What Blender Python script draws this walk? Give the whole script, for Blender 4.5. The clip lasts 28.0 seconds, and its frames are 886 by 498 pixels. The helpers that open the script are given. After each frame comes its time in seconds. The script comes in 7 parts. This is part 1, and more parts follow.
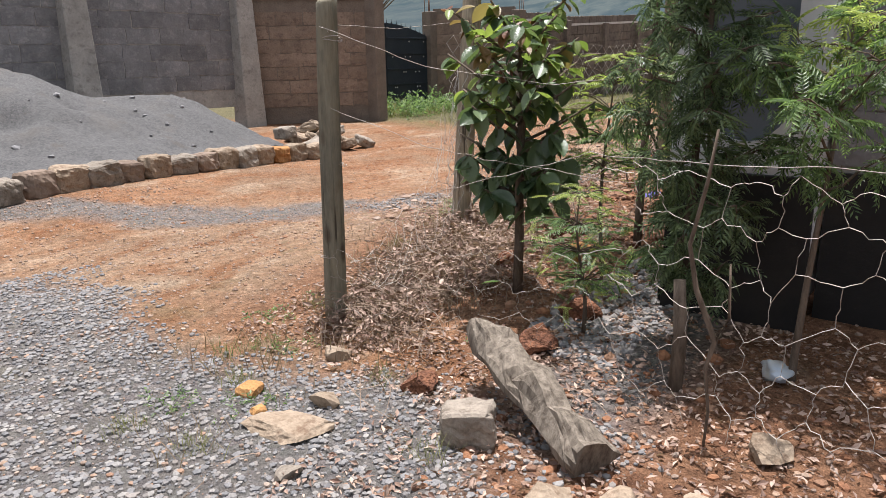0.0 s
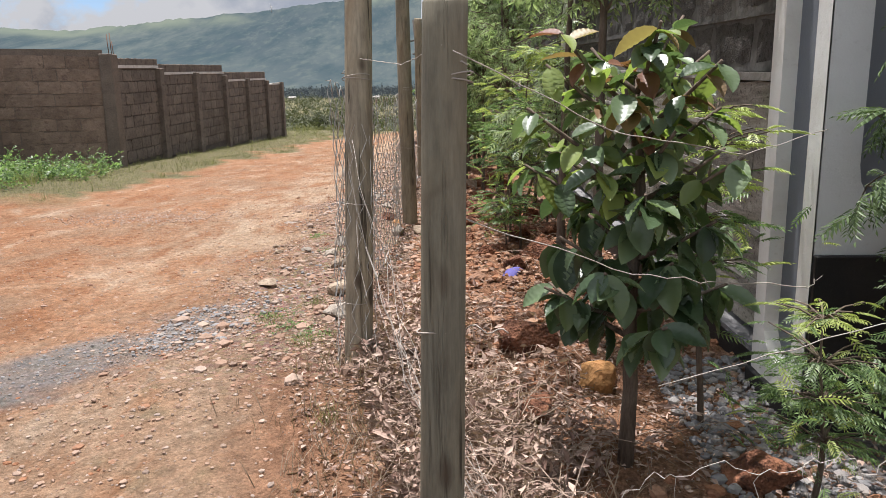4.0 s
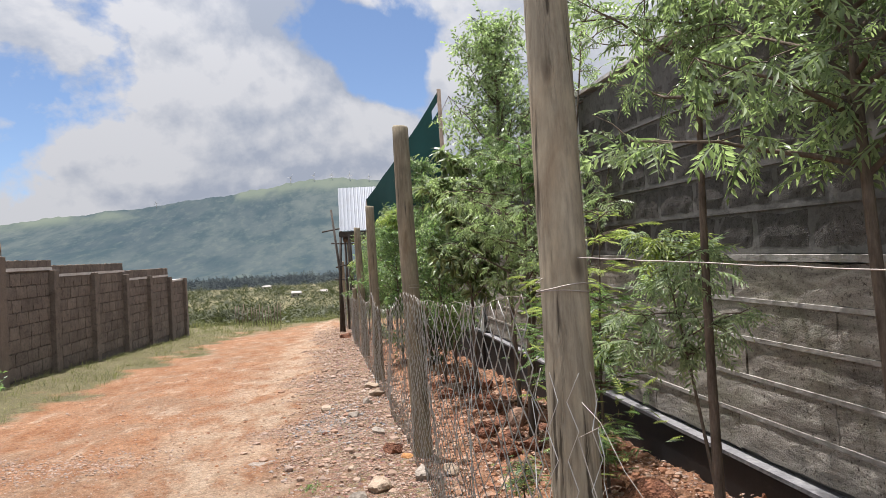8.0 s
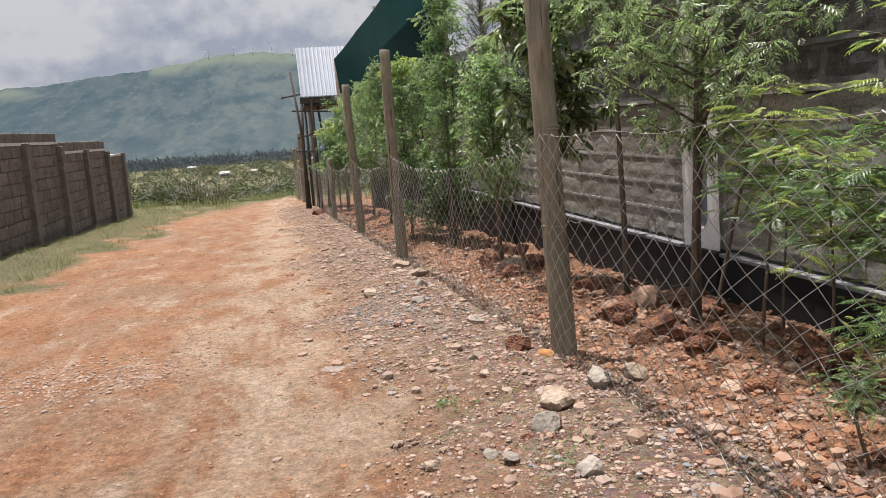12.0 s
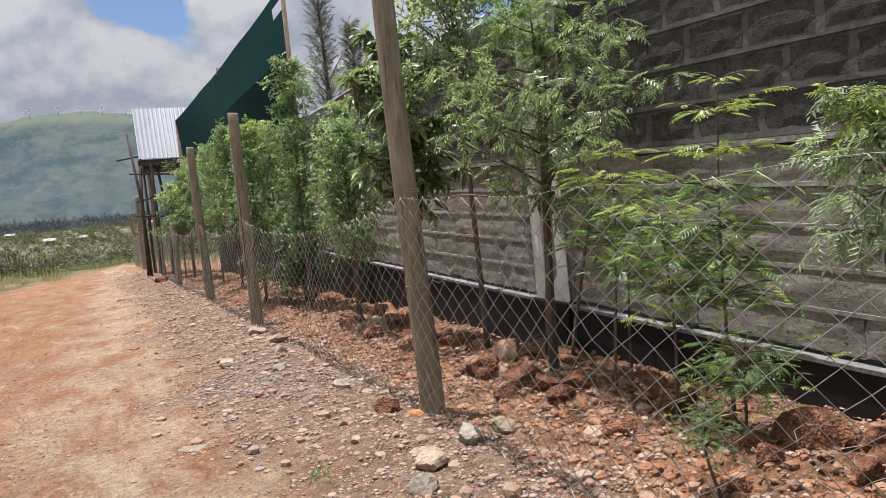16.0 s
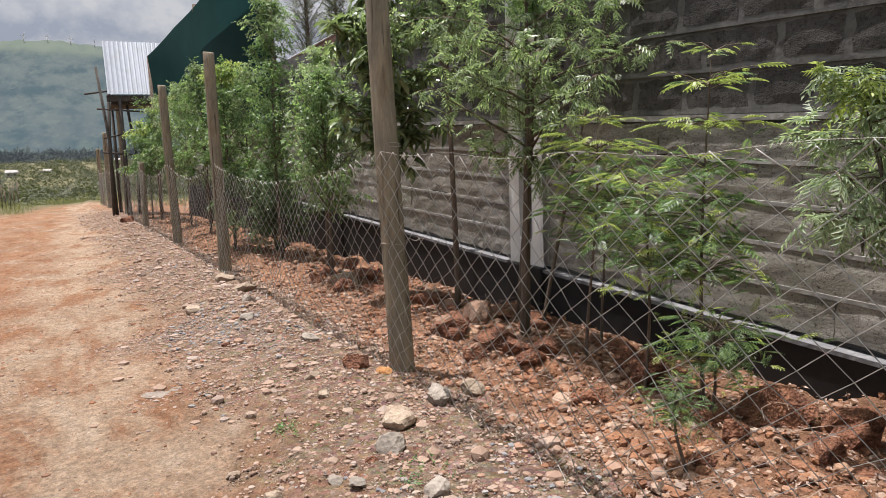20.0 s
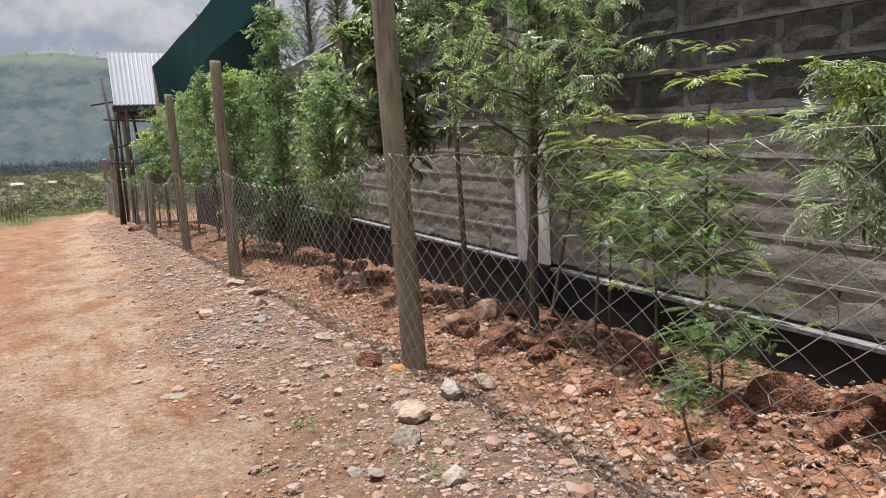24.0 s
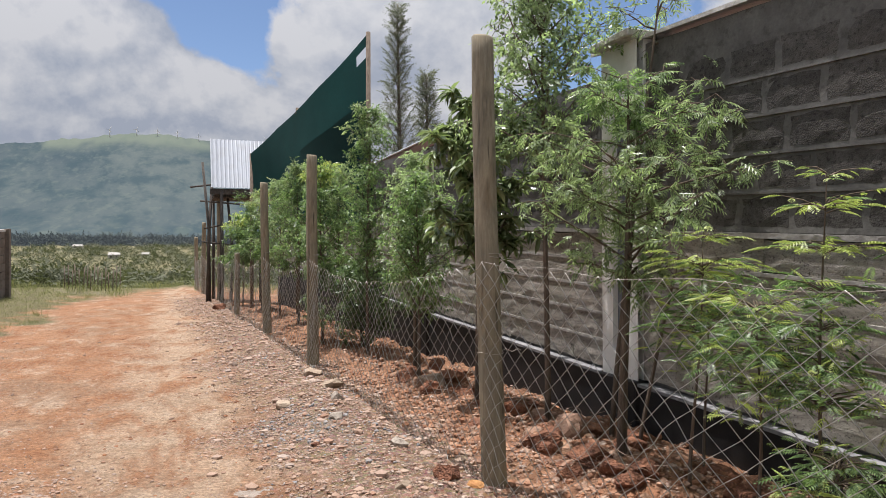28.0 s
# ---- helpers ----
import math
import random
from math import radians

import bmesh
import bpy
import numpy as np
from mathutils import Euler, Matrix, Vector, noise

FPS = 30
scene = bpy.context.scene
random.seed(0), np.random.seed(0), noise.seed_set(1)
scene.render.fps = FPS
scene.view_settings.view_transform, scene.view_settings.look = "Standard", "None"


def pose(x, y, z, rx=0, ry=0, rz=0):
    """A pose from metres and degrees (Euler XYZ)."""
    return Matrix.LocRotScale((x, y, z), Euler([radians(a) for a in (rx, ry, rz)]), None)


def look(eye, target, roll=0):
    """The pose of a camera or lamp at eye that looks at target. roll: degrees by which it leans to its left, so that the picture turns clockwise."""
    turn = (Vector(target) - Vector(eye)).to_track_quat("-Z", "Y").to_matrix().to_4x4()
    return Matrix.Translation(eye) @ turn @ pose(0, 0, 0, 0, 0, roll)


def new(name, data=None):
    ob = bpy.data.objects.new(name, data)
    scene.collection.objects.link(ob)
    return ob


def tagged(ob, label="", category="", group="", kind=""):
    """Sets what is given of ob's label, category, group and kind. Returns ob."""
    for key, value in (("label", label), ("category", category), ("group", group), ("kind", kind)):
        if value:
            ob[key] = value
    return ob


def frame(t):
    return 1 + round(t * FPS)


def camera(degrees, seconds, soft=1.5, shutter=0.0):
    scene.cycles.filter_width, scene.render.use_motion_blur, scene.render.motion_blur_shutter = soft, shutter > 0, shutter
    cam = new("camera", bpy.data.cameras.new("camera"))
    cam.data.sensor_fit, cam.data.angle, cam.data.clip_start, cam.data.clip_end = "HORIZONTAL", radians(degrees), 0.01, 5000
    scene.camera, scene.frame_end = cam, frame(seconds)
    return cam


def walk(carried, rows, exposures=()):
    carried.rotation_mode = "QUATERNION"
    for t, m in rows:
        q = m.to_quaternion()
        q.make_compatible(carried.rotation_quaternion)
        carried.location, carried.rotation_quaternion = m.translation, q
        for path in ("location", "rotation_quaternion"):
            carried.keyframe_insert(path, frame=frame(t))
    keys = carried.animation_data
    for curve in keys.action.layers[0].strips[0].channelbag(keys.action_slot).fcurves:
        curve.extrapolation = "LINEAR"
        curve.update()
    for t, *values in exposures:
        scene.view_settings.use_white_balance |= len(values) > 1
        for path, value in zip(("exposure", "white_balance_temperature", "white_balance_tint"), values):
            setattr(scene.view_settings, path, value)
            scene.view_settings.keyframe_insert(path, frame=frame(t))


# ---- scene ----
# ---- camera and walk ----
cam = camera(63.1, 28.0, soft=0.55)
PATH = [
    (0, (2.623, -0.978, 1.175), (1.425, 0.542, 0.669), -1.0),
    (0.5, (2.195, -0.904, 1.239), (0.943, 0.571, 0.731), -0.1),
    (1, (1.894, -0.87, 1.25), (0.821, 0.753, 0.791), -0.7),
    (1.5, (1.618, -0.739, 1.219), (0.644, 0.958, 0.806), -3.0),
    (2, (1.284, -0.636, 1.21), (0.446, 1.138, 0.825), -2.8),
    (2.5, (0.96, -0.531, 1.24), (0.313, 1.326, 0.876), -0.3),
    (4.5, (0.042, -0.087, 1.219), (0.069, 1.873, 0.821), -1.8),
    (5, (-0.138, 0.086, 1.224), (-0.05, 2.048, 0.844), -1.6),
    (5.5, (-0.413, 0.193, 1.263), (-0.203, 2.148, 0.896), -1.3),
    (6, (-0.44, 0.353, 1.264), (-0.063, 2.285, 0.911), -2.8),
    (6.5, (-0.399, 0.574, 1.27), (0.106, 2.477, 0.919), -4.7),
    (7, (-0.563, 0.703, 1.364), (-0.021, 2.629, 1.236), -2.8),
    (7.5, (-0.751, 0.915, 1.393), (-0.281, 2.858, 1.461), -0.8),
    (8, (-0.813, 1.232, 1.378), (-0.578, 3.216, 1.472), -3.6),
    (8.5, (-0.915, 1.407, 1.353), (-0.625, 3.385, 1.414), -4.8),
    (9, (-1.182, 1.543, 1.347), (-0.705, 3.485, 1.384), -3.1),
    (9.5, (-1.323, 1.774, 1.315), (-0.814, 3.708, 1.327), -2.9),
    (10, (-1.442, 2.13, 1.292), (-0.964, 4.072, 1.286), -2.6),
    (10.5, (-1.623, 2.383, 1.312), (-1.139, 4.323, 1.257), -2.2),
    (11, (-1.75, 2.661, 1.262), (-1.244, 4.593, 1.154), -2.1),
    (11.5, (-1.801, 2.873, 1.252), (-1.381, 4.819, 1.062), -4.7),
    (12, (-1.871, 2.934, 1.25), (-1.473, 4.877, 0.996), -4.4),
    (12.5, (-2.03, 3.03, 1.243), (-1.346, 4.896, 1.016), -1.1),
    (14.5, (-1.948, 2.941, 1.3), (-1.198, 4.791, 1.169), -6.5),
    (15, (-1.926, 2.944, 1.308), (-1.215, 4.81, 1.195), -6.8),
    (15.5, (-1.911, 2.93, 1.305), (-1.147, 4.774, 1.174), -6.7),
    (16, (-1.95, 2.927, 1.284), (-1.146, 4.753, 1.154), -5.6),
    (16.5, (-1.951, 2.945, 1.283), (-1.164, 4.778, 1.15), -5.3),
    (17, (-1.948, 2.962, 1.286), (-1.192, 4.809, 1.152), -4.8),
    (17.5, (-1.959, 2.943, 1.292), (-1.222, 4.797, 1.154), -3.9),
    (18, (-1.965, 2.964, 1.279), (-1.228, 4.818, 1.133), -2.3),
    (18.5, (-1.947, 2.995, 1.29), (-1.186, 4.836, 1.119), -1.4),
    (19, (-1.944, 3.006, 1.306), (-1.153, 4.831, 1.097), -1.4),
    (19.5, (-1.953, 3.018, 1.299), (-1.125, 4.823, 1.061), -1.6),
    (20, (-1.955, 3.008, 1.293), (-1.089, 4.793, 1.038), -2.1),
    (20.5, (-1.934, 2.991, 1.302), (-1.036, 4.756, 1.023), -3.1),
    (21, (-1.928, 2.971, 1.306), (-0.99, 4.712, 1.008), -3.4),
    (21.5, (-1.932, 2.965, 1.308), (-0.953, 4.68, 0.988), -3.0),
    (23.5, (-1.988, 2.969, 1.266), (-1.085, 4.727, 0.961), -2.6),
    (24, (-2.02, 2.938, 1.277), (-1.165, 4.73, 1.033), -3.3),
    (24.5, (-1.971, 2.979, 1.303), (-1.094, 4.769, 1.14), -2.9),
    (25, (-1.977, 3.005, 1.353), (-1.094, 4.798, 1.27), -2.4),
    (25.5, (-1.982, 3.036, 1.385), (-1.135, 4.847, 1.356), -2.1),
    (26, (-2.012, 3.027, 1.366), (-1.224, 4.865, 1.37), -1.7),
    (26.5, (-2.031, 3.01, 1.332), (-1.299, 4.871, 1.341), -1.5),
    (27, (-2.034, 2.991, 1.344), (-1.331, 4.864, 1.343), -1.6),
    (27.5, (-2.044, 3.047, 1.367), (-1.361, 4.927, 1.364), -1.0),
    (28, (-2.075, 3.041, 1.383), (-1.393, 4.921, 1.393), -0.2),
]
walk(cam, [(t, look(eye, target, roll)) for t, eye, target, roll in PATH], [(t, e, 6200, 13) for t, e in ((0.0, 0.82), (2.0, 0.90), (5.0, 0.88), (8.0, 0.92), (9.0, 0.86), (11.0, 0.78), (28.0, 0.78))])

# ---- world, sun ----
SUN_DIR = Vector((-0.10, 0.15, 1.0)).normalized()
world = bpy.data.worlds.new("sky")
scene.world = world
world.use_nodes = True
wt = world.node_tree
wt.nodes.clear()


def wnode(kind, **sets):
    n = wt.nodes.new(kind)
    for k, v in sets.items():
        if k in n.inputs:
            n.inputs[k].default_value = v
    return n


sky = wt.nodes.new("ShaderNodeTexSky")
sky.sky_type = "NISHITA"
sky.sun_disc = False
sky.sun_elevation = math.asin(SUN_DIR.z)
sky.sun_rotation = math.atan2(SUN_DIR.x, SUN_DIR.y)
sky.altitude = 1500
sky.dust_density = 1.5
coords = wt.nodes.new("ShaderNodeTexCoord")
split = wt.nodes.new("ShaderNodeSeparateXYZ")
wt.links.new(coords.outputs["Generated"], split.inputs[0])


def wmath(op, a, b=0.0, clamp=False):
    n = wt.nodes.new("ShaderNodeMath")
    n.operation = op
    n.use_clamp = clamp
    for i, v in enumerate((a, b)):
        if isinstance(v, (int, float)):
            n.inputs[i].default_value = v
        else:
            wt.links.new(v, n.inputs[i])
    return n.outputs[0]


# a layer of cumulus: directions spread over a flat ceiling of cloud
height = wmath("ADD", wmath("MAXIMUM", split.outputs["Z"], 0.0), 0.75)
flat = wt.nodes.new("ShaderNodeCombineXYZ")
wt.links.new(wmath("DIVIDE", split.outputs["X"], height), flat.inputs[0])
wt.links.new(wmath("DIVIDE", split.outputs["Y"], height), flat.inputs[1])


def layer(offset, scale, detail):
    m = wt.nodes.new("ShaderNodeMapping")
    m.inputs["Location"].default_value = offset
    wt.links.new(flat.outputs[0], m.inputs["Vector"])
    n = wnode("ShaderNodeTexNoise", Scale=scale, Detail=detail, Roughness=0.56, Distortion=0.15)
    wt.links.new(m.outputs[0], n.inputs["Vector"])
    return n.outputs["Fac"]


puffs = layer((1.35, 0.4, 0.0), 2.9, 10.0)
puffs_lit = layer((1.35, 0.37, 0.0), 2.9, 10.0)
fluff = layer((3.1, 5.2, 0.0), 7.0, 7.0)
# a ragged gap of blue over the valley
gap = wt.nodes.new("ShaderNodeMapping")
gap.vector_type = "TEXTURE"
gap.inputs["Location"].default_value = (0.01, 0.895, 0.0)
gap.inputs["Rotation"].default_value = (0, 0, radians(38))
gap.inputs["Scale"].default_value = (0.17, 0.065, 1.0)
wt.links.new(flat.outputs[0], gap.inputs["Vector"])
away = wt.nodes.new("ShaderNodeVectorMath")
away.operation = "LENGTH"
wt.links.new(gap.outputs[0], away.inputs[0])
near_gap = wmath("SUBTRACT", 1.0, away.outputs["Value"], True)
puffs = wmath("ADD", wmath("SUBTRACT", puffs, wmath("MULTIPLY", near_gap, 0.22)), 0.02)
cover = wt.nodes.new("ShaderNodeValToRGB")
cover.color_ramp.elements[0].position = 0.42
cover.color_ramp.elements[1].position = 0.465
wt.links.new(puffs, cover.inputs["Fac"])
relief = wmath("ADD", wmath("MULTIPLY", wmath("SUBTRACT", puffs, puffs_lit), 4.2), wmath("MULTIPLY", fluff, 0.45))
relief = wmath("SUBTRACT", relief, wmath("MULTIPLY", wmath("SUBTRACT", puffs, 0.5), 0.9))
tone = wt.nodes.new("ShaderNodeValToRGB")
tone.color_ramp.elements[0].position = 0.02
tone.color_ramp.elements[0].color = (0.60, 0.655, 0.75, 1)
tone.color_ramp.elements[1].position = 0.40
tone.color_ramp.elements[1].color = (1.0, 1.0, 1.0, 1)
wt.links.new(relief, tone.inputs["Fac"])
air = wt.nodes.new("ShaderNodeBackground")
air.inputs["Strength"].default_value = 0.075
wt.links.new(sky.outputs[0], air.inputs["Color"])
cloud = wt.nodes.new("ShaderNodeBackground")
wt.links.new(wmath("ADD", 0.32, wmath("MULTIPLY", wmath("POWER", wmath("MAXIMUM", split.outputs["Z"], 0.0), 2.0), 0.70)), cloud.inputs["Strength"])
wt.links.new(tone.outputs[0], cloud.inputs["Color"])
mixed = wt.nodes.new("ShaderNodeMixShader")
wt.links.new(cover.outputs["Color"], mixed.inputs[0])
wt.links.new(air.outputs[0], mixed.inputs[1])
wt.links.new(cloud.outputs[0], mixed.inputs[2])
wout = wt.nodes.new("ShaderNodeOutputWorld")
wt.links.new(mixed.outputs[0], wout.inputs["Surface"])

sun = new("sun", bpy.data.lights.new("sun", "SUN"))
sun.data.energy = 5.0
sun.data.angle = radians(0.6)
sun.data.color = (1.0, 0.95, 0.89)
sun.matrix_world = look(SUN_DIR * 30, (0, 0, 0))


# ---- materials ----
class Mat:
    """A small builder of node materials."""

    def __init__(self, name, rough=0.8, metal=0.0, spec=0.3):
        self.m = bpy.data.materials.new(name)
        self.m.use_nodes = True
        self.t = self.m.node_tree
        self.b = self.t.nodes["Principled BSDF"]
        self.b.inputs["Roughness"].default_value = rough
        self.b.inputs["Metallic"].default_value = metal
        self.b.inputs["Specular IOR Level"].default_value = spec
        self.co = self.t.nodes.new("ShaderNodeTexCoord").outputs["Object"]
        self.geo = self.t.nodes.new("ShaderNodeNewGeometry")
        self.pos = self.geo.outputs["Position"]

    def link(self, a, b):
        self.t.links.new(a, b)

    def scaled(self, co, s):
        n = self.t.nodes.new("ShaderNodeMapping")
        n.inputs["Scale"].default_value = s
        self.link(co, n.inputs["Vector"])
        return n.outputs[0]

    def noise(self, scale, detail=4.0, rough=0.6, co=None, dist=0.0):
        n = self.t.nodes.new("ShaderNodeTexNoise")
        n.inputs["Scale"].default_value = scale
        n.inputs["Detail"].default_value = detail
        n.inputs["Roughness"].default_value = rough
        n.inputs["Distortion"].default_value = dist
        self.link(co if co is not None else self.pos, n.inputs["Vector"])
        return n.outputs["Fac"]

    def cells(self, scale, co=None, out="Distance", feature="F1"):
        n = self.t.nodes.new("ShaderNodeTexVoronoi")
        n.feature = feature
        n.inputs["Scale"].default_value = scale
        self.link(co if co is not None else self.pos, n.inputs["Vector"])
        return n.outputs[out]

    def ramp(self, fac, *stops):
        n = self.t.nodes.new("ShaderNodeValToRGB")
        while len(n.color_ramp.elements) < len(stops):
            n.color_ramp.elements.new(0.5)
        for e, (p, c) in zip(n.color_ramp.elements, stops):
            e.position = p
            e.color = (c, c, c, 1) if isinstance(c, (int, float)) else (*c, 1)
        self.link(fac, n.inputs["Fac"])
        return n.outputs["Color"]

    def mix(self, fac, a, b, how="MIX"):
        n = self.t.nodes.new("ShaderNodeMix")
        n.data_type = "RGBA"
        n.blend_type = how
        for sock, v in ((n.inputs[0], fac), (n.inputs[6], a), (n.inputs[7], b)):
            if isinstance(v, (int, float)):
                sock.default_value = v if sock == n.inputs[0] else (v, v, v, 1)
            elif isinstance(v, tuple):
                sock.default_value = (*v, 1)
            else:
                self.link(v, sock)
        return n.outputs[2]

    def attr(self, name):
        n = self.t.nodes.new("ShaderNodeAttribute")
        n.attribute_name = name
        s = self.t.nodes.new("ShaderNodeSeparateColor")
        self.link(n.outputs["Color"], s.inputs[0])
        return s.outputs

    def rand_object(self):
        return self.t.nodes.new("ShaderNodeObjectInfo").outputs["Random"]

    def rand_island(self):
        return self.geo.outputs["Random Per Island"]

    def bump(self, h, strength=0.5, distance=0.01):
        n = self.t.nodes.new("ShaderNodeBump")
        n.inputs["Strength"].default_value = strength
        n.inputs["Distance"].default_value = distance
        self.link(h, n.inputs["Height"])
        self.link(n.outputs[0], self.b.inputs["Normal"])

    def color(self, c):
        self.link(c, self.b.inputs["Base Color"])
        return self.m


def mat_ground():
    m = Mat("soil_and_gravel", 0.95, 0, 0.15)
    z = m.attr("zone")  # r grey gravel, g grass, b dark red soil
    z2 = m.attr("wear")  # r pale worn track, g orange soil
    big, mid, fine = m.noise(0.7, 5), m.noise(6.0, 6, 0.7), m.noise(60.0, 4, 0.7)
    sand = m.mix(mid, (0.235, 0.138, 0.082), (0.33, 0.21, 0.132))
    orange = m.mix(mid, (0.27, 0.135, 0.07), (0.36, 0.205, 0.118))
    pale = m.mix(mid, (0.33, 0.22, 0.14), (0.42, 0.31, 0.215))
    red = m.mix(m.ramp(mid, (0.3, 0.0), (0.7, 1.0)), (0.15, 0.072, 0.042), (0.38, 0.205, 0.118))
    grit = m.cells(26.0, out="Color")
    grey = m.mix(m.noise(30, 4), (0.17, 0.165, 0.165), (0.34, 0.325, 0.31))
    grey = m.mix(0.45, grey, m.mix(0.85, grit, (0.3, 0.28, 0.27)), "MULTIPLY")
    grey = m.mix(0.45, grey, (0.22, 0.195, 0.175))
    chips = m.cells(38.0, out="Color")
    rubble = m.mix(m.ramp(m.noise(9.0, 5, 0.7), (0.35, 0.0), (0.65, 1.0)), (0.215, 0.13, 0.084), (0.37, 0.262, 0.19))
    rubble = m.mix(0.55, rubble, m.mix(0.5, chips, (0.75, 0.7, 0.66)), "MULTIPLY")
    green = m.mix(mid, (0.085, 0.085, 0.04), (0.215, 0.18, 0.10))

    def soft(zone, jag):
        n = m.t.nodes.new("ShaderNodeMath")
        n.operation = "ADD"
        m.link(zone, n.inputs[0])
        k = m.t.nodes.new("ShaderNodeMath")
        k.operation = "MULTIPLY_ADD"
        k.inputs[1].default_value = jag
        k.inputs[2].default_value = -0.5 * jag
        m.link(mid, k.inputs[0])
        m.link(k.outputs[0], n.inputs[1])
        return m.ramp(n.outputs[0], (0.12, 0.0), (0.88, 1.0))

    c = m.mix(soft(z2[1], 0.9), sand, orange)
    c = m.mix(soft(z2[0], 0.9), c, pale)
    streak = m.noise(2.6, 6, 0.68, m.scaled(m.pos, (1.0, 0.45, 1.0)), 0.5)
    c = m.mix(m.ramp(streak, (0.50, 0.0), (0.62, 0.8)), c, (0.25, 0.112, 0.052))
    c = m.mix(m.ramp(streak, (0.36, 0.6), (0.45, 0.0)), c, (0.44, 0.34, 0.245))
    c = m.mix(soft(z[2], 0.7), c, red)
    c = m.mix(soft(z2[2], 1.1), c, rubble)
    c = m.mix(soft(z[0], 1.0), c, grey)
    c = m.mix(soft(z[1], 0.9), c, green)
    c = m.mix(0.7, c, m.ramp(fine, (0.25, 0.66), (0.7, 1.15)), "MULTIPLY")
    c = m.mix(0.6, c, m.ramp(big, (0.3, 0.8), (0.7, 1.12)), "MULTIPLY")
    c = m.mix(0.8, c, m.ramp(m.noise(17.0, 6, 0.75), (0.3, 0.46), (0.62, 1.22)), "MULTIPLY")
    c = m.mix(0.55, c, m.ramp(m.cells(75.0, out="Color"), (0.1, 0.62), (0.9, 1.25)), "MULTIPLY")
    c = m.mix(m.ramp(m.noise(33.0, 3, 0.8), (0.63, 0.0), (0.70, 0.55)), c, (0.14, 0.085, 0.055))
    c = m.mix(m.ramp(m.noise(41.0, 3, 0.8, m.scaled(m.pos, (1.0, 1.3, 1.0))), (0.65, 0.0), (0.71, 0.5)), c, (0.44, 0.36, 0.29))
    pebble = m.cells(42.0)
    h = m.mix(0.45, m.noise(24, 8, 0.8), m.mix(0.5, pebble, m.cells(95.0)))
    h = m.mix(0.4, h, m.noise(5.5, 7, 0.72))
    m.bump(h, 1.0, 0.085)
    return m.color(c)


def mat_stone(name, lo, hi, spot=None, scale=9.0, rough=0.9, vary=0.35, bump=0.7, bdist=0.012, tints=None):
    m = Mat(name, rough, 0, 0.25)
    c = m.mix(m.ramp(m.noise(scale, 7, 0.65), (0.3, 0.0), (0.7, 1.0)), lo, hi)
    if spot:
        c = m.mix(m.ramp(m.noise(scale * 2.3, 5, 0.7, m.scaled(m.pos, (1, 1, 1.3))), (0.52, 0.0), (0.66, 0.85)), c, spot)
    c = m.mix(vary, c, m.ramp(m.rand_object(), (0.0, 0.5), (1.0, 1.3)), "MULTIPLY")
    if tints:
        c = m.mix(0.62, c, m.ramp(m.rand_island(), *[(k / (len(tints) - 1), q) for k, q in enumerate(tints)]))
    else:
        c = m.mix(vary, c, m.ramp(m.rand_island(), (0.0, 0.5), (1.0, 1.3)), "MULTIPLY")
    c = m.mix(0.5, c, m.ramp(m.noise(scale * 9, 3, 0.7), (0.3, 0.7), (0.7, 1.15)), "MULTIPLY")
    m.bump(m.mix(0.5, m.noise(scale * 4, 7, 0.75), m.cells(scale * 7)), bump, bdist)
    return m.color(c)


def mat_hewn():
    """Long hewn courses: brownish grey, pitted, with chisel streaks and thin lichen."""
    m = Mat("rough_building_stone", 0.95, 0, 0.15)
    streaks = m.noise(5.0, 8, 0.75, m.scaled(m.pos, (1, 0.6, 2.6)), 0.8)
    c = m.ramp(streaks, (0.32, (0.15, 0.136, 0.12)), (0.5, (0.30, 0.275, 0.24)), (0.68, (0.50, 0.465, 0.41)))
    c = m.mix(m.ramp(m.noise(2.3, 5, 0.65), (0.5, 0.0), (0.66, 0.6)), c, (0.20, 0.202, 0.145))
    c = m.mix(0.4, c, m.ramp(m.rand_object(), (0.0, 0.62), (1.0, 1.22)), "MULTIPLY")
    pits = m.mix(0.5, m.noise(26.0, 6, 0.8, m.scaled(m.pos, (1, 1, 1.5))), m.noise(70.0, 3, 0.7))
    c = m.mix(m.ramp(pits, (0.38, 0.9), (0.47, 0.0)), c, (0.045, 0.037, 0.031))
    c = m.mix(m.ramp(pits, (0.56, 0.0), (0.66, 0.45)), c, (0.45, 0.42, 0.37))
    m.bump(m.mix(0.4, pits, streaks), 1.0, 0.022)
    return m.color(c)


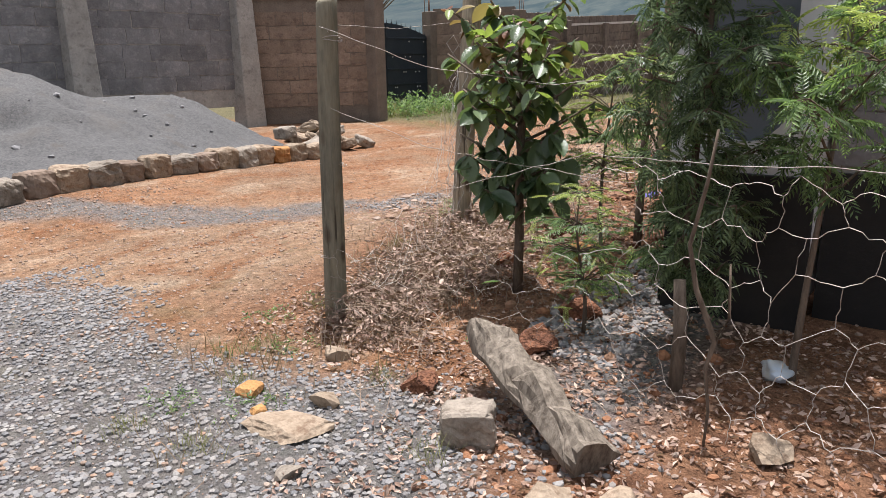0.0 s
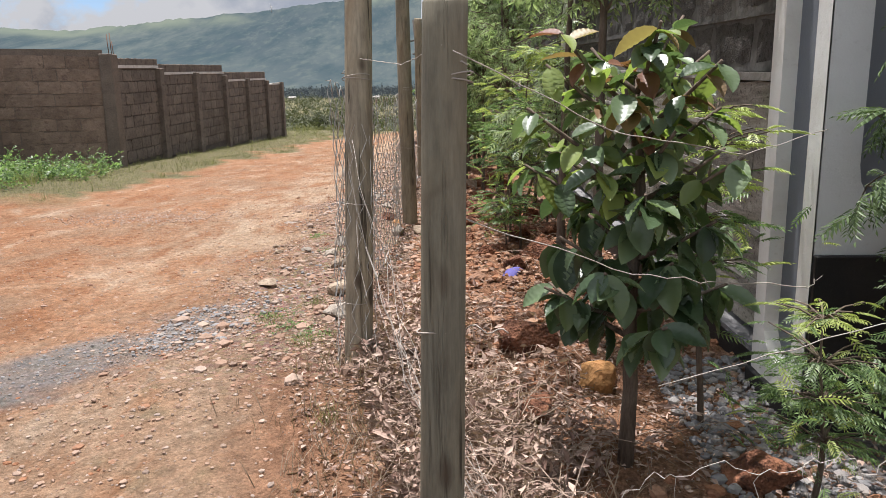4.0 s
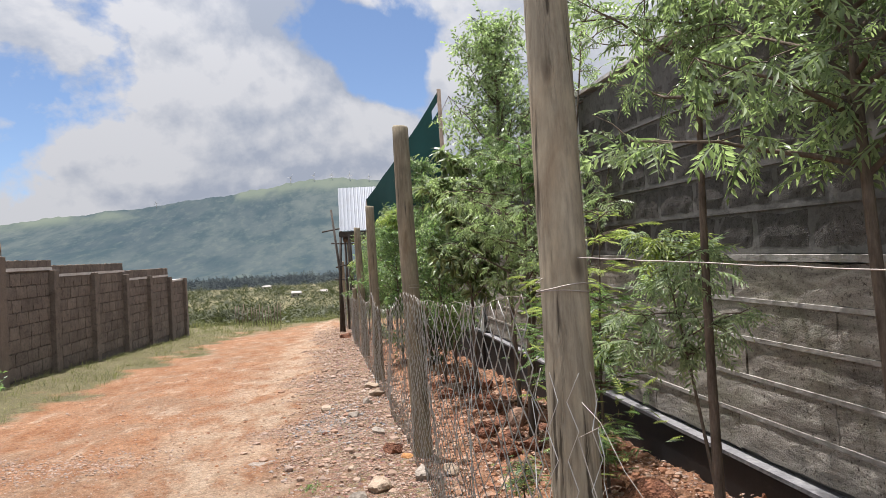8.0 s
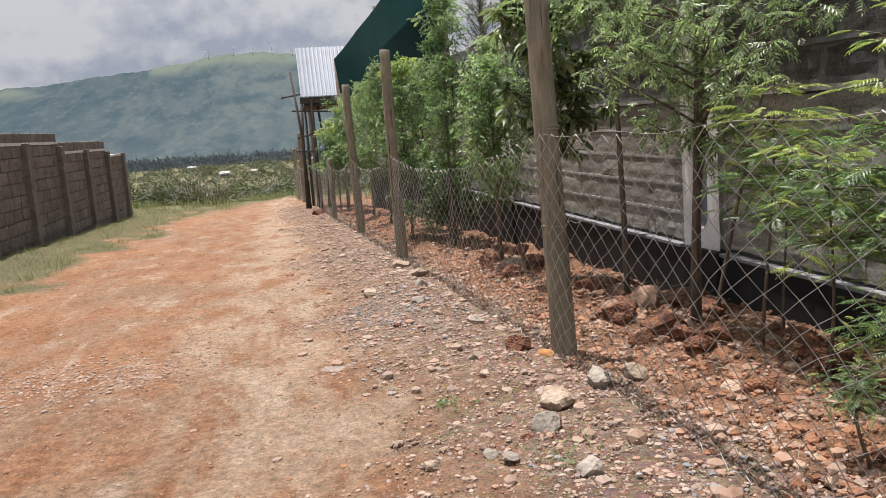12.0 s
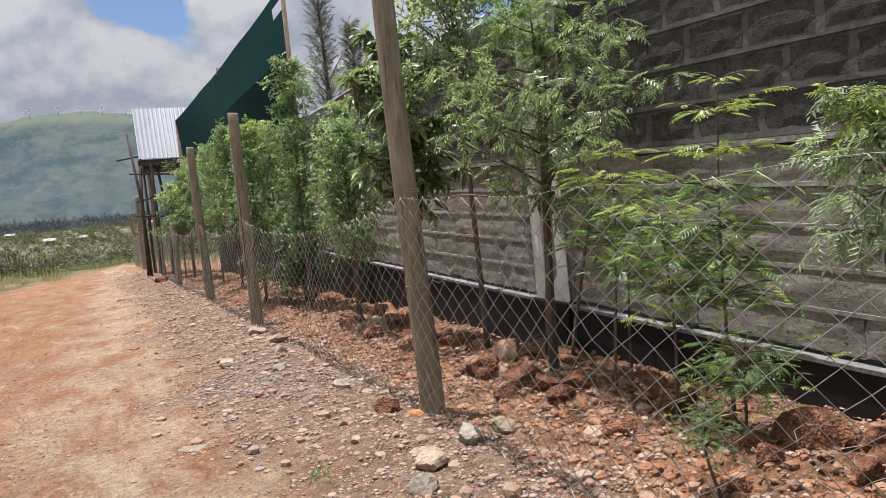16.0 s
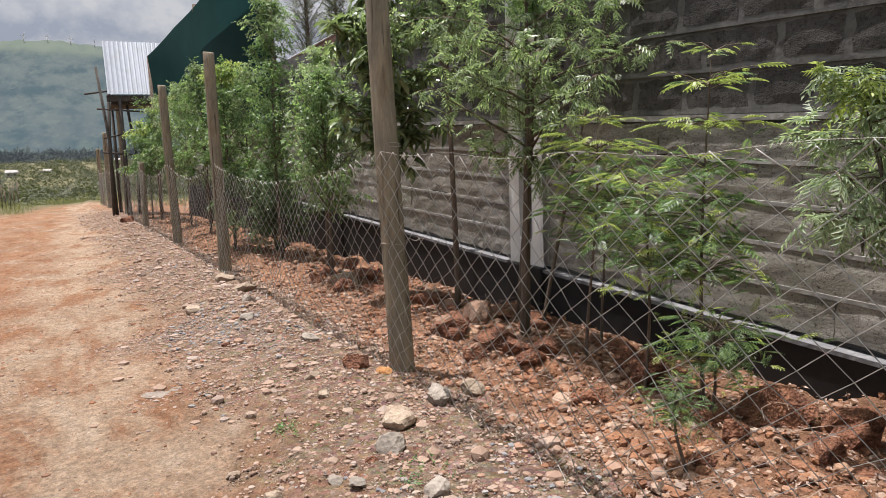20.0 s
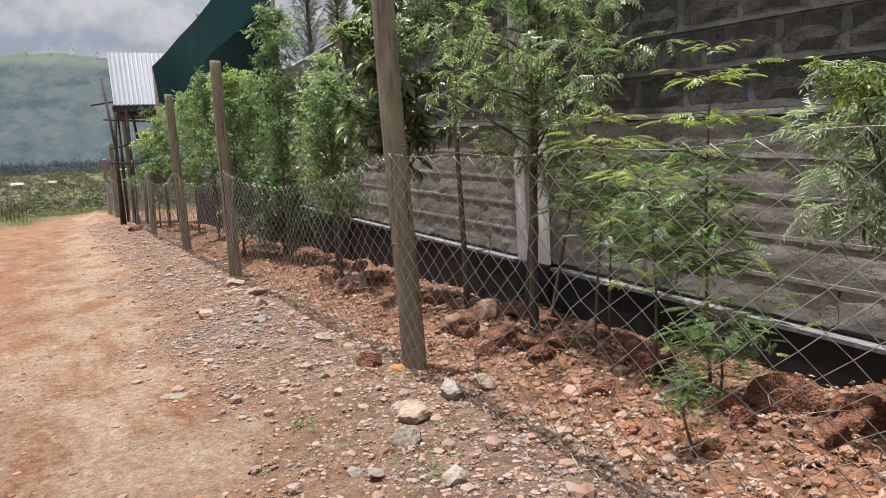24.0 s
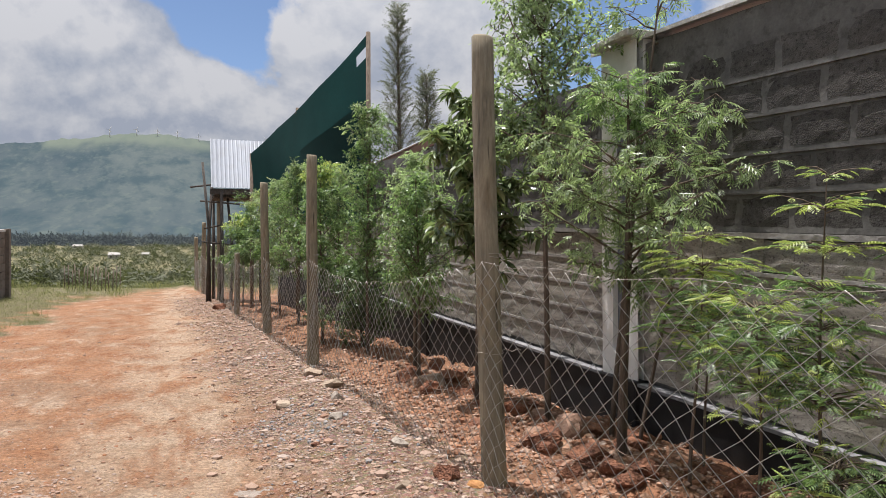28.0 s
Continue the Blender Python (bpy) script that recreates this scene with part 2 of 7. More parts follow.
def mat_post(name, tone):
    m = Mat(name, 0.85, 0, 0.2)
    grain = m.noise(4.0, 8, 0.72, m.scaled(m.co, (11, 11, 0.6)), 0.6)
    cracks = m.noise(9.0, 4, 0.6, m.scaled(m.co, (3.4, 3.4, 0.10)), 0.3)
    c = m.ramp(grain, (0.30, (0.165, 0.142, 0.105)), (0.5, (0.25, 0.222, 0.168)), (0.70, (0.33, 0.298, 0.228)))
    c = m.mix(m.ramp(m.noise(3.0, 5, 0.65, m.scaled(m.co, (1.6, 1.6, 0.7))), (0.44, 0.0), (0.62, 0.75)), c, (0.37, 0.315, 0.222))
    c = m.mix(m.ramp(m.noise(2.1, 4, 0.6, m.scaled(m.co, (2.3, 2.3, 1.0)), 0.5), (0.54, 0.0), (0.68, 0.65)), c, (0.17, 0.115, 0.068))
    c = m.mix(1.0, c, tone, "MULTIPLY")
    c = m.mix(0.75, c, m.ramp(m.noise(26.0, 6, 0.75, m.scaled(m.co, (1.0, 1.0, 0.16))), (0.3, 0.62), (0.7, 1.3)), "MULTIPLY")
    c = m.mix(m.ramp(cracks, (0.63, 0.0), (0.665, 0.85)), c, (0.035, 0.028, 0.02))
    knot = m.cells(1.0, m.scaled(m.co, (7.0, 7.0, 2.6)))
    c = m.mix(m.ramp(knot, (0.10, 0.8), (0.17, 0.0)), c, (0.07, 0.05, 0.035))
    m.bump(m.mix(0.5, m.noise(30.0, 6, 0.75, m.scaled(m.co, (1.0, 1.0, 0.2))), m.ramp(cracks, (0.58, 1.0), (0.64, 0.0))), 0.8, 0.012)
    return m.color(c)


def mat_bark(name, lo, hi):
    m = Mat(name, 0.9, 0, 0.15)
    g = m.noise(14, 7, 0.7, m.scaled(m.co, (3, 3, 0.6)))
    m.bump(g, 0.8, 0.01)
    return m.color(m.ramp(g, (0.3, lo), (0.7, hi)))


def mat_leaf(name, lo, hi, tip=None, gloss=0.45, trans=0.35, veins=0.0, spec=0.45):
    m = Mat(name, gloss, 0, spec)
    c = m.mix(m.rand_island(), lo, hi)
    if tip:
        c = m.mix(m.ramp(m.rand_island(), (0.86, 0.0), (0.9, 1.0)), c, tip)
    c = m.mix(0.5, c, m.ramp(m.noise(3.0, 3), (0.3, 0.7), (0.7, 1.25)), "MULTIPLY")
    if veins:
        m.bump(m.noise(17.0, 2, 0.5), veins, 0.03)
    m.color(c)
    tr = m.t.nodes.new("ShaderNodeBsdfTranslucent")
    m.link(m.mix(1.0, c, (1.45, 1.6, 0.95), "MULTIPLY"), tr.inputs["Color"])
    mx = m.t.nodes.new("ShaderNodeMixShader")
    mx.inputs[0].default_value = trans
    m.link(m.b.outputs[0], mx.inputs[1])
    m.link(tr.outputs[0], mx.inputs[2])
    m.link(mx.outputs[0], m.t.nodes["Material Output"].inputs["Surface"])
    return m.m


def mat_paint(name, col, dirt, rough=0.7, scale=3.0, amount=0.5):
    m = Mat(name, rough, 0, 0.3)
    c = m.mix(m.ramp(m.noise(scale, 7, 0.65), (0.45, 0.0), (0.75, amount)), col, dirt)
    c = m.mix(m.ramp(m.noise(45, 4), (0.6, 0.0), (0.75, 0.4)), c, dirt)
    m.bump(m.noise(60, 5, 0.7), 0.35, 0.004)
    return m.color(c)


def mat_metal(name, col, rough, stain, metal=0.85):
    m = Mat(name, rough, metal, 0.5)
    c = m.mix(m.ramp(m.noise(4, 6), (0.45, 0.0), (0.75, 0.6)), col, stain)
    return m.color(c)


def mat_net():
    m = Mat("green_shade_net", 0.8, 0, 0.2)
    weave = m.noise(90, 2, 0.5, m.scaled(m.pos, (1, 1, 0.4)))
    c = m.mix(m.noise(1.2, 4), (0.006, 0.027, 0.025), (0.011, 0.047, 0.042))
    c = m.mix(0.4, c, m.ramp(weave, (0.3, 0.6), (0.7, 1.3)), "MULTIPLY")
    m.color(c)
    tr = m.t.nodes.new("ShaderNodeBsdfTranslucent")
    m.link(m.mix(1.0, c, (2.0, 2.0, 2.0), "MULTIPLY"), tr.inputs["Color"])
    mx = m.t.nodes.new("ShaderNodeMixShader")
    mx.inputs[0].default_value = 0.4
    m.link(m.b.outputs[0], mx.inputs[1])
    m.link(tr.outputs[0], mx.inputs[2])
    m.link(mx.outputs[0], m.t.nodes["Material Output"].inputs["Surface"])
    return m.m


def mat_hill():
    m = Mat("hazy_hillside", 1.0, 0, 0.0)
    flat = m.scaled(m.pos, (1.0, 0.22, 1.0))
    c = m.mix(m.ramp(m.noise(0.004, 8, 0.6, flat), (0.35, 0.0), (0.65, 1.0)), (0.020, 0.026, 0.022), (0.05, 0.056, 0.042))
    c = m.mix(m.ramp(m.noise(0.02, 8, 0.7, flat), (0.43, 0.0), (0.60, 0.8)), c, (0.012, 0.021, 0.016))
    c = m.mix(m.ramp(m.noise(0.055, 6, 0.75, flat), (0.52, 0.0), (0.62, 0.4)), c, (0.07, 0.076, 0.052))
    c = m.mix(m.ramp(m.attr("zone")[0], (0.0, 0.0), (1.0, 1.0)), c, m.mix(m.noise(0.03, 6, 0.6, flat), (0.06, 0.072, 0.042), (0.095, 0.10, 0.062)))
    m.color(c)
    # Faint blue emission paints the haze of distance onto the hillside.
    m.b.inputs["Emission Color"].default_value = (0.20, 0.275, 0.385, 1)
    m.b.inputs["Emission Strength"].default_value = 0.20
    return m.m


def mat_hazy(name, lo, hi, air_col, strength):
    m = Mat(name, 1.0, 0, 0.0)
    # Air haze is put into the surface as a weak glow.
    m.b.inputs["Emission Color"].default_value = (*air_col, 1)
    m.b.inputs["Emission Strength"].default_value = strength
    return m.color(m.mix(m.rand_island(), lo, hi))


M = {}
M["ground"] = mat_ground()
M["post"] = mat_post("weathered_pole", (0.80, 0.78, 0.74))
M["post_pale"] = mat_post("pale_pole", (1.12, 1.10, 1.08))
M["post_old"] = mat_post("old_grey_pole", (0.62, 0.64, 0.64))
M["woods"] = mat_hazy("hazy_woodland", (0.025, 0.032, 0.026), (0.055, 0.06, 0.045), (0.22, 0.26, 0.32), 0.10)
M["pebble_grey"] = mat_stone("grey_gravel", (0.17, 0.167, 0.17), (0.34, 0.325, 0.315), vary=0.3, scale=20, bump=0.25, bdist=0.004, tints=((0.085, 0.085, 0.09), (0.21, 0.205, 0.205), (0.13, 0.125, 0.13), (0.34, 0.315, 0.285), (0.12, 0.125, 0.135), (0.25, 0.21, 0.175), (0.165, 0.163, 0.168)))
M["pebble_warm"] = mat_stone("pinkish_gravel", (0.26, 0.175, 0.13), (0.50, 0.38, 0.30), vary=0.3, scale=20, bump=0.25, bdist=0.004, tints=((0.21, 0.11, 0.066), (0.32, 0.215, 0.15), (0.23, 0.145, 0.10), (0.40, 0.315, 0.25), (0.25, 0.212, 0.185), (0.29, 0.185, 0.125), (0.14, 0.105, 0.085), (0.31, 0.225, 0.16), (0.25, 0.115, 0.06), (0.10, 0.075, 0.06)))
M["rock_red"] = mat_stone("red_lava_rock", (0.10, 0.042, 0.026), (0.28, 0.125, 0.068), (0.05, 0.024, 0.017), 10, bump=1.0, bdist=0.03)
M["rock_orange"] = mat_stone("orange_rock", (0.26, 0.12, 0.045), (0.42, 0.23, 0.09), None, 10)
M["rock_grey"] = mat_stone("grey_rock", (0.175, 0.148, 0.12), (0.32, 0.275, 0.225), (0.125, 0.10, 0.078), 8)
M["rock_tan"] = mat_stone("tan_rock", (0.205, 0.152, 0.106), (0.35, 0.278, 0.205), (0.14, 0.09, 0.06), 8)
M["clod"] = mat_stone("soil_clod", (0.13, 0.055, 0.03), (0.30, 0.13, 0.065), None, 12, vary=0.3, tints=((0.15, 0.07, 0.04), (0.32, 0.16, 0.085), (0.22, 0.11, 0.065), (0.40, 0.26, 0.17), (0.14, 0.085, 0.06), (0.46, 0.35, 0.26)))
M["block_grey"] = mat_stone("grey_building_stone", (0.058, 0.053, 0.048), (0.115, 0.106, 0.097), (0.024, 0.021, 0.02), 16, vary=0.5, bump=0.6, bdist=0.006)
M["block_rough"] = mat_hewn()
M["mortar"] = mat_stone("grey_mortar", (0.088, 0.084, 0.078), (0.165, 0.158, 0.147), (0.065, 0.061, 0.056), 4, vary=0.1, bump=0.5, bdist=0.006)
M["mortar_brown"] = mat_stone("brown_mortar", (0.13, 0.105, 0.085), (0.19, 0.155, 0.127), None, 5, vary=0.1)
M["block_brown"] = mat_stone("brown_building_stone", (0.17, 0.126, 0.097), (0.265, 0.20, 0.154), (0.14, 0.10, 0.08), 4, vary=0.35)
M["block_slate"] = mat_stone("slate_grey_stone", (0.145, 0.142, 0.146), (0.235, 0.23, 0.232), (0.28, 0.27, 0.265), 4, vary=0.35)
M["concrete"] = mat_stone("grey_concrete", (0.26, 0.245, 0.225), (0.38, 0.36, 0.33), (0.2, 0.185, 0.17), 3, vary=0.15)
M["block_umber"] = mat_stone("grey_brown_building_stone", (0.115, 0.094, 0.078), (0.19, 0.158, 0.132), (0.085, 0.07, 0.06), 4, vary=0.35)
M["mortar_umber"] = mat_stone("dark_mortar", (0.075, 0.063, 0.053), (0.12, 0.102, 0.086), None, 5, vary=0.1)
M["cement_dust"] = mat_stone("dusty_dried_cement", (0.17, 0.135, 0.105), (0.29, 0.245, 0.205), (0.16, 0.105, 0.07), 14, vary=0.1)
M["coping"] = mat_stone("pale_coping", (0.46, 0.44, 0.41), (0.62, 0.60, 0.57), (0.34, 0.32, 0.29), 4, vary=0.1)
M["white"] = mat_paint("white_wall_paint", (0.70, 0.69, 0.66), (0.42, 0.38, 0.33))
M["greypaint"] = mat_paint("pale_grey_paint", (0.58, 0.585, 0.59), (0.42, 0.41, 0.40), amount=0.3)
# Niche backs: darker and bluer than the frames around them.
M["niche_slate"] = mat_paint("blue_grey_niche", (0.155, 0.17, 0.195), (0.12, 0.13, 0.14), amount=0.3)
M["black"] = mat_paint("black_plinth_paint", (0.013, 0.0125, 0.0125), (0.036, 0.031, 0.027), 0.6)
M["roof"] = mat_metal("galvanised_roof", (0.40, 0.42, 0.45), 0.5, (0.33, 0.33, 0.33), 0.35)
M["wire"] = mat_metal("galvanised_wire", (0.50, 0.49, 0.46), 0.5, (0.30, 0.26, 0.22), 0.3)
M["wire_old"] = mat_metal("dull_old_wire", (0.36, 0.325, 0.285), 0.7, (0.20, 0.15, 0.12), 0.2)
M["rust"] = mat_metal("rusty_steel", (0.15, 0.08, 0.05), 0.8, (0.08, 0.04, 0.03), 0.2)
M["gate"] = mat_paint("dark_gate_paint", (0.016, 0.024, 0.032), (0.04, 0.045, 0.05), 0.5)
M["net"] = mat_net()
M["hill"] = mat_hill()
M["bark"] = mat_bark("brown_bark", (0.06, 0.045, 0.034), (0.19, 0.15, 0.115))
M["pole_dark"] = mat_bark("blackened_pole", (0.03, 0.026, 0.023), (0.12, 0.105, 0.092))
M["bark_dead"] = mat_bark("decayed_bark", (0.055, 0.042, 0.032), (0.27, 0.23, 0.185))
M["stick"] = mat_bark("dry_twig", (0.13, 0.085, 0.062), (0.36, 0.28, 0.215))
M["litter"] = mat_leaf("dry_leaf_litter", (0.13, 0.07, 0.05), (0.48, 0.355, 0.285), gloss=0.8, trans=0.1)
M["straw"] = mat_leaf("dry_grass_stems", (0.13, 0.088, 0.06), (0.33, 0.25, 0.175), gloss=0.8, trans=0.15)
M["leaf_big"] = mat_leaf("broad_glossy_leaf", (0.04, 0.07, 0.033), (0.15, 0.205, 0.10), gloss=0.36, trans=0.28, veins=0.15, spec=0.5)
M["leaf_young"] = mat_leaf("young_reddish_leaf", (0.15, 0.06, 0.035), (0.26, 0.20, 0.09), gloss=0.5, trans=0.3)
M["leaf_top"] = mat_leaf("yellow_green_leaf", (0.09, 0.13, 0.035), (0.27, 0.33, 0.10), gloss=0.42, trans=0.4)
M["leaf_fern"] = mat_leaf("ferny_leaf", (0.05, 0.088, 0.038), (0.215, 0.305, 0.13), gloss=0.42, trans=0.48)
M["leaf_lime"] = mat_leaf("lime_ferny_leaf", (0.20, 0.25, 0.065), (0.42, 0.47, 0.16), gloss=0.42, trans=0.42)
M["leaf_narrow"] = mat_leaf("narrow_grey_green_leaf", (0.09, 0.125, 0.06), (0.35, 0.42, 0.255), gloss=0.34, trans=0.5)
M["leaf_dark"] = mat_leaf("dark_drooping_leaf", (0.055, 0.08, 0.036), (0.26, 0.31, 0.165), gloss=0.27, trans=0.35)
M["leaf_silver"] = mat_leaf("pale_glossy_leaf", (0.15, 0.20, 0.11), (0.40, 0.46, 0.31), gloss=0.5, trans=0.4)
M["leaf_dusk"] = mat_leaf("dark_feathery_leaf", (0.035, 0.058, 0.026), (0.18, 0.245, 0.12), gloss=0.36, trans=0.3)
M["leaf_pale"] = mat_leaf("pale_thorn_leaf", (0.12, 0.15, 0.07), (0.24, 0.26, 0.14), gloss=0.6, trans=0.4)
M["leaf_shrub"] = mat_leaf("scrub_leaf", (0.04, 0.047, 0.024), (0.09, 0.095, 0.05), gloss=0.7, trans=0.25)
M["needle"] = mat_leaf("grey_green_needles", (0.10, 0.115, 0.08), (0.22, 0.235, 0.17), gloss=0.6, trans=0.3)
M["grass"] = mat_leaf("roadside_grass", (0.085, 0.10, 0.04), (0.26, 0.25, 0.11), gloss=0.6, trans=0.3)
M["purple"] = mat_paint("faded_violet_cloth", (0.085, 0.075, 0.24), (0.13, 0.12, 0.26), 0.8)
M["plastic"] = mat_paint("crumpled_plastic", (0.42, 0.48, 0.55), (0.55, 0.42, 0.2), 0.35, 14)


# ---- building helpers ----
def fbm(x, y, s=1.0, seed=0.0):
    return noise.fractal(Vector((x * s + seed * 7.3, y * s - seed * 3.1, seed)), 1.0, 2.0, 4)


def mesh_of(name, verts, faces, mats, smooth=False, index=None):
    me = bpy.data.meshes.new(name)
    me.from_pydata([tuple(v) for v in verts], [], faces)
    for m in mats if isinstance(mats, (list, tuple)) else [mats]:
        me.materials.append(m)
    if smooth:
        me.polygons.foreach_set("use_smooth", [True] * len(me.polygons))
    if index is not None:
        me.polygons.foreach_set("material_index", index)
    me.update()
    return me


def fast_mesh(name, verts, faces, mat, smooth=False):
    """Many equal-sided faces from arrays."""
    verts, faces = np.asarray(verts, np.float32), np.asarray(faces, np.int32)
    me = bpy.data.meshes.new(name)
    n = faces.shape[1]
    me.vertices.add(len(verts))
    me.vertices.foreach_set("co", verts.ravel())
    me.loops.add(faces.size)
    me.loops.foreach_set("vertex_index", faces.ravel())
    me.polygons.add(len(faces))
    me.polygons.foreach_set("loop_start", np.arange(0, faces.size, n, dtype=np.int32))
    me.polygons.foreach_set("use_smooth", np.full(len(faces), smooth, bool))
    me.update(calc_edges=True)
    me.materials.append(mat)
    return me


def thing(name, label, category, at=(0, 0, 0), group="", kind=""):
    ob = new(name)
    ob.location = at
    return tagged(ob, label, category, group, kind)


def part(name, me, parent, label="", m=None):
    ob = new(name, me)
    ob.parent = parent
    if m is not None:
        ob.matrix_basis = m
    if label:
        ob["label"] = label
    return ob


def box_mesh(name, x, y, z, mat, bevel=0.0, jitter=0.0, seed=0):
    bm = bmesh.new()
    bmesh.ops.create_cube(bm, size=1.0)
    rnd = random.Random(seed)
    for v in bm.verts:
        v.co = Vector((v.co.x * x, v.co.y * y, v.co.z * z)) + Vector([rnd.uniform(-jitter, jitter) for _ in range(3)])
    if bevel:
        bmesh.ops.bevel(bm, geom=bm.edges[:], offset=bevel, segments=1, affect="EDGES")
    me = bpy.data.meshes.new(name)
    bm.to_mesh(me)
    bm.free()
    me.materials.append(mat)
    return me


def tube(points, radii, sides=6, closed_ends=True):
    """Verts and quads of a tube along points."""
    pts = [Vector(p) for p in points]
    vs, fs = [], []
    up = Vector((0, 0, 1))
    for i, p in enumerate(pts):
        d = (pts[min(i + 1, len(pts) - 1)] - pts[max(i - 1, 0)]).normalized()
        a = d.cross(up if abs(d.z) < 0.95 else Vector((1, 0, 0))).normalized()
        b = d.cross(a)
        r = radii[i] if isinstance(radii, (list, tuple)) else radii
        for k in range(sides):
            w = 2 * math.pi * k / sides
            vs.append(p + a * (r * math.cos(w)) + b * (r * math.sin(w)))
    for i in range(len(pts) - 1):
        for k in range(sides):
            j = (k + 1) % sides
            fs.append((i * sides + k, i * sides + j, (i + 1) * sides + j, (i + 1) * sides + k))
    if closed_ends:
        fs.append(tuple(range(sides))[::-1])
        fs.append(tuple(range((len(pts) - 1) * sides, len(pts) * sides)))
    return vs, fs


def joined(pieces):
    vs, fs = [], []
    for v, f in pieces:
        o = len(vs)
        vs += list(v)
        fs += [tuple(i + o for i in face) for face in f]
    return vs, fs


def tube_mesh(name, points, radii, mat, sides=6, smooth=True):
    v, f = tube(points, radii, sides)
    return mesh_of(name, v, f, mat, smooth)


# ---- the lie of the land ----
def smooth01(a, b, x):
    t = min(1.0, max(0.0, (x - a) / (b - a)))
    return t * t * (3 - 2 * t)


def fence_x(y):
    """Where the fence stands, across the road."""
    return float(np.interp(y, (1.3, 2.94, 6.82, 11.68, 15.1, 24.2, 32.0), (0.10, -0.346, -0.406, -0.606, -0.764, -1.06, -1.5)))


def wall_x(y):
    return 1.6467 - 0.0449 * y


def plinth_z(y):
    return 0.007 + 0.0471 * y


def ground_z(x, y):
    z = 0.0
    fx = fence_x(min(max(y, 1.3), 32))
    d = x - fx
    inside = smooth01(1.5, 3.2, y)
    z -= 0.07 * smooth01(2.2, 0.8, y) * smooth01(-1.0, 0.5, x)
    z += 0.055 * smooth01(-1.3, -0.1, d) * (1 - 0.6 * smooth01(0.5, 1.3, d)) * inside
    z += 0.06 * math.exp(-((d + 0.42) / 0.28) ** 2) * (0.6 + fbm(x, y, 1.1, 12)) * inside * smooth01(4.0, 6, y)
    z += inside * 0.115 * smooth01(0.25, 0.75, d) * max(0.0, 0.30 + fbm(x, y, 1.5, 2) + 0.5 * fbm(x, y, 4.0, 22)) * smooth01(2.0, 4.0, y) * smooth01(24, 16, y)
    if d > -1.2:
        z += (0.035 if d > 0 else 0.02) * fbm(x, y, 3.4, 5) * inside + 0.018 * abs(fbm(x, y, 9.0, 15)) * inside
    z -= 0.07 * smooth01(1.0, 1.45, d) * smooth01(2.8, 3.8, y)
    # wheel track hollows and road roughness
    z += 0.02 * fbm(x, y, 0.9, 1) + 0.008 * fbm(x, y, 5.0, 3)
    # yard to the left stands a little higher near the heap
    z += 0.14 * smooth01(-2.0, -4.0, x) * smooth01(5.5, 2.5, y)
    z += 0.10 * smooth01(-4.9, -6.4, x)
    # past the crest the track drops into the valley, then the plain climbs to the hill
    r = max(0.0, y - 31.0)
    z += -0.035 * min(r, 60.0) * smooth01(0, 12, r) + 0.026 * max(0.0, y - 110.0)
    return z


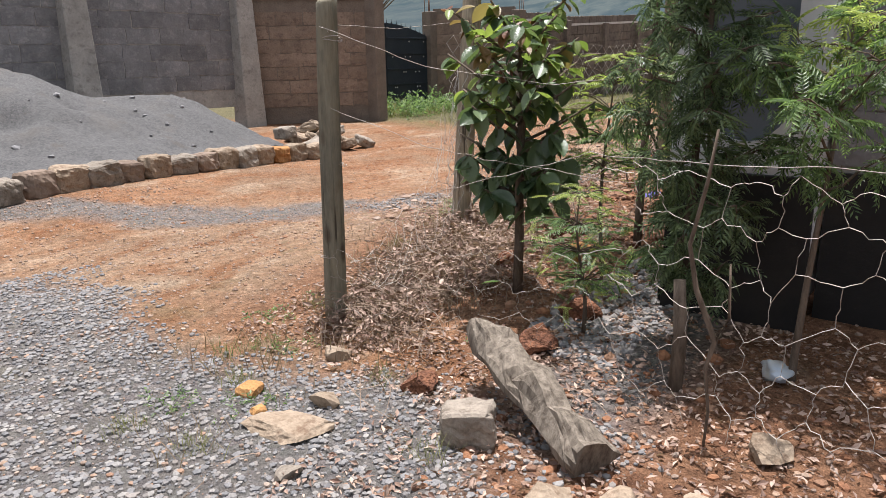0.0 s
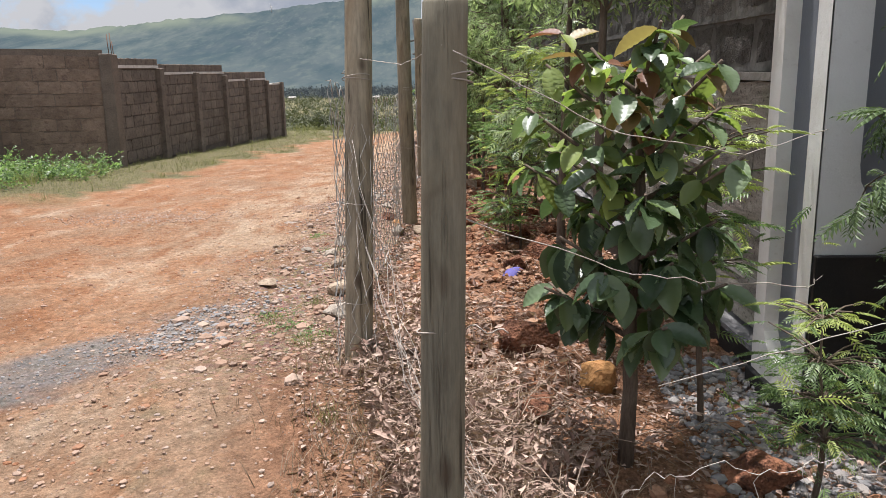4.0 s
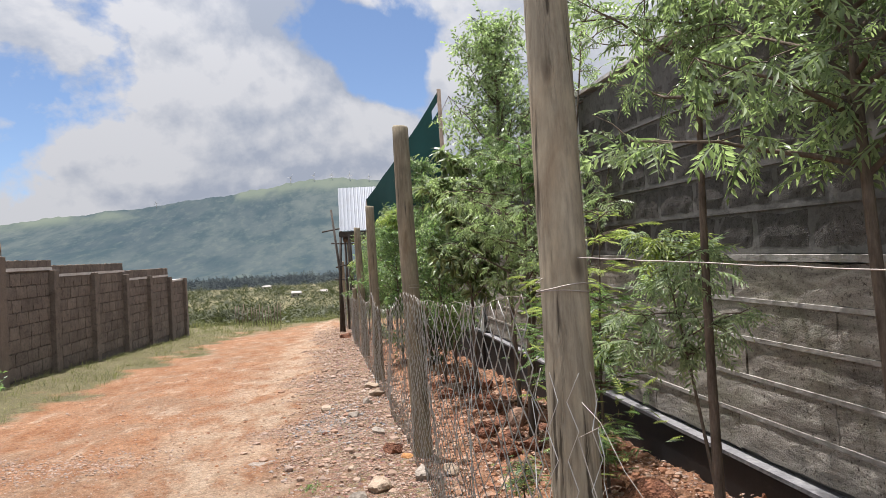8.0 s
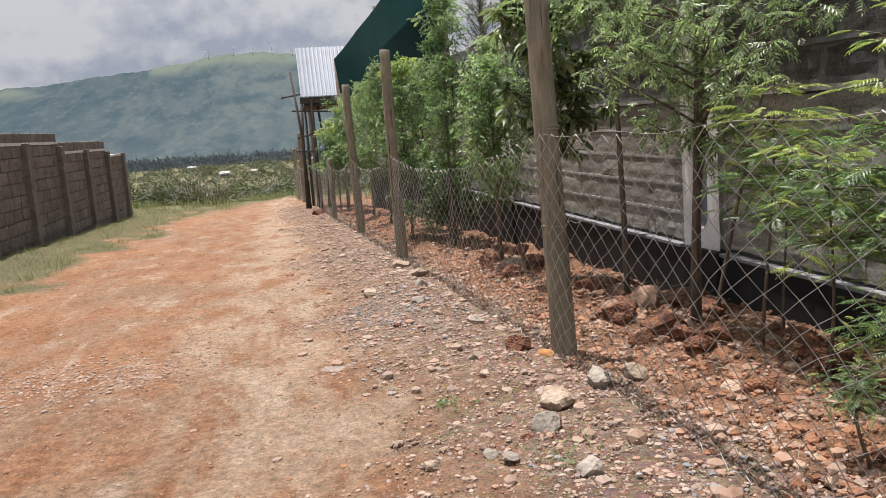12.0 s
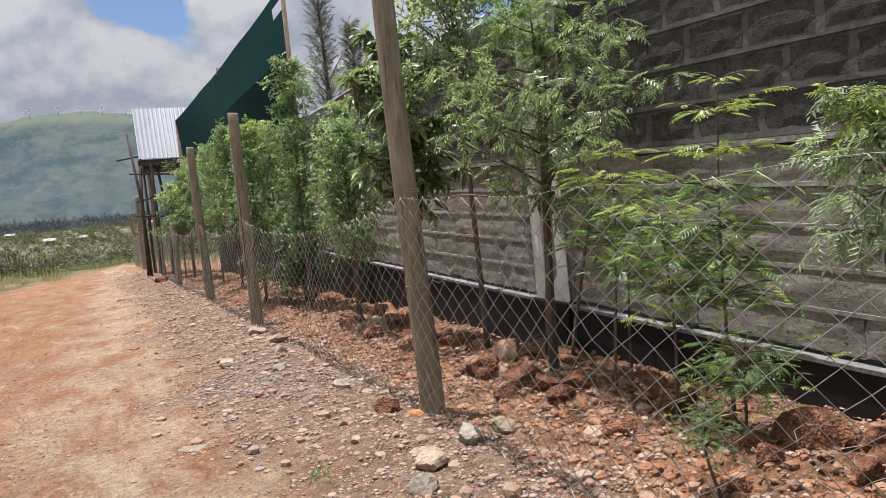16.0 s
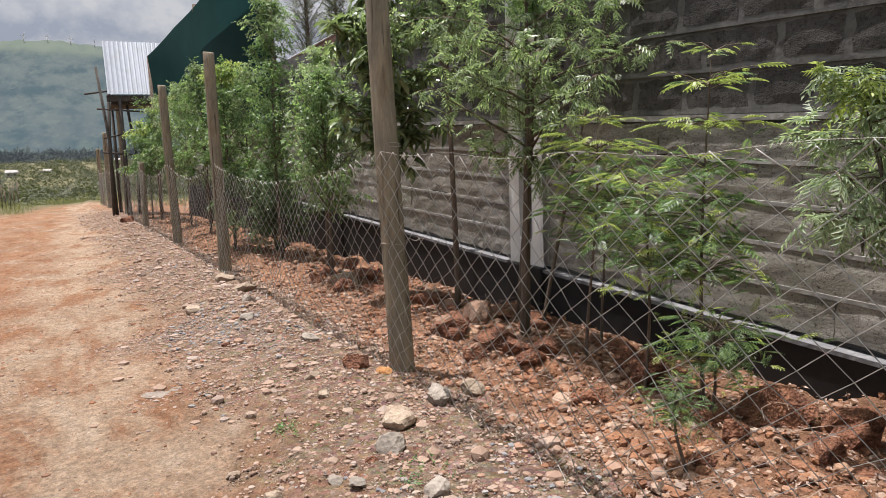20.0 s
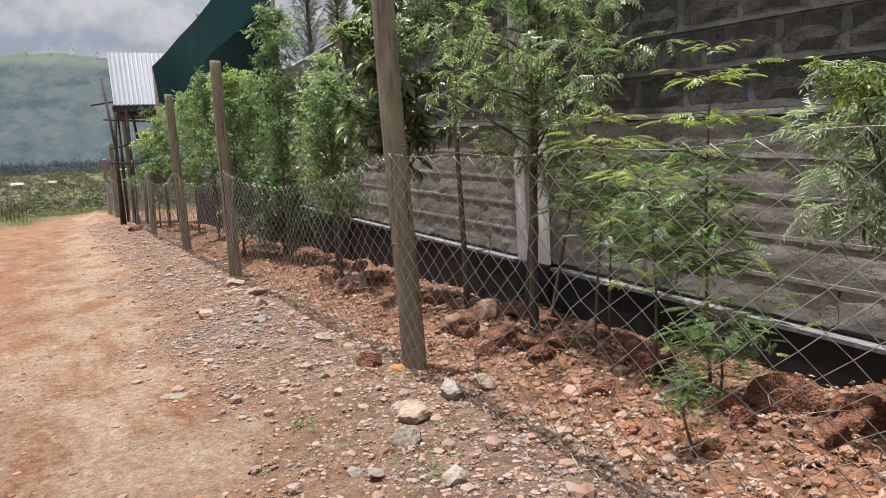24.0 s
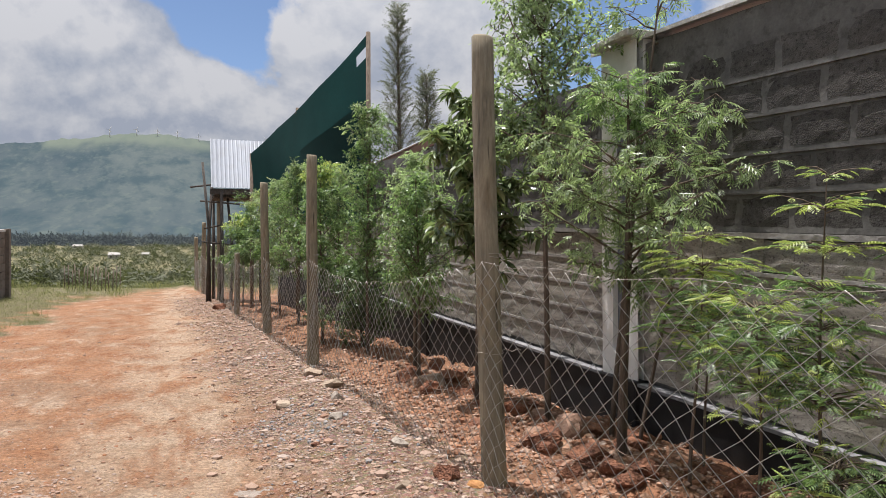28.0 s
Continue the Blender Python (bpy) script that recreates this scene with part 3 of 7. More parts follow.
# ---- ground ----
def zones(x, y):
    """Grey gravel, grass, red soil; pale track, orange soil."""
    n = fbm(x, y, 0.8, 4)
    n2 = fbm(x, y, 2.2, 6)
    fx = fence_x(min(max(y, 1.3), 32))
    d = x - fx
    rubble = smooth01(-1.5, -0.5, d + 0.5 * n + 0.25 * n2) * smooth01(0.35, 0.0, d + 0.2 * n2) * smooth01(2.2, 3.4, y) * smooth01(30, 22, y)
    grey = (0.05 + 0.4 * n) * smooth01(-1.3, -0.5, d + 0.35 * n) * smooth01(0.12, -0.1, d) * smooth01(3.0, 5.0, y) * smooth01(16, 9, y)
    # gravel patch at the start and a streak across the road
    grey = max(grey, smooth01(0.5, -0.3, y - 0.55 + 0.5 * n - 0.45 * smooth01(-0.3, 1.5, x)) * smooth01(1.6, 1.25, x - 0.5 * (0.6 - y) + 0.3 * n2))
    streak = abs((y - 2.2) - (x + 2.6) * 1.1 + 0.7 * n)
    grey = max(grey, 0.8 * smooth01(0.75, 0.3, streak) * smooth01(-0.7, -1.7, x) * smooth01(-5.5, -4.2, x))
    grey = max(grey, 0.9 * smooth01(1.15, 1.45, x + 0.2 * n) * smooth01(2.0, 1.6, x) * smooth01(3.4, 2.6, y) * smooth01(0.5, 1.4, y))
    heap = smooth01(-3.9, -4.6, x) * smooth01(6.2, 5.2, y)
    grey = max(grey, heap)
    green = smooth01(-4.75, -5.6, x + 0.9 * n + 0.3 * n2) * smooth01(8.0, 10.0, y - 0.3 * (x + 6))
    green = max(green, 0.9 * smooth01(-2.2, -4.2, x + 1.4 * n) * smooth01(26, 31, y))
    green = max(green, smooth01(31, 35, y + 3 * n))
    green = max(green, 0.35 * smooth01(0.25, 0.5, n2) * smooth01(0.2, -0.8, d) * smooth01(-1.8, -0.8, d))
    red = smooth01(-0.15, 0.2, d + 0.15 * n2) * smooth01(1.2, 2.4, y + 0.4 * n) * smooth01(30, 24, y)
    red = max(red, smooth01(1.15, 1.5, x - 0.5 * (0.6 - y) + 0.3 * n2) * smooth01(-1.0, 0.0, y) * smooth01(2.2, 1.4, y))
    red = max(red, 0.8 * smooth01(0.6, 0.1, abs(d + 0.25 + 0.3 * n)) * smooth01(0.6, 1.4, y) * smooth01(5.0, 3.0, y))
    pale = 0.85 * smooth01(0.75, 0.25, abs(x + 2.15 + 0.5 * n)) * smooth01(3.0, 6.5, y)
    pale = max(pale, 0.55 * smooth01(2.0, 0.5, abs(x + 1.2 + n)) * smooth01(4.5, 2.5, y))
    orange = smooth01(0.1, 0.8, 0.55 + n + 0.5 * n2) * smooth01(1.0, 4.0, y + 0.6 * x + 4.2)
    return grey, green, red, pale, orange, rubble


def build_ground():
    def axis(stops):
        out = [stops[0][0]]
        for (a, step), (b, _) in zip(stops, stops[1:]):
            n = max(1, round((b - a) / step))
            out += [a + (b - a) * (i + 1) / n for i in range(n)]
        return out

    xs = axis([(-2500, 500), (-500, 60), (-60, 6), (-12, 0.5), (-7, 0.1), (3.0, 0.4), (8, 4), (40, 40), (300, 400), (2500, 1)])
    ys = axis([(-300, 60), (-20, 3), (-3, 0.3), (-1, 0.08), (13, 0.14), (34, 0.6), (60, 4), (140, 12), (400, 60), (1600, 1)])
    vs = [(x, y, ground_z(x, y)) for y in ys for x in xs]
    w = len(xs)
    fs = [(j * w + i, j * w + i + 1, (j + 1) * w + i + 1, (j + 1) * w + i) for j in range(len(ys) - 1) for i in range(w - 1)]
    me = fast_mesh("ground", vs, fs, M["ground"], True)
    za = me.color_attributes.new("zone", "FLOAT_COLOR", "POINT")
    wa = me.color_attributes.new("wear", "FLOAT_COLOR", "POINT")
    zc, wc = [], []
    for x, y, _ in vs:
        g, gr, r, p, o, rb = zones(x, y)
        zc += [g, gr, r, 1]
        wc += [p, o, rb, 1]
    za.data.foreach_set("color", zc)
    wa.data.foreach_set("color", wc)
    tagged(new("ground", me), "orange dirt road with gravel verge and dry grass", "ground", kind="structure")


build_ground()


def build_hill():
    """The long green ridge behind the valley, with its flank running down to the plain."""
    ridge = [(-75, 4.6), (-55, 5.0), (-36, 5.5), (-29, 5.35), (-25, 5.8), (-22, 6.2), (-15, 7.0), (-11.5, 7.5), (-8, 7.95), (-5, 8.5), (-3, 8.75), (0, 8.7), (1.6, 8.5), (6, 8.2), (12, 7.4), (25, 6.0), (45, 4.8), (75, 4.0)]
    az = [a * 0.25 - 75 for a in range(601)]
    vs, zone = [], []
    rows = 40
    for k in range(rows + 1):
        f = k / rows
        for a in az:
            el = np.interp(a, [q[0] for q in ridge], [q[1] for q in ridge])
            dist = 950 + 1150 * f
            n = fbm(a * 0.11, f * 2.2, 1.0, 9)
            n2 = fbm(a * 0.6, f * 6.0, 1.0, 11)
            low = 20.0
            top = 2100 * math.tan(radians(el))
            prof = f ** 1.5 * (1 - 0.13 * (1 - f)) + 0.10 * f * (1 - f) * n * 2.0
            z = low + (top - low) * prof + 5 * n2 * f + (3.5 * fbm(a * 2.4, 0, 1.0, 12) if k == rows else 0)
            vs.append((dist * math.sin(radians(a)), dist * math.cos(radians(a)), z))
            zone.append(smooth01(0.86, 0.97, f + 0.05 * n) * smooth01(-0.3, 0.3, n + 0.5 * n2) + 0.35 * smooth01(0.30, 0.10, f) * smooth01(0.02, 0.10, f) * smooth01(0.1, 0.45, n2))
    w = len(az)
    fs = [(j * w + i, j * w + i + 1, (j + 1) * w + i + 1, (j + 1) * w + i) for j in range(rows) for i in range(w - 1)]
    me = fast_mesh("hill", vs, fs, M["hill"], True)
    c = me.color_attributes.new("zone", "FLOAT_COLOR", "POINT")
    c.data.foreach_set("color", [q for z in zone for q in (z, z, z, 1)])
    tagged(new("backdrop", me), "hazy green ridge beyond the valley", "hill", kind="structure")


build_hill()


# ---- walls ----
def block_meshes(name, length, height, depth, mat, count, rough=0.0, seed=1):
    """Building stones with chipped edges; x along, z up, face towards -y."""
    out = []
    for k in range(count):
        rnd = random.Random(seed * 100 + k)
        nx, nz = (9, 3) if rough > 0.0125 else ((5, 3) if rough < 0.006 else (3, 2))
        vs, fs = [], []
        for j in range(nz + 1):
            for i in range(nx + 1):
                edge = i in (0, nx) or j in (0, nz)
                x = (i / nx - 0.5) * length + (rnd.uniform(-1, 1) * (0.012 if rough > 0.006 else 0.011) if edge else 0)
                z = (j / nz - 0.5) * height + (rnd.uniform(-1, 1) * (0.012 if rough > 0.006 else 0.010) if edge else 0)
                y = -depth + (0.004 if edge else 0) + rnd.uniform(-1, 0.6) * min(rough, 0.0035) * (0.35 if edge else 0.75)
                vs.append((x, y, z))
        w = nx + 1
        for j in range(nz):
            for i in range(nx):
                fs.append((j * w + i, j * w + i + 1, (j + 1) * w + i + 1, (j + 1) * w + i))
        ring = [*range(w), *[j * w + nx for j in range(1, nz + 1)], *[nz * w + i for i in range(nx - 1, -1, -1)], *[j * w for j in range(nz - 1, 0, -1)]]
        o = len(vs)
        vs += [(vs[i][0], 0.02, vs[i][2]) for i in ring]
        for a in range(len(ring)):
            b = (a + 1) % len(ring)
            fs.append((ring[b], ring[a], o + a, o + b))
        out.append(mesh_of(name, vs, fs, mat))
    return out


def slab(name, a, b, z0a, z0b, z1a, z1b, thick, mat, side=1.0):
    """An upright slab from a to b on the ground plan; its thickness lies behind its face."""
    a, b = Vector((*a, 0)), Vector((*b, 0))
    n = Vector((-(b - a).y, (b - a).x, 0)).normalized() * thick * side
    vs = [(*a.xy, z0a), (*b.xy, z0b), (*b.xy, z1b), (*a.xy, z1a), (*(a + n).xy, z0a), (*(b + n).xy, z0b), (*(b + n).xy, z1b), (*(a + n).xy, z1a)]
    fs = [(0, 1, 2, 3), (5, 4, 7, 6), (3, 2, 6, 7), (1, 0, 4, 5), (0, 3, 7, 4), (2, 1, 5, 6)]
    return mesh_of(name, vs, fs, mat)


def lay_courses(wall, a, b, zfun, rows, course, length, meshes, proud=0.0, seed=3, skip=None, gap=0.014):
    """Lay stones on the face of a wall from a to b; its outside is on the right of a to b."""
    rnd = random.Random(seed)
    a, b = Vector((*a, 0)), Vector((*b, 0))
    run = (b - a).length
    u = (b - a).normalized()
    ang = math.atan2(u.y, u.x)
    for r in range(rows):
        s = -rnd.uniform(0.0, 0.8) * length if r % 2 else 0.0
        while s < run - 0.05:
            ln = length * rnd.uniform(0.82, 1.15)
            s0, s1 = max(s, 0.0), min(s + ln, run)
            s += ln + gap
            if s1 - s0 < 0.09:
                continue
            mid = a + u * ((s0 + s1) / 2)
            za, zb = zfun(s0), zfun(s1)
            tilt = math.atan2(zb - za, s1 - s0)
            z = (za + zb) / 2 + (r + 0.5) * course
            if skip and skip(mid, z):
                continue
            me = meshes[rnd.randrange(len(meshes))]
            m = Matrix.Translation((mid.x, mid.y, z)) @ Matrix.Rotation(ang, 4, "Z") @ Matrix.Rotation(-tilt, 4, "Y")
            m = m @ Matrix.Translation((0, -proud * rnd.uniform(0.3, 1.2), 0)) @ Matrix.Diagonal(((s1 - s0) / length, 1, 1, 1))
            part("block", me, wall, m=m)


# the neighbour's compound across the road: slate wall, brown wing, gate, brown wing, stepped wall
BROWN = block_meshes("block", 0.42, 0.226, 0.010, M["block_brown"], 4, 0.012, 5)
UMBER = block_meshes("block", 0.42, 0.218, 0.016, M["block_umber"], 4, 0.014, 9)
SLATE = block_meshes("block", 0.5, 0.238, 0.010, M["block_slate"], 4, 0.008, 7)


def compound_wall(name, label, a, b, z0, z1, mesh_set, course, length, core, slope=0.0, thick=0.2, rows=None, cope=True):
    wall = thing(name, label, "wall", kind="structure")
    run = (Vector(b) - Vector(a)).length
    part("wall_core", slab("wall_core", a, b, z0 - 0.3, z0 - 0.3, z1, z1 + slope * run, thick, core), wall)
    if cope:
        u = (Vector(b) - Vector(a)).normalized()
        n = Vector((u.y, -u.x)) * 0.035
        part("coping", slab("coping", Vector(a) + n, Vector(b) + n, z1 + 0.002, z1 + slope * run + 0.002, z1 + 0.06, z1 + slope * run + 0.06, thick + 0.07, M["coping"]), wall, "pale cement coping")
    rows = rows or int((z1 - z0) / course)
    lay_courses(wall, a, b, lambda s: z0 + slope * s, rows, course, length, mesh_set, 0.004, seed=hash_of(name), gap=0.010)
    return wall


def hash_of(s):
    return sum(ord(c) * (i + 1) for i, c in enumerate(s)) % 997


def pier(name, label, at, size, z0, z1, mat, lean=0.0, category="pillar"):
    ob = thing(name, label, category, (*at, z0))
    h = z1 - z0
    me = box_mesh("shaft", size[0], size[1], h, mat, 0.012, 0.006, hash_of(name))
    part("shaft", me, ob, m=Matrix.Translation((0, 0, h / 2)))
    return ob


# slate-coloured wall behind the heap (outside faces the road)
compound_wall("wall_slate", "slate grey stone yard wall in cement frame", (-8.2, -6.0), (-8.2, 7.25), 0.75, 2.42, SLATE, 0.245, 0.5, M["concrete"], 0.0, rows=6)
for k, y in enumerate((7.15, 4.25, 1.3, -1.6)):
    ob = pier("buttress", "grey cement buttress on the slate wall", (-8.13, y), (0.26, 0.34), 0.0, 2.5, M["concrete"])
    me = ob.children[0].data
    for v in me.vertices:
        if v.co.z < 0:
            v.co.x += 0.10 if v.co.x > 0 else 0
            v.co.y *= 1.25
# brown wing towards the gate
compound_wall("wall_brown_near", "brown stone wing wall beside a gate", (-8.15, 7.4), (-6.85, 9.05), 0.40, 2.26, BROWN, 0.236, 0.42, M["mortar_brown"], 0.0, rows=7)
# brown wing beyond the gate
compound_wall("wall_brown_far", "tall brown stone wing wall with rough top", (-8.65, 13.1), (-6.9, 13.95), 0.12, 2.36, BROWN, 0.236, 0.42, M["mortar_brown"], 0.0, rows=9, cope=False)
for n, at, h in (("near", (-6.8, 9.08), 2.3), ("far", (-8.7, 13.02), 2.3), ("corner", (-6.82, 14.0), 2.28)):
    pier("gate_pier_" + n, "brown cement pier at the compound gateway", at, (0.26, 0.26), 0.0, h, M["mortar_brown"])
# stepped wall along the verge
STEPS = [(14.05, 16.4, 2.02), (16.4, 20.85, 1.98), (20.85, 25.2, 1.95), (25.2, 27.2, 1.95)]
for i, (y0, y1, h) in enumerate(STEPS):
    ob = compound_wall("wall_stepped_%d" % (i + 1), "brown stone boundary wall stepping down the slope", (-6.9, y0), (-6.9, y1), 0.1, h, UMBER, 0.236, 0.42, M["mortar_umber"], 0.045, rows=9 if i < 3 else 8)
for y in (16.4, 18.6, 20.85, 23.0, 25.2, 27.2):
    pier("wall_pier", "narrow cement pier on the boundary wall", (-6.88, y), (0.2, 0.24), 0.0, 2.12, M["block_umber"])


def rebar(at, z, n, seed):
    rnd = random.Random(seed)
    ob = thing("rebar_stub", "rusty reinforcement rods standing from a pier top", "rebar", (*at, z))
    for k in range(n):
        x, y = rnd.uniform(-0.09, 0.09), rnd.uniform(-0.09, 0.09)
        h = rnd.uniform(0.25, 0.5)
        part("rod", tube_mesh("rod", [(x, y, -0.1), (x + rnd.uniform(-0.02, 0.02), y, h)], 0.008, M["rust"], 5), ob)


rebar((-8.7, 13.02), 2.28, 5, 1)
rebar((-6.82, 14.0), 2.26, 3, 2)


def build_gate():
    a, b = Vector((-8.75, 10.0, 0)), Vector((-8.7, 12.9, 0))
    ob = thing("metal_gate", "dark blue-black sheet metal gate with spiked top", "gate", (-8.72, 11.45, 0.12))
    for i in range(2):
        yc = -0.72 + 1.45 * i
        vs, fs = [], []
        n = 12
        for k in range(n + 1):
            y = yc - 0.715 + 1.43 * k / n
            f = (k / n) if i == 0 else 1 - k / n
            top = 1.62 + 0.26 * math.sin(f * math.pi / 2)
            vs += [(0.02, y, 0.06), (0.02, y, top), (-0.02, y, 0.06), (-0.02, y, top)]
        for k in range(n):
            o = 4 * k
            fs += [(o, o + 4, o + 5, o + 1), (o + 2, o + 3, o + 7, o + 6), (o + 1, o + 5, o + 7, o + 3), (o, o + 2, o + 6, o + 4)]
        fs += [(0, 1, 3, 2), (4 * n, 4 * n + 2, 4 * n + 3, 4 * n + 1)]
        leaf = part("gate_leaf", mesh_of("gate_leaf", vs, fs, M["gate"]), ob)
        for j in range(5):
            part("rail", box_mesh("rail", 0.02, 1.40, 0.035, M["gate"], 0.004), leaf, m=Matrix.Translation((0.032, yc, 0.2 + 0.34 * j)))
        for j in range(9):
            y = yc - 0.66 + 0.165 * j
            f = (j / 8) if i == 0 else 1 - j / 8
            top = 1.62 + 0.26 * math.sin(f * math.pi / 2)
            part("spike", tube_mesh("spike", [(0, y, top - 0.02), (0, y, top + 0.10)], [0.012, 0.002], M["gate"], 5), leaf)
        rnd = random.Random(40 + i)
        for j in range(14):
            part("rivet", box_mesh("rivet", 0.012, 0.03, 0.03, M["coping"], 0.004), leaf, m=Matrix.Translation((0.026, yc + rnd.uniform(-0.6, 0.6), 0.3 + 0.34 * rnd.randrange(4) + 0.17)))


build_gate()

# ---- the house wall behind the saplings ----
ROUGH = block_meshes("block", 1.3, 0.208, 0.03, M["block_rough"], 6, 0.0126, 11)
SMOOTH = block_meshes("block", 0.40, 0.185, 0.0075, M["block_grey"], 5, 0.005, 13)


def house_wall(name, y0, y1, top, label, upper=True):
    """A stretch of wall: black plinth, pale cap, rough courses, ledge, sawn courses."""
    wall = thing(name, label, "wall", kind="structure")
    a, b = (wall_x(y1), y1), (wall_x(y0), y0)
    za, zb = plinth_z(y1), plinth_z(y0)

    def off(p, d):
        return (p[0] + d, p[1])

    part("plinth", slab("plinth", off(a, -0.06), off(b, -0.06), -0.4, -0.4, za - 0.03, zb - 0.03, 0.35, M["black"]), wall, "black painted plinth")
    part("plinth_cap", slab("plinth_cap", off(a, -0.075), off(b, -0.075), za - 0.028, zb - 0.028, za - 0.004, zb - 0.004, 0.3, M["block_slate"]), wall, "pale cement cap of the plinth")
    part("wall_core", slab("wall_core", off(a, 0.03), off(b, 0.03), za - 0.003, zb - 0.003, za + top, zb + top, 0.2, M["mortar"]), wall)
    d = -0.0471
    lay_side = (a, b)
    zf = lambda s: za + 0.02 + (zb - za) * s / (y1 - y0)  # noqa: E731
    lay_courses(wall, off(lay_side[0], 0.03), off(lay_side[1], 0.03), zf, 5, 0.225, 1.3, ROUGH, 0.008, hash_of(name), gap=0.003)
    for k in range(1, 5):
        h = 0.02 + 0.225 * k
        part("joint", slab("joint", off(a, -0.012), off(b, -0.012), za + h - 0.014, zb + h - 0.014, za + h + 0.010, zb + h + 0.010, 0.06, M["concrete"]), wall)
    if upper:
        for k in range(1, int((top - 1.19) / 0.245)):
            h = 1.19 + 0.245 * k
            part("joint", slab("joint", off(a, 0.011), off(b, 0.011), za + h - 0.008, zb + h - 0.008, za + h + 0.005, zb + h + 0.005, 0.025, M["mortar"]), wall)
        part("ledge", slab("ledge", off(a, -0.02), off(b, -0.02), za + 1.145, zb + 1.145, za + 1.180, zb + 1.180, 0.08, M["concrete"]), wall, "pale mortar ledge")
        zf2 = lambda s: za + 1.19 + (zb - za) * s / (y1 - y0)  # noqa: E731
        rows = int((top - 1.19) / 0.245)
        lay_courses(wall, off(lay_side[0], 0.03), off(lay_side[1], 0.03), zf2, rows, 0.245, 0.40, SMOOTH, 0.003, hash_of(name) + 1, gap=0.05)
        part("mortar_face", slab("mortar_face", off(a, 0.0245), off(b, 0.0245), za + 1.186, zb + 1.186, za + top - 0.004, zb + top - 0.004, 0.004, M["mortar"]), wall, "smeared grey mortar")
    return wall


house_wall("wall_house_1", 2.745, 7.77, 2.63, "dark grey stone house wall with black plinth")
house_wall("wall_house_2", 8.27, 12.2, 2.45, "dark grey stone house wall with black plinth")
house_wall("wall_house_3", 12.6, 17.0, 2.2, "grey stone house wall with black plinth")
house_wall("wall_house_4", 17.4, 24.0, 1.9, "grey stone house wall with black plinth")


def niche_panel(name, w, h, depth, arch_top, arch_bottom, frame_mat, back_mat, margin, above=0.0):
    """A face with an arched niche sunk into it; x across, z up, looking towards -y. Returns front and back meshes."""
    iw, n = w / 2 - margin, 10
    inner = [(-iw, margin), (iw, margin)] if not arch_bottom else [(iw * math.cos(math.pi + math.pi * k / n), margin + iw + iw * math.sin(math.pi + math.pi * k / n)) for k in range(n + 1)]
    top = [(iw * math.cos(math.pi * k / n), h - above - margin - iw + iw * math.sin(math.pi * k / n)) for k in range(n + 1)] if arch_top else [(iw, h - margin), (-iw, h - margin)]
    ring = inner + top
    bm = bmesh.new()
    outer = [(-w / 2, 0), (w / 2, 0), (w / 2, h), (-w / 2, h)]
    ov = [bm.verts.new((x, 0, z)) for x, z in outer]
    iv = [bm.verts.new((x, 0, z)) for x, z in ring]
    ed = [bm.edges.new((ov[i], ov[(i + 1) % 4])) for i in range(4)] + [bm.edges.new((iv[i], iv[(i + 1) % len(iv)])) for i in range(len(iv))]
    bmesh.ops.triangle_fill(bm, edges=ed, use_beauty=True, use_dissolve=False)
    bv = [bm.verts.new((x, depth, z)) for x, z in ring]
    for i in range(len(iv)):
        j = (i + 1) % len(iv)
        bm.faces.new((iv[i], bv[i], bv[j], iv[j]))
    bmesh.ops.recalc_face_normals(bm, faces=bm.faces[:])
    front = bpy.data.meshes.new(name + "_frame")
    bm.to_mesh(front)
    bm.free()
    front.materials.append(frame_mat)
    back = mesh_of(name + "_niche", [(x, depth - 0.002, z) for x, z in ring], [tuple(range(len(ring)))], back_mat)
    return front, back


def pilaster(y0, y1, top, seed):
    """A white pilaster on the wall with a sunk arched niche on its face."""
    yc = (y0 + y1) / 2
    ob = thing("pilaster", "white painted pilaster with a sunk arched niche", "pillar", (wall_x(yc), yc, plinth_z(yc)), "pilasters of the house wall")
    w, h = y1 - y0, top
    turn = Matrix.Rotation(-math.pi / 2, 4, "Z")
    front, back = niche_panel("face", w, h, 0.05, True, True, M["white"], M["niche_slate"], min(0.16, w * 0.31), 0.36)
    part("face", front, ob, m=Matrix.Translation((-0.045, 0, 0)) @ turn)
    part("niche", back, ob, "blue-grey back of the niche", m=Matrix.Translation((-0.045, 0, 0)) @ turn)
    part("body", box_mesh("body", 0.30, w - 0.004, h - 0.004, M["white"]), ob, m=Matrix.Translation((0.165, 0, h / 2)))
    part("base", box_mesh("base", 0.46, w + 0.02, 0.9, M["black"], 0.01), ob, "black base", m=Matrix.Translation((0.145, 0, -0.452)))
    part("cap", box_mesh("cap", 0.42, w + 0.06, 0.06, M["coping"], 0.01), ob, m=Matrix.Translation((0.06, 0, h + 0.031)))
    return ob


pilaster(7.77, 8.27, 2.66, 1)
pilaster(12.2, 12.6, 2.0, 2)
pilaster(17.0, 17.4, 1.8, 3)


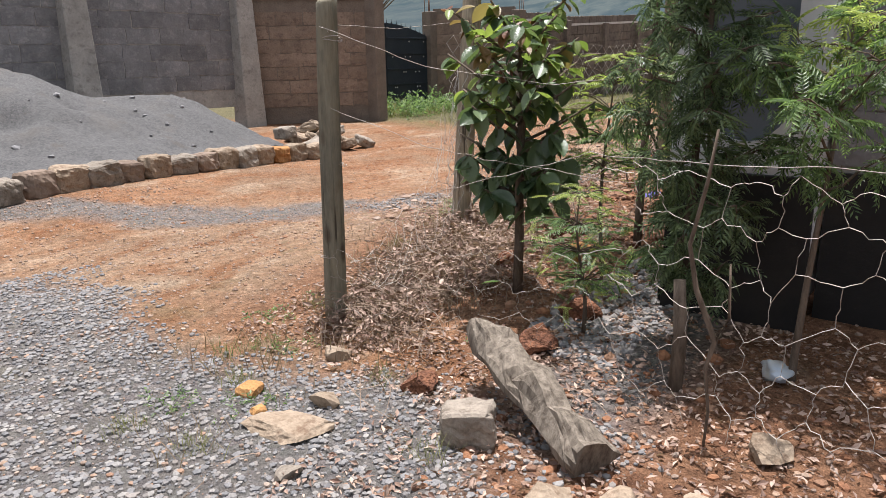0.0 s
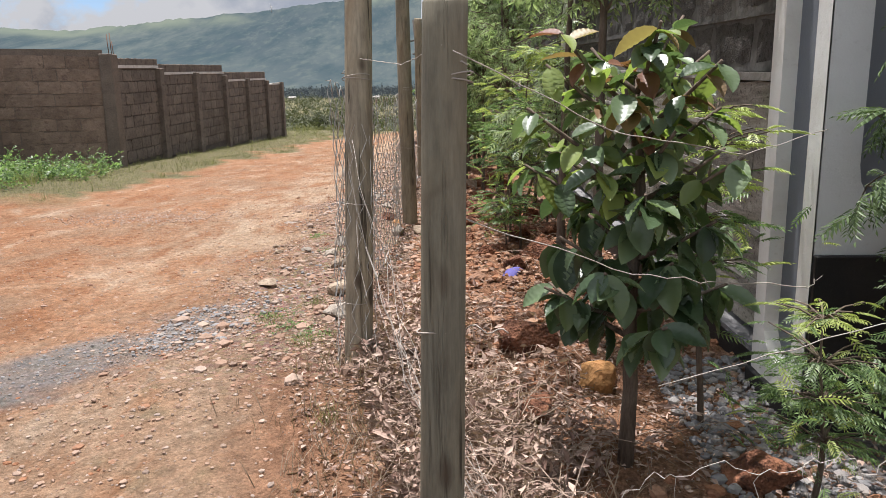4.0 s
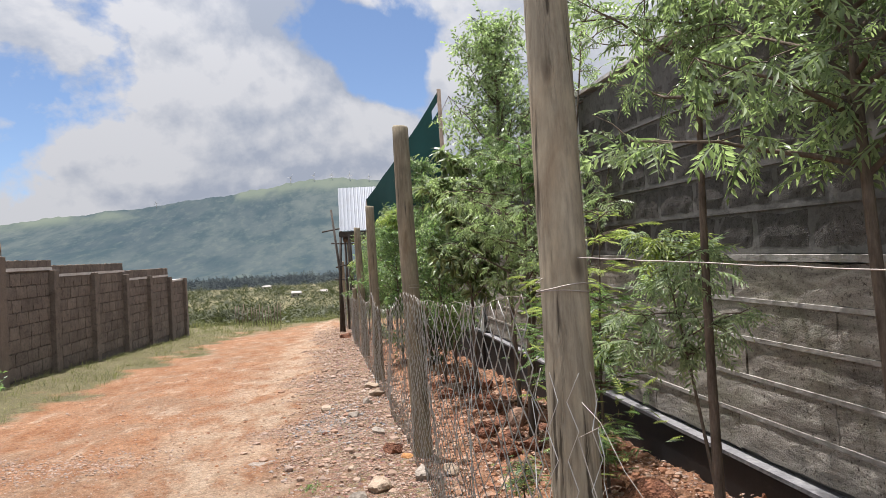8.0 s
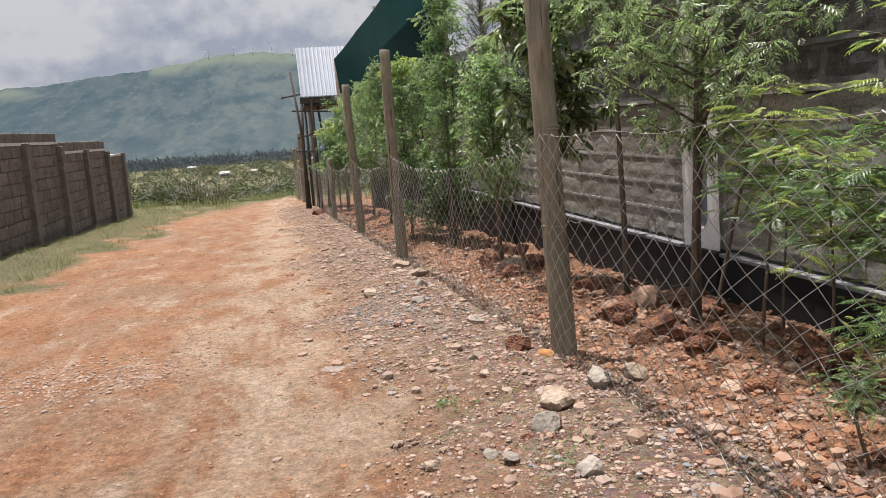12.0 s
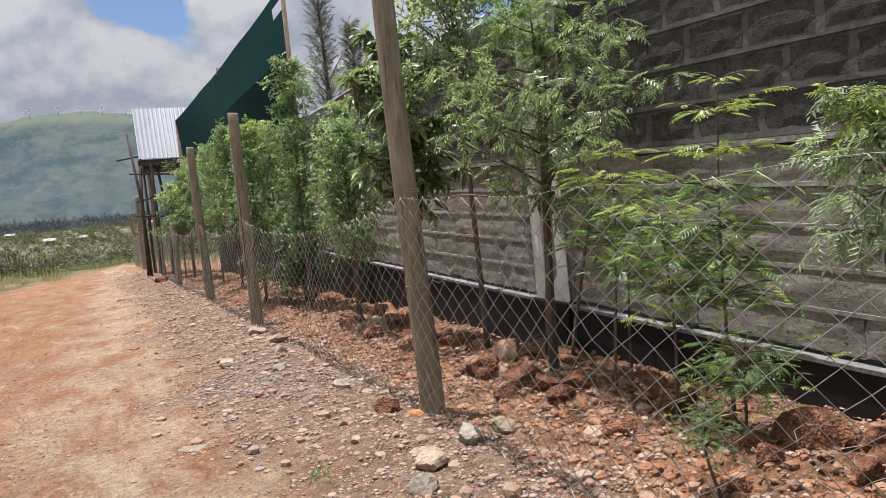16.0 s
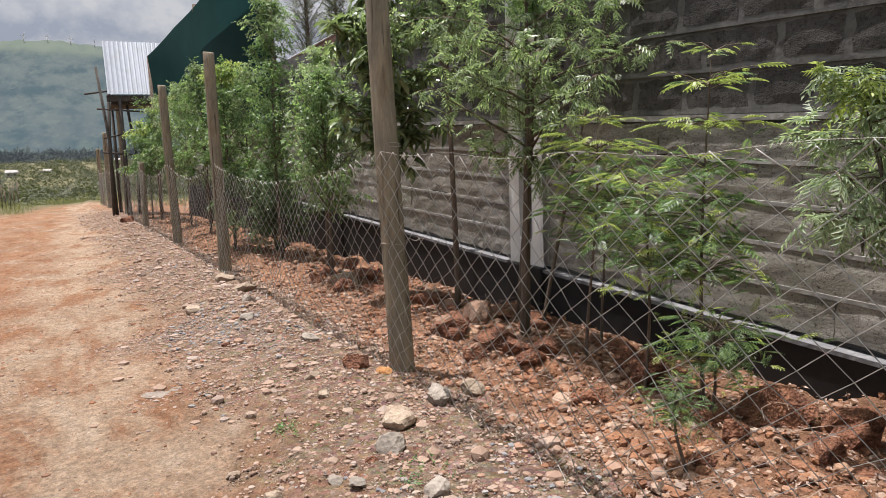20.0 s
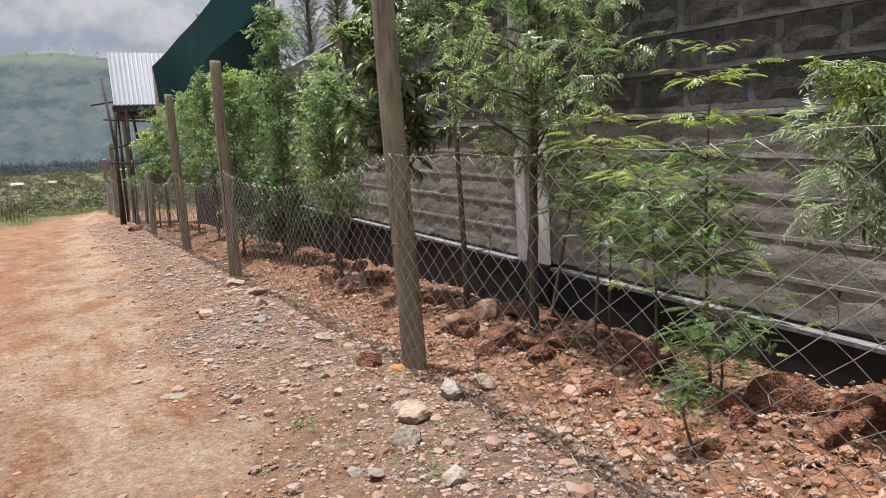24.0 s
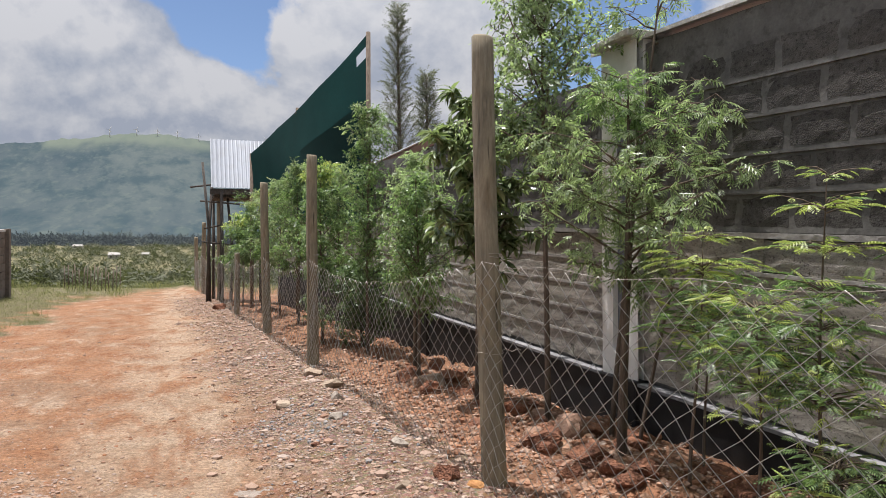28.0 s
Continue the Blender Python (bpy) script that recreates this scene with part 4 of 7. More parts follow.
def corner_pier():
    """The big pier at the wall's corner: niches on two faces, black base."""
    x0, y0 = 1.40, 2.28
    ob = thing("corner_pier", "white and grey corner pier with arched niches", "pillar", (x0, y0, 0.1))
    turn = Matrix.Rotation(-math.pi / 2, 4, "Z")
    f, b = niche_panel("side", 0.46, 3.2, 0.06, True, True, M["white"], M["niche_slate"], 0.10)
    part("side_face", f, ob, m=Matrix.Translation((-0.004, 0.23, 0)) @ turn)
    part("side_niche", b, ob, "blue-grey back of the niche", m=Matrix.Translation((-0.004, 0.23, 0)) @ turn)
    f, b = niche_panel("front", 0.62, 2.62, 0.06, True, True, M["greypaint"], M["niche_slate"], 0.13)
    part("front_face", f, ob, m=Matrix.Translation((0.31, -0.004, 0.58)))
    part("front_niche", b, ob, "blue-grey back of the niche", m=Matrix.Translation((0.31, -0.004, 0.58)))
    part("core", box_mesh("core", 0.52, 0.34, 3.18, M["greypaint"]), ob, m=Matrix.Translation((0.34, 0.24, 1.6)))
    part("base", box_mesh("base", 0.62, 0.03, 1.0, M["black"], 0.004), ob, "black base", m=Matrix.Translation((0.31, -0.012, 0.08)))
    part("side_base", box_mesh("side_base", 0.03, 0.46, 0.5, M["black"], 0.004), ob, m=Matrix.Translation((-0.012, 0.235, -0.25)))


corner_pier()


def south_wall():
    """The end wall running away from the corner pier, black below and stone above."""
    wall = thing("wall_end", "grey stone end wall with a tall black base", "wall", kind="structure")
    a, b = (6.0, 2.5), (2.025, 2.5)
    part("wall_core", slab("wall_core", b, a, -0.4, -0.4, 2.9, 2.9, 0.2, M["concrete"]), wall)
    part("base", slab("base", (2.025, 2.465), (6.0, 2.465), -0.4, -0.4, 0.68, 0.68, 0.03, M["black"]), wall, "black painted base")
    lay_courses(wall, (2.025, 2.5), (6.0, 2.5), lambda s: 0.7, 8, 0.245, 0.50, SLATE, 0.003, 77)


south_wall()
part_back = thing("wall_back", "plain grey house walls behind", "wall", kind="structure")
part("wall_core", slab("wall_core", (6.0, 2.6), (6.0, 24.0), -0.4, -0.4, 2.8, 2.8, 0.2, M["mortar"]), part_back)


def corrugated(name, w, l, mat, pitch=0.076, amp=0.009):
    """A corrugated sheet, ribs along y."""
    n = max(2, int(w / pitch * 4))
    vs, fs = [], []
    for k in range(n + 1):
        x = w * k / n
        z = amp * math.sin(2 * math.pi * x / pitch)
        vs += [(x, 0, z), (x, l, z), (x, 0, z - 0.002), (x, l, z - 0.002)]
    for k in range(n):
        o = 4 * k
        fs += [(o, o + 4, o + 5, o + 1), (o + 2, o + 3, o + 7, o + 6), (o, o + 2, o + 6, o + 4), (o + 1, o + 5, o + 7, o + 3)]
    return mesh_of(name, vs, fs, mat)


def roofs():
    ob = thing("house_roof", "pale grey low-pitched house roof over the stone wall", "roof", kind="structure")
    z7 = plinth_z(7.9) + 2.66
    z3 = plinth_z(2.6) + 2.66
    a, b = Vector((wall_x(8.45) - 0.02, 8.45, z7 + 0.02)), Vector((wall_x(2.4) - 0.02, 2.4, z3 + 0.02))
    up = Vector((2.6, 0.0, 0.75))
    t = Vector((0, 0, 0.03))
    vs = [a, b, b + up, a + up, a + t, b + t, b + up + t, a + up + t]
    part("sheet", mesh_of("sheet", vs, [(0, 3, 2, 1), (4, 5, 6, 7), (0, 1, 5, 4), (1, 2, 6, 5), (2, 3, 7, 6), (3, 0, 4, 7)], M["coping"]), ob)
    # the second house, further along
    ob = thing("house_roof_far", "pale sheet roof with dark eave behind the trees", "roof", kind="structure")
    m = Matrix.Translation((1.75, 13.0, 3.28)) @ Matrix.Rotation(-math.atan2(0.5, 1.1), 4, "Y")
    part("sheet", corrugated("sheet", 2.4, 6.0, M["roof"], 0.2, 0.012), ob, m=m)
    part("fascia", box_mesh("fascia", 0.03, 6.0, 0.14, M["rust"], 0.004), ob, m=Matrix.Translation((1.77, 16.0, 3.19)))


roofs()


# ---- fence posts ----
def fence_post(at, height, radius, lean=(0, 0), seed=0, label="weathered round timber fence post", wraps=(), top_cut=0.0, notch=False):
    rnd = random.Random(seed)
    z0 = ground_z(*at)
    ob = thing("fence_post", label, "fence post", (*at, z0), "posts of the roadside fence")
    n, rings = 20, 26
    vs, fs = [], []
    ph = rnd.uniform(0, 9)
    for j in range(rings + 1):
        f = j / rings
        z = -0.15 + (height + 0.15) * f
        r = radius * (1.06 - 0.14 * f)
        bx = lean[0] * f * height + 0.012 * math.sin(3.1 * f + ph)
        by = lean[1] * f * height + 0.010 * math.sin(2.3 * f + ph * 2)
        for k in range(n):
            w = 2 * math.pi * k / n
            rr = r * (1 + 0.05 * noise.noise(Vector((math.cos(w) * 1.2, math.sin(w) * 1.2, z * 1.1 + ph))) + 0.02 * noise.noise(Vector((math.cos(w) * 5, math.sin(w) * 5, z * 2 + ph))))
            vs.append((bx + rr * math.cos(w), by + rr * math.sin(w), z + (top_cut * math.cos(w - ph) if j == rings else 0)))
    for j in range(rings):
        for k in range(n):
            i = (k + 1) % n
            fs.append((j * n + k, j * n + i, (j + 1) * n + i, (j + 1) * n + k))
    base = rings * n
    top = [vs[base + k] for k in range(n)]
    cx, cy = sum(p[0] for p in top) / n, sum(p[1] for p in top) / n
    o = len(vs)
    for k in range(n):
        vs.append((cx + (top[k][0] - cx) * 0.86, cy + (top[k][1] - cy) * 0.86, top[k][2] + 0.012))
    fs += [(base + k, base + (k + 1) % n, o + (k + 1) % n, o + k) for k in range(n)]
    fs.append(tuple(range(o, o + n)))
    me = mesh_of("pole", vs, fs, M["post_old" if seed == 0 else "post_pale" if seed == 1 else "post"], True)
    part("pole", me, ob)
    for z, turns in wraps:
        pts = []
        f = (z + 0.15) / (height + 0.15)
        r = radius * (1.06 - 0.14 * f) + 0.004
        for k in range(int(turns * 14) + 1):
            w = 2 * math.pi * k / 14
            pts.append((lean[0] * z + r * math.cos(w) * 1.02, lean[1] * z + r * math.sin(w) * 1.02, z + 0.012 * k / 14 + 0.006 * math.sin(w * 1.7 + seed)))
        for k in range(8):  # loose twisted end
            w = 2 * math.pi * k / 5
            pts.append((pts[-1][0] + 0.012, pts[-1][1] - 0.006, pts[-1][2] + 0.01 * math.cos(w)))
        part("wire_wrap", tube_mesh("wire_wrap", pts, 0.0017, M["wire_old"], 4), ob, "galvanised tie wire")
    return ob


POSTS = [((0.10, 1.335), 1.475, 0.052, (0.046, 0.018), "short grey round timber fence post"), ((-0.346, 2.944), 2.75, 0.062, (0.038, 0.079), "tall leaning timber fence post with curling wire mesh"),
         ((-0.406, 6.823), 2.58, 0.069, (-0.003, 0.031), "tall cracked timber fence post among stones"), ((-0.606, 11.68), 2.50, 0.067, (0.004, 0.0), ""), ((-0.764, 15.09), 2.45, 0.067, (-0.012, 0.017), ""),
         ((-0.95, 19.2), 1.3, 0.06, (0, 0), ""), ((-1.06, 24.2), 2.95, 0.08, (0, 0), ""), ((-1.4, 27.5), 2.3, 0.07, (0.01, 0), ""), ((-1.55, 31.0), 1.9, 0.07, (0, 0), "")]
for i, (at, h, r, lean, label) in enumerate(POSTS):
    fence_post(at, h, r, lean, i, label or "weathered round timber fence post", ((1.30, 2.5),) + (((0.75, 1.0),) if i < 3 else ()) + (((0.3, 1.2),) if i in (0, 1) else ()), 0.008)


# ---- chain-link mesh ----
def fence_line(s_points, s):
    for (s0, p0), (s1, p1) in zip(s_points, s_points[1:]):
        if s <= s1:
            f = (s - s0) / (s1 - s0)
            return Vector(p0).lerp(Vector(p1), f), f
    return Vector(s_points[-1][1]), 1.0


def chain_link(name, label, pts, z_lo, z_hi, cell, radius, seed=0, sag=0.20):
    """Woven zigzag wires between posts; the cells hang in diamonds."""
    rnd = random.Random(seed)
    sp, s = [], 0.0
    for i, p in enumerate(pts):
        if i:
            s += (Vector(p) - Vector(pts[i - 1])).length
        sp.append((s, p))
    total = s
    vs, fs = [], []
    rows = max(4, round((z_hi - z_lo) / 0.06))

    def dip(s):
        return 0.05 if s < sp[1][0] else sag

    def node(i, j):
        s = cell * 0.5 * i
        p, f = fence_line(sp, min(max(s, 0), total))
        hi = z_hi - dip(s) * 4 * f * (1 - f)
        lo = ground_z(p.x, p.y) + z_lo
        z = lo + (hi - lo) * j / rows
        bulge = 0.05 * fbm(s, z, 0.8, seed + 3) + 0.012 * fbm(s, z, 4.0, seed + 5)
        return Vector((p.x - 0.065 + bulge, p.y + 0.02 * fbm(s, z, 1.5, seed + 8), z + 0.015 * fbm(s, z, 2.0, seed + 1)))

    cols = int(total / (cell * 0.5))
    for i in range(0, cols):
        path = [node(i + (j + i) % 2, j) for j in range(rows + 1)]
        v, f = tube(path, radius, 3, False)
        o = len(vs)
        vs += v
        fs += [tuple(q + o for q in face) for face in f]
    mesh = fast_mesh("wire_weave", [tuple(v) for v in vs], fs, M["wire"], True)
    ob = thing(name, label, "fence")
    part("wire_weave", mesh, ob)
    path = []
    for k in range(int(total / 0.15) + 1):
        p, f = fence_line(sp, k * 0.15)
        path.append((p.x - 0.07, p.y, z_hi - dip(k * 0.15) * 4 * f * (1 - f) + 0.012 * math.sin(k)))
    part("line_wire", tube_mesh("line_wire", path, 0.0008, M["wire_old"], 4), ob, "galvanised line wire")
    return ob


chain_link("chain_link_fence", "galvanised chain-link mesh sagging between timber posts", [p[0] for p in POSTS[1:]], -0.02, 1.33, 0.145, 0.0022, 1)


def wire(name, label, pts, radius=0.0024, wobble=0.01, seed=0, twist=False):
    rnd = random.Random(seed)
    path = []
    for (a, b) in zip(pts, pts[1:]):
        a, b = Vector(a), Vector(b)
        n = max(3, int((b - a).length / 0.06))
        for k in range(n):
            f = k / n
            path.append(a.lerp(b, f) + Vector((rnd.uniform(-1, 1), rnd.uniform(-1, 1), rnd.uniform(-1, 1))) * wobble)
    path.append(Vector(pts[-1]))
    ob = tagged(new(name, tube_mesh(name, path, radius, M["wire_old"], 4)), label, "wire")
    return ob


wire("fence_wire", "plain wire strung from post to post", [(0.15, 1.30, 1.34), (0.0, 2.0, 1.34), (-0.27, 2.98, 1.42)], 0.0012, 0.0015, 1)
wire("fence_wire", "plain wire strung from the post to the house pier", [(0.17, 1.28, 1.33), (0.55, 1.55, 1.15), (1.0, 1.9, 1.06), (1.44, 2.30, 1.12)], 0.0014, 0.003, 2)
wire("fence_wire", "bent wire running low behind the bush", [(0.2, 1.3, 0.98), (0.6, 1.5, 0.80), (1.2, 1.9, 0.66), (1.45, 2.3, 0.6)], 0.0013, 0.008, 3)


def loose_mesh():
    """The torn end of the mesh, slumped from the leaning post towards the short one."""
    ob = thing("loose_mesh", "slumped torn end of wire mesh between two posts", "wire netting", (-0.3, 2.9, 0))
    a, b = Vector((0.02, 0.0, 0)), Vector((0.48, -1.5, 0))
    cols, rows = 22, 9
    rnd = random.Random(4)

    def node(i, j):
        f, g = i / cols, j / rows
        top = 1.05 - 1.35 * f if f < 0.45 else 0.44 - 0.30 * math.sin((f - 0.45) * 3.0) + 0.10 * f
        low = 0.05 + 0.05 * f
        p = a.lerp(b, f)
        w = 0.22 * f * (1 - g) + 0.08 * fbm(f * 3, g * 2, 1.0, 31)
        return Vector((p.x + w, p.y + 0.06 * fbm(f * 4, g * 3, 1.0, 33), low + (top - low) * g + 0.07 * fbm(f * 5, g * 4, 1.0, 35)))

    pieces = [tube([node(i + (j + i) % 2, j) for j in range(rows + 1)], 0.0013, 3, False) for i in range(cols) if rnd.random() > 0.15]
    v, f = joined(pieces)
    part("wire_weave", mesh_of("wire_weave", v, f, M["wire_old"]), ob)
    for k in range(1):
        pts = [node(q, rows) + Vector((0.01 * k, 0, 0.012 * math.sin(q * 2.1 + k))) for q in range(cols + 1)]
        part("edge_wire", tube_mesh("edge_wire", pts, 0.0010, M["wire_old"], 4), ob)
    # the rest of the roll, wrapped about the leaning post
    turns = []
    for i in range(9):
        path = []
        for j in range(17):
            z = 0.02 + 1.12 * j / 16
            w = 2 * math.pi * (i + 0.5 * ((i + j) % 2) + 0.5) / 9 + 0.5 * z
            r = 0.078 + 0.014 * math.sin(3 * w + 5 * z) + 0.012 * (1.1 - z)
            path.append((-0.046 + 0.038 * z + r * math.cos(w), 0.044 + 0.079 * z + r * math.sin(w), z))
        turns.append(tube(path, 0.0014, 3, False))
    v, f = joined(turns)
    part("wrapped_mesh", mesh_of("wrapped_mesh", v, f, M["wire"]), ob, "mesh wound round the post")


loose_mesh()


def hex_net(name, label, a, b, z_top, z_low, cell, seed, radius=0.0013):
    """Torn hexagonal wire netting."""
    rnd = random.Random(seed)
    a, b = Vector((*a, 0)), Vector((*b, 0))
    run = (b - a).length
    u = (b - a).normalized()
    nrm = Vector((-u.y, u.x, 0))
    pieces = []

    def at(s, z):
        f = s / run
        top = z_top[0] + (z_top[1] - z_top[0]) * f
        w = 0.09 * fbm(s, z, 1.3, seed) + 0.05 * fbm(s, z, 4.0, seed + 1)
        return a + u * (s + 0.07 * fbm(s, z, 3.0, seed + 4) + 0.03 * fbm(s, z, 9.0, seed + 6)) + nrm * w + Vector((0, 0, top - z + 0.08 * fbm(s, z, 2.4, seed + 2) + 0.025 * fbm(s, z, 9.0, seed + 7)))

    h = cell * 0.9
    rows, cols = int((z_top[0] - z_low) / h) + 1, int(run / cell)
    for r in range(rows):
        for c in range(cols):
            x = (c + 0.5 * (r % 2)) * cell
            z = r * h
            if rnd.random() < 0.05:
                continue
            p = [at(x - cell * 0.5, z + h * 0.35), at(x, z), at(x + cell * 0.5, z + h * 0.35), at(x + cell * 0.5, z + h)]
            for q in ((p[0], p[1]), (p[1], p[2]), (p[2], p[3])):
                wander = [q[0].lerp(q[1], g / 4) + Vector((rnd.gauss(0, 1), rnd.gauss(0, 1), rnd.gauss(0, 1))) * (0.005 if 0 < g < 4 else 0.0) for g in range(5)]
                pieces.append(tube(wander, radius, 3, False))
    v, f = joined(pieces)
    return tagged(new(name, mesh_of(name, v, f, M["wire_old"])), label, "wire netting")


hex_net("wire_netting", "torn hexagonal wire netting on a thin stake", (1.55, 1.30), (3.3, 1.0), (0.84, 0.90), 0.0, 0.165, 6)
hex_net("wire_netting", "crumpled wire netting round the dry brush", (0.15, 1.25), (1.55, 1.32), (0.32, 0.50), 0.05, 0.15, 8, 0.0008)
wire("fence_wire", "top strand of the torn netting", [(0.62, 1.3, 0.60), (1.5, 1.28, 0.86), (1.9, 1.22, 0.86), (3.3, 1.0, 0.93)], 0.0012, 0.006, 9)
for at, h, r in (((1.76, 1.50), 0.42, 0.028), ((3.3, 1.0), 1.1, 0.03)):
    z = ground_z(*at)
    ob = thing("stake", "thin dark wooden stake holding wire netting", "stake", (*at, z))
    part("rod", tube_mesh("rod", [(0, 0, -0.1), (0.01, 0, h * 0.5), (-0.01, 0.01, h)], [r, r * 0.95, r * 0.8], M["bark"], 8), ob)
ob = thing("bent_twig", "thin bent twig threaded through the wire netting", "twig", (1.95, 1.20, ground_z(1.95, 1.20)))
part("stem", tube_mesh("stem", [(0.02, 0.0, -0.06), (0.03, 0.0, 0.12), (0.01, 0.0, 0.27), (0.03, 0.01, 0.36), (-0.04, 0.01, 0.52), (-0.07, 0.01, 0.66), (-0.03, 0.01, 0.86), (-0.01, 0.01, 1.02)], [0.005, 0.005, 0.006, 0.010, 0.009, 0.007, 0.006, 0.004], M["bark"], 7), ob)
part("fork", tube_mesh("fork", [(0.03, 0.01, 0.36), (0.07, 0.0, 0.45), (0.06, 0.0, 0.62)], [0.006, 0.005, 0.003], M["bark"], 6), ob)


# ---- rocks and stones ----
def rock_shape(seed, flat=0.75, sub=2):
    bm = bmesh.new()
    bmesh.ops.create_icosphere(bm, subdivisions=sub, radius=1.0)
    rnd = random.Random(seed)
    off = Vector((rnd.uniform(0, 50), rnd.uniform(0, 50), rnd.uniform(0, 50)))
    cuts = [Vector((rnd.gauss(0, 1), rnd.gauss(0, 1), rnd.gauss(0, 1))).normalized() for _ in range(12)]
    depth = [rnd.uniform(0.42, 0.8) for _ in cuts]
    for v in bm.verts:
        for c, d in zip(cuts, depth):
            k = v.co.dot(c)
            if k > d:
                v.co -= c * (k - d)
        v.co *= 1 + 0.10 * noise.noise(v.co * 1.8 + off) + 0.09 * noise.noise(v.co * 4 + off) + 0.05 * noise.noise(v.co * 10 + off)
        v.co.z *= flat
    vs = [v.co.copy() for v in bm.verts]
    fs = [tuple(v.index for v in f.verts) for f in bm.faces]
    bm.free()
    return vs, fs


def rock(at, size, mat, label, seed, flat=0.75, sink=0.3, turn=None, name="rock", squash=(1, 1, 1)):
    vs, fs = rock_shape(seed, flat, 3 if size > 0.09 else 2)
    z = ground_z(*at)
    me = mesh_of(name, [Vector((v.x * squash[0], v.y * squash[1], v.z * squash[2])) * size for v in vs], fs, M[mat])
    ob = tagged(new(name, me), label, "rock")
    ob.matrix_basis = Matrix.Translation((*at, z + size * flat * squash[2] * (1 - 2 * sink) * 0.8)) @ Matrix.Rotation(turn if turn is not None else seed * 1.7, 4, "Z")
    return ob


laid = []


def stone(x, y, size, mat, label):
    laid.append(rock((x, y), size, mat, label, 20 + len(laid), 0.72 if size > 0.06 else 0.6))


stone(-0.62, 6.98, 0.115, "rock_red", "red lava rock beside the fence post")
stone(-0.52, 6.78, 0.06, "rock_orange", "small orange rock at the post's foot")
stone(-0.72, 7.62, 0.07, "rock_grey", "grey cut stone on the gravel bank")
stone(-0.92, 6.91, 0.06, "rock_tan", "brown-grey stone on the gravel bank")
stone(-0.94, 6.59, 0.055, "rock_tan", "tan stone on the gravel bank")
stone(-1.41, 5.69, 0.05, "rock_tan", "small brown stone at the road's edge")
stone(-1.19, 5.63, 0.045, "rock_grey", "small grey stone at the bank's foot")
stone(-0.46, 6.23, 0.095, "rock_grey", "pale rounded rock near the post")
stone(-0.78, 6.02, 0.10, "rock_tan", "pale slanting rock on the bank")
stone(-0.89, 5.76, 0.085, "rock_grey", "grey rounded rock on the bank")
stone(-1.52, 5.98, 0.04, "rock_tan", "small brown stone at the road's edge")
stone(-0.93, 8.61, 0.07, "rock_grey", "grey stone on the bank")
stone(-1.24, 9.38, 0.09, "rock_tan", "tan stone on the bank")
stone(-1.2, 8.03, 0.055, "rock_red", "brown stone on the bank")
stone(-1.13, 5.53, 0.04, "rock_grey", "small grey stone at the bank's foot")
stone(-1.01, 5.69, 0.035, "rock_red", "small red stone at the bank's foot")
stone(-0.28, 6.2, 0.08, "rock_tan", "tan rock near the post")
stone(0.68, 5.14, 0.20, "rock_red", "large red lava rock by the plinth")
stone(0.92, 4.93, 0.17, "rock_red", "red lava rock by the plinth")
stone(0.72, 6.1, 0.13, "rock_red", "red lava rock under the saplings")
stone(0.35, 7.0, 0.16, "rock_red", "red lava rock at the sapling's foot")
stone(0.62, 7.0, 0.13, "rock_red", "red lava rock at the sapling's foot")
stone(0.15, 7.4, 0.14, "rock_red", "red lava rock under the saplings")
stone(0.5, 3.05, 0.17, "rock_red", "red lava rock under the bush")
stone(0.75, 2.7, 0.12, "rock_orange", "orange-brown rock under the bush")
stone(0.98, 4.62, 0.15, "rock_red", "red lava rock beside a sapling")
stone(0.95, 4.2, 0.12, "rock_red", "red lava rock by the wall")
stone(0.45, 2.35, 0.11, "rock_red", "dark red rock under the bush")
stone(1.15, 1.95, 0.14, "rock_red", "red lava rock near the netting")
stone(1.15, 1.55, 0.12, "rock_red", "red lava rock near the netting")
stone(0.43, 0.58, 0.065, "rock_orange", "orange-brown stone on the gravel")
stone(0.57, 0.50, 0.045, "rock_orange", "small brown stone on the gravel")
stone(0.74, 0.68, 0.075, "rock_tan", "pale flat stone on the gravel")
stone(0.95, 1.0, 0.10, "rock_red", "reddish rock beside the block")
stone(0.45, 1.02, 0.08, "rock_tan", "tan stone half buried near the post")
stone(1.0, 0.28, 0.06, "rock_grey", "grey oval stone in the gravel")
stone(-1.16, 4.42, 0.075, "rock_tan", "brown stone at the road's edge")
stone(-0.62, 4.2, 0.10, "rock_tan", "pale stone at the road's edge")
stone(-0.55, 3.7, 0.10, "rock_grey", "pale stone at the fence line")
stone(-0.9, 5.3, 0.07, "rock_grey", "grey stone on the bank")
stone(-0.75, 4.9, 0.08, "rock_tan", "tan stone on the bank")
stone(-0.7, 10.0, 0.13, "rock_tan", "pale rock at the fence line")
stone(-0.8, 9.3, 0.09, "rock_grey", "grey rock at the fence line")
stone(-0.75, 10.9, 0.12, "rock_tan", "tan rock beside the second post")
stone(0.2, 9.6, 0.17, "rock_tan", "large pale rock under the trees")
stone(0.5, 10.4, 0.15, "rock_red", "red rock under the trees")
stone(-1.25, 20.5, 0.2, "rock_red", "red earth clump at the fence line")
stone(2.15, 1.25, 0.09, "rock_tan", "grey stone below the netting")
stone(2.55, 1.5, 0.12, "rock_tan", "tan stone below the netting")
stone(1.75, 0.62, 0.11, "rock_tan", "tan stone half buried in the gravel")
stone(1.89, 0.75, 0.07, "rock_tan", "tan rounded stone in the gravel")
stone(2.09, 0.86, 0.085, "rock_tan", "pale stone beside the fallen log")


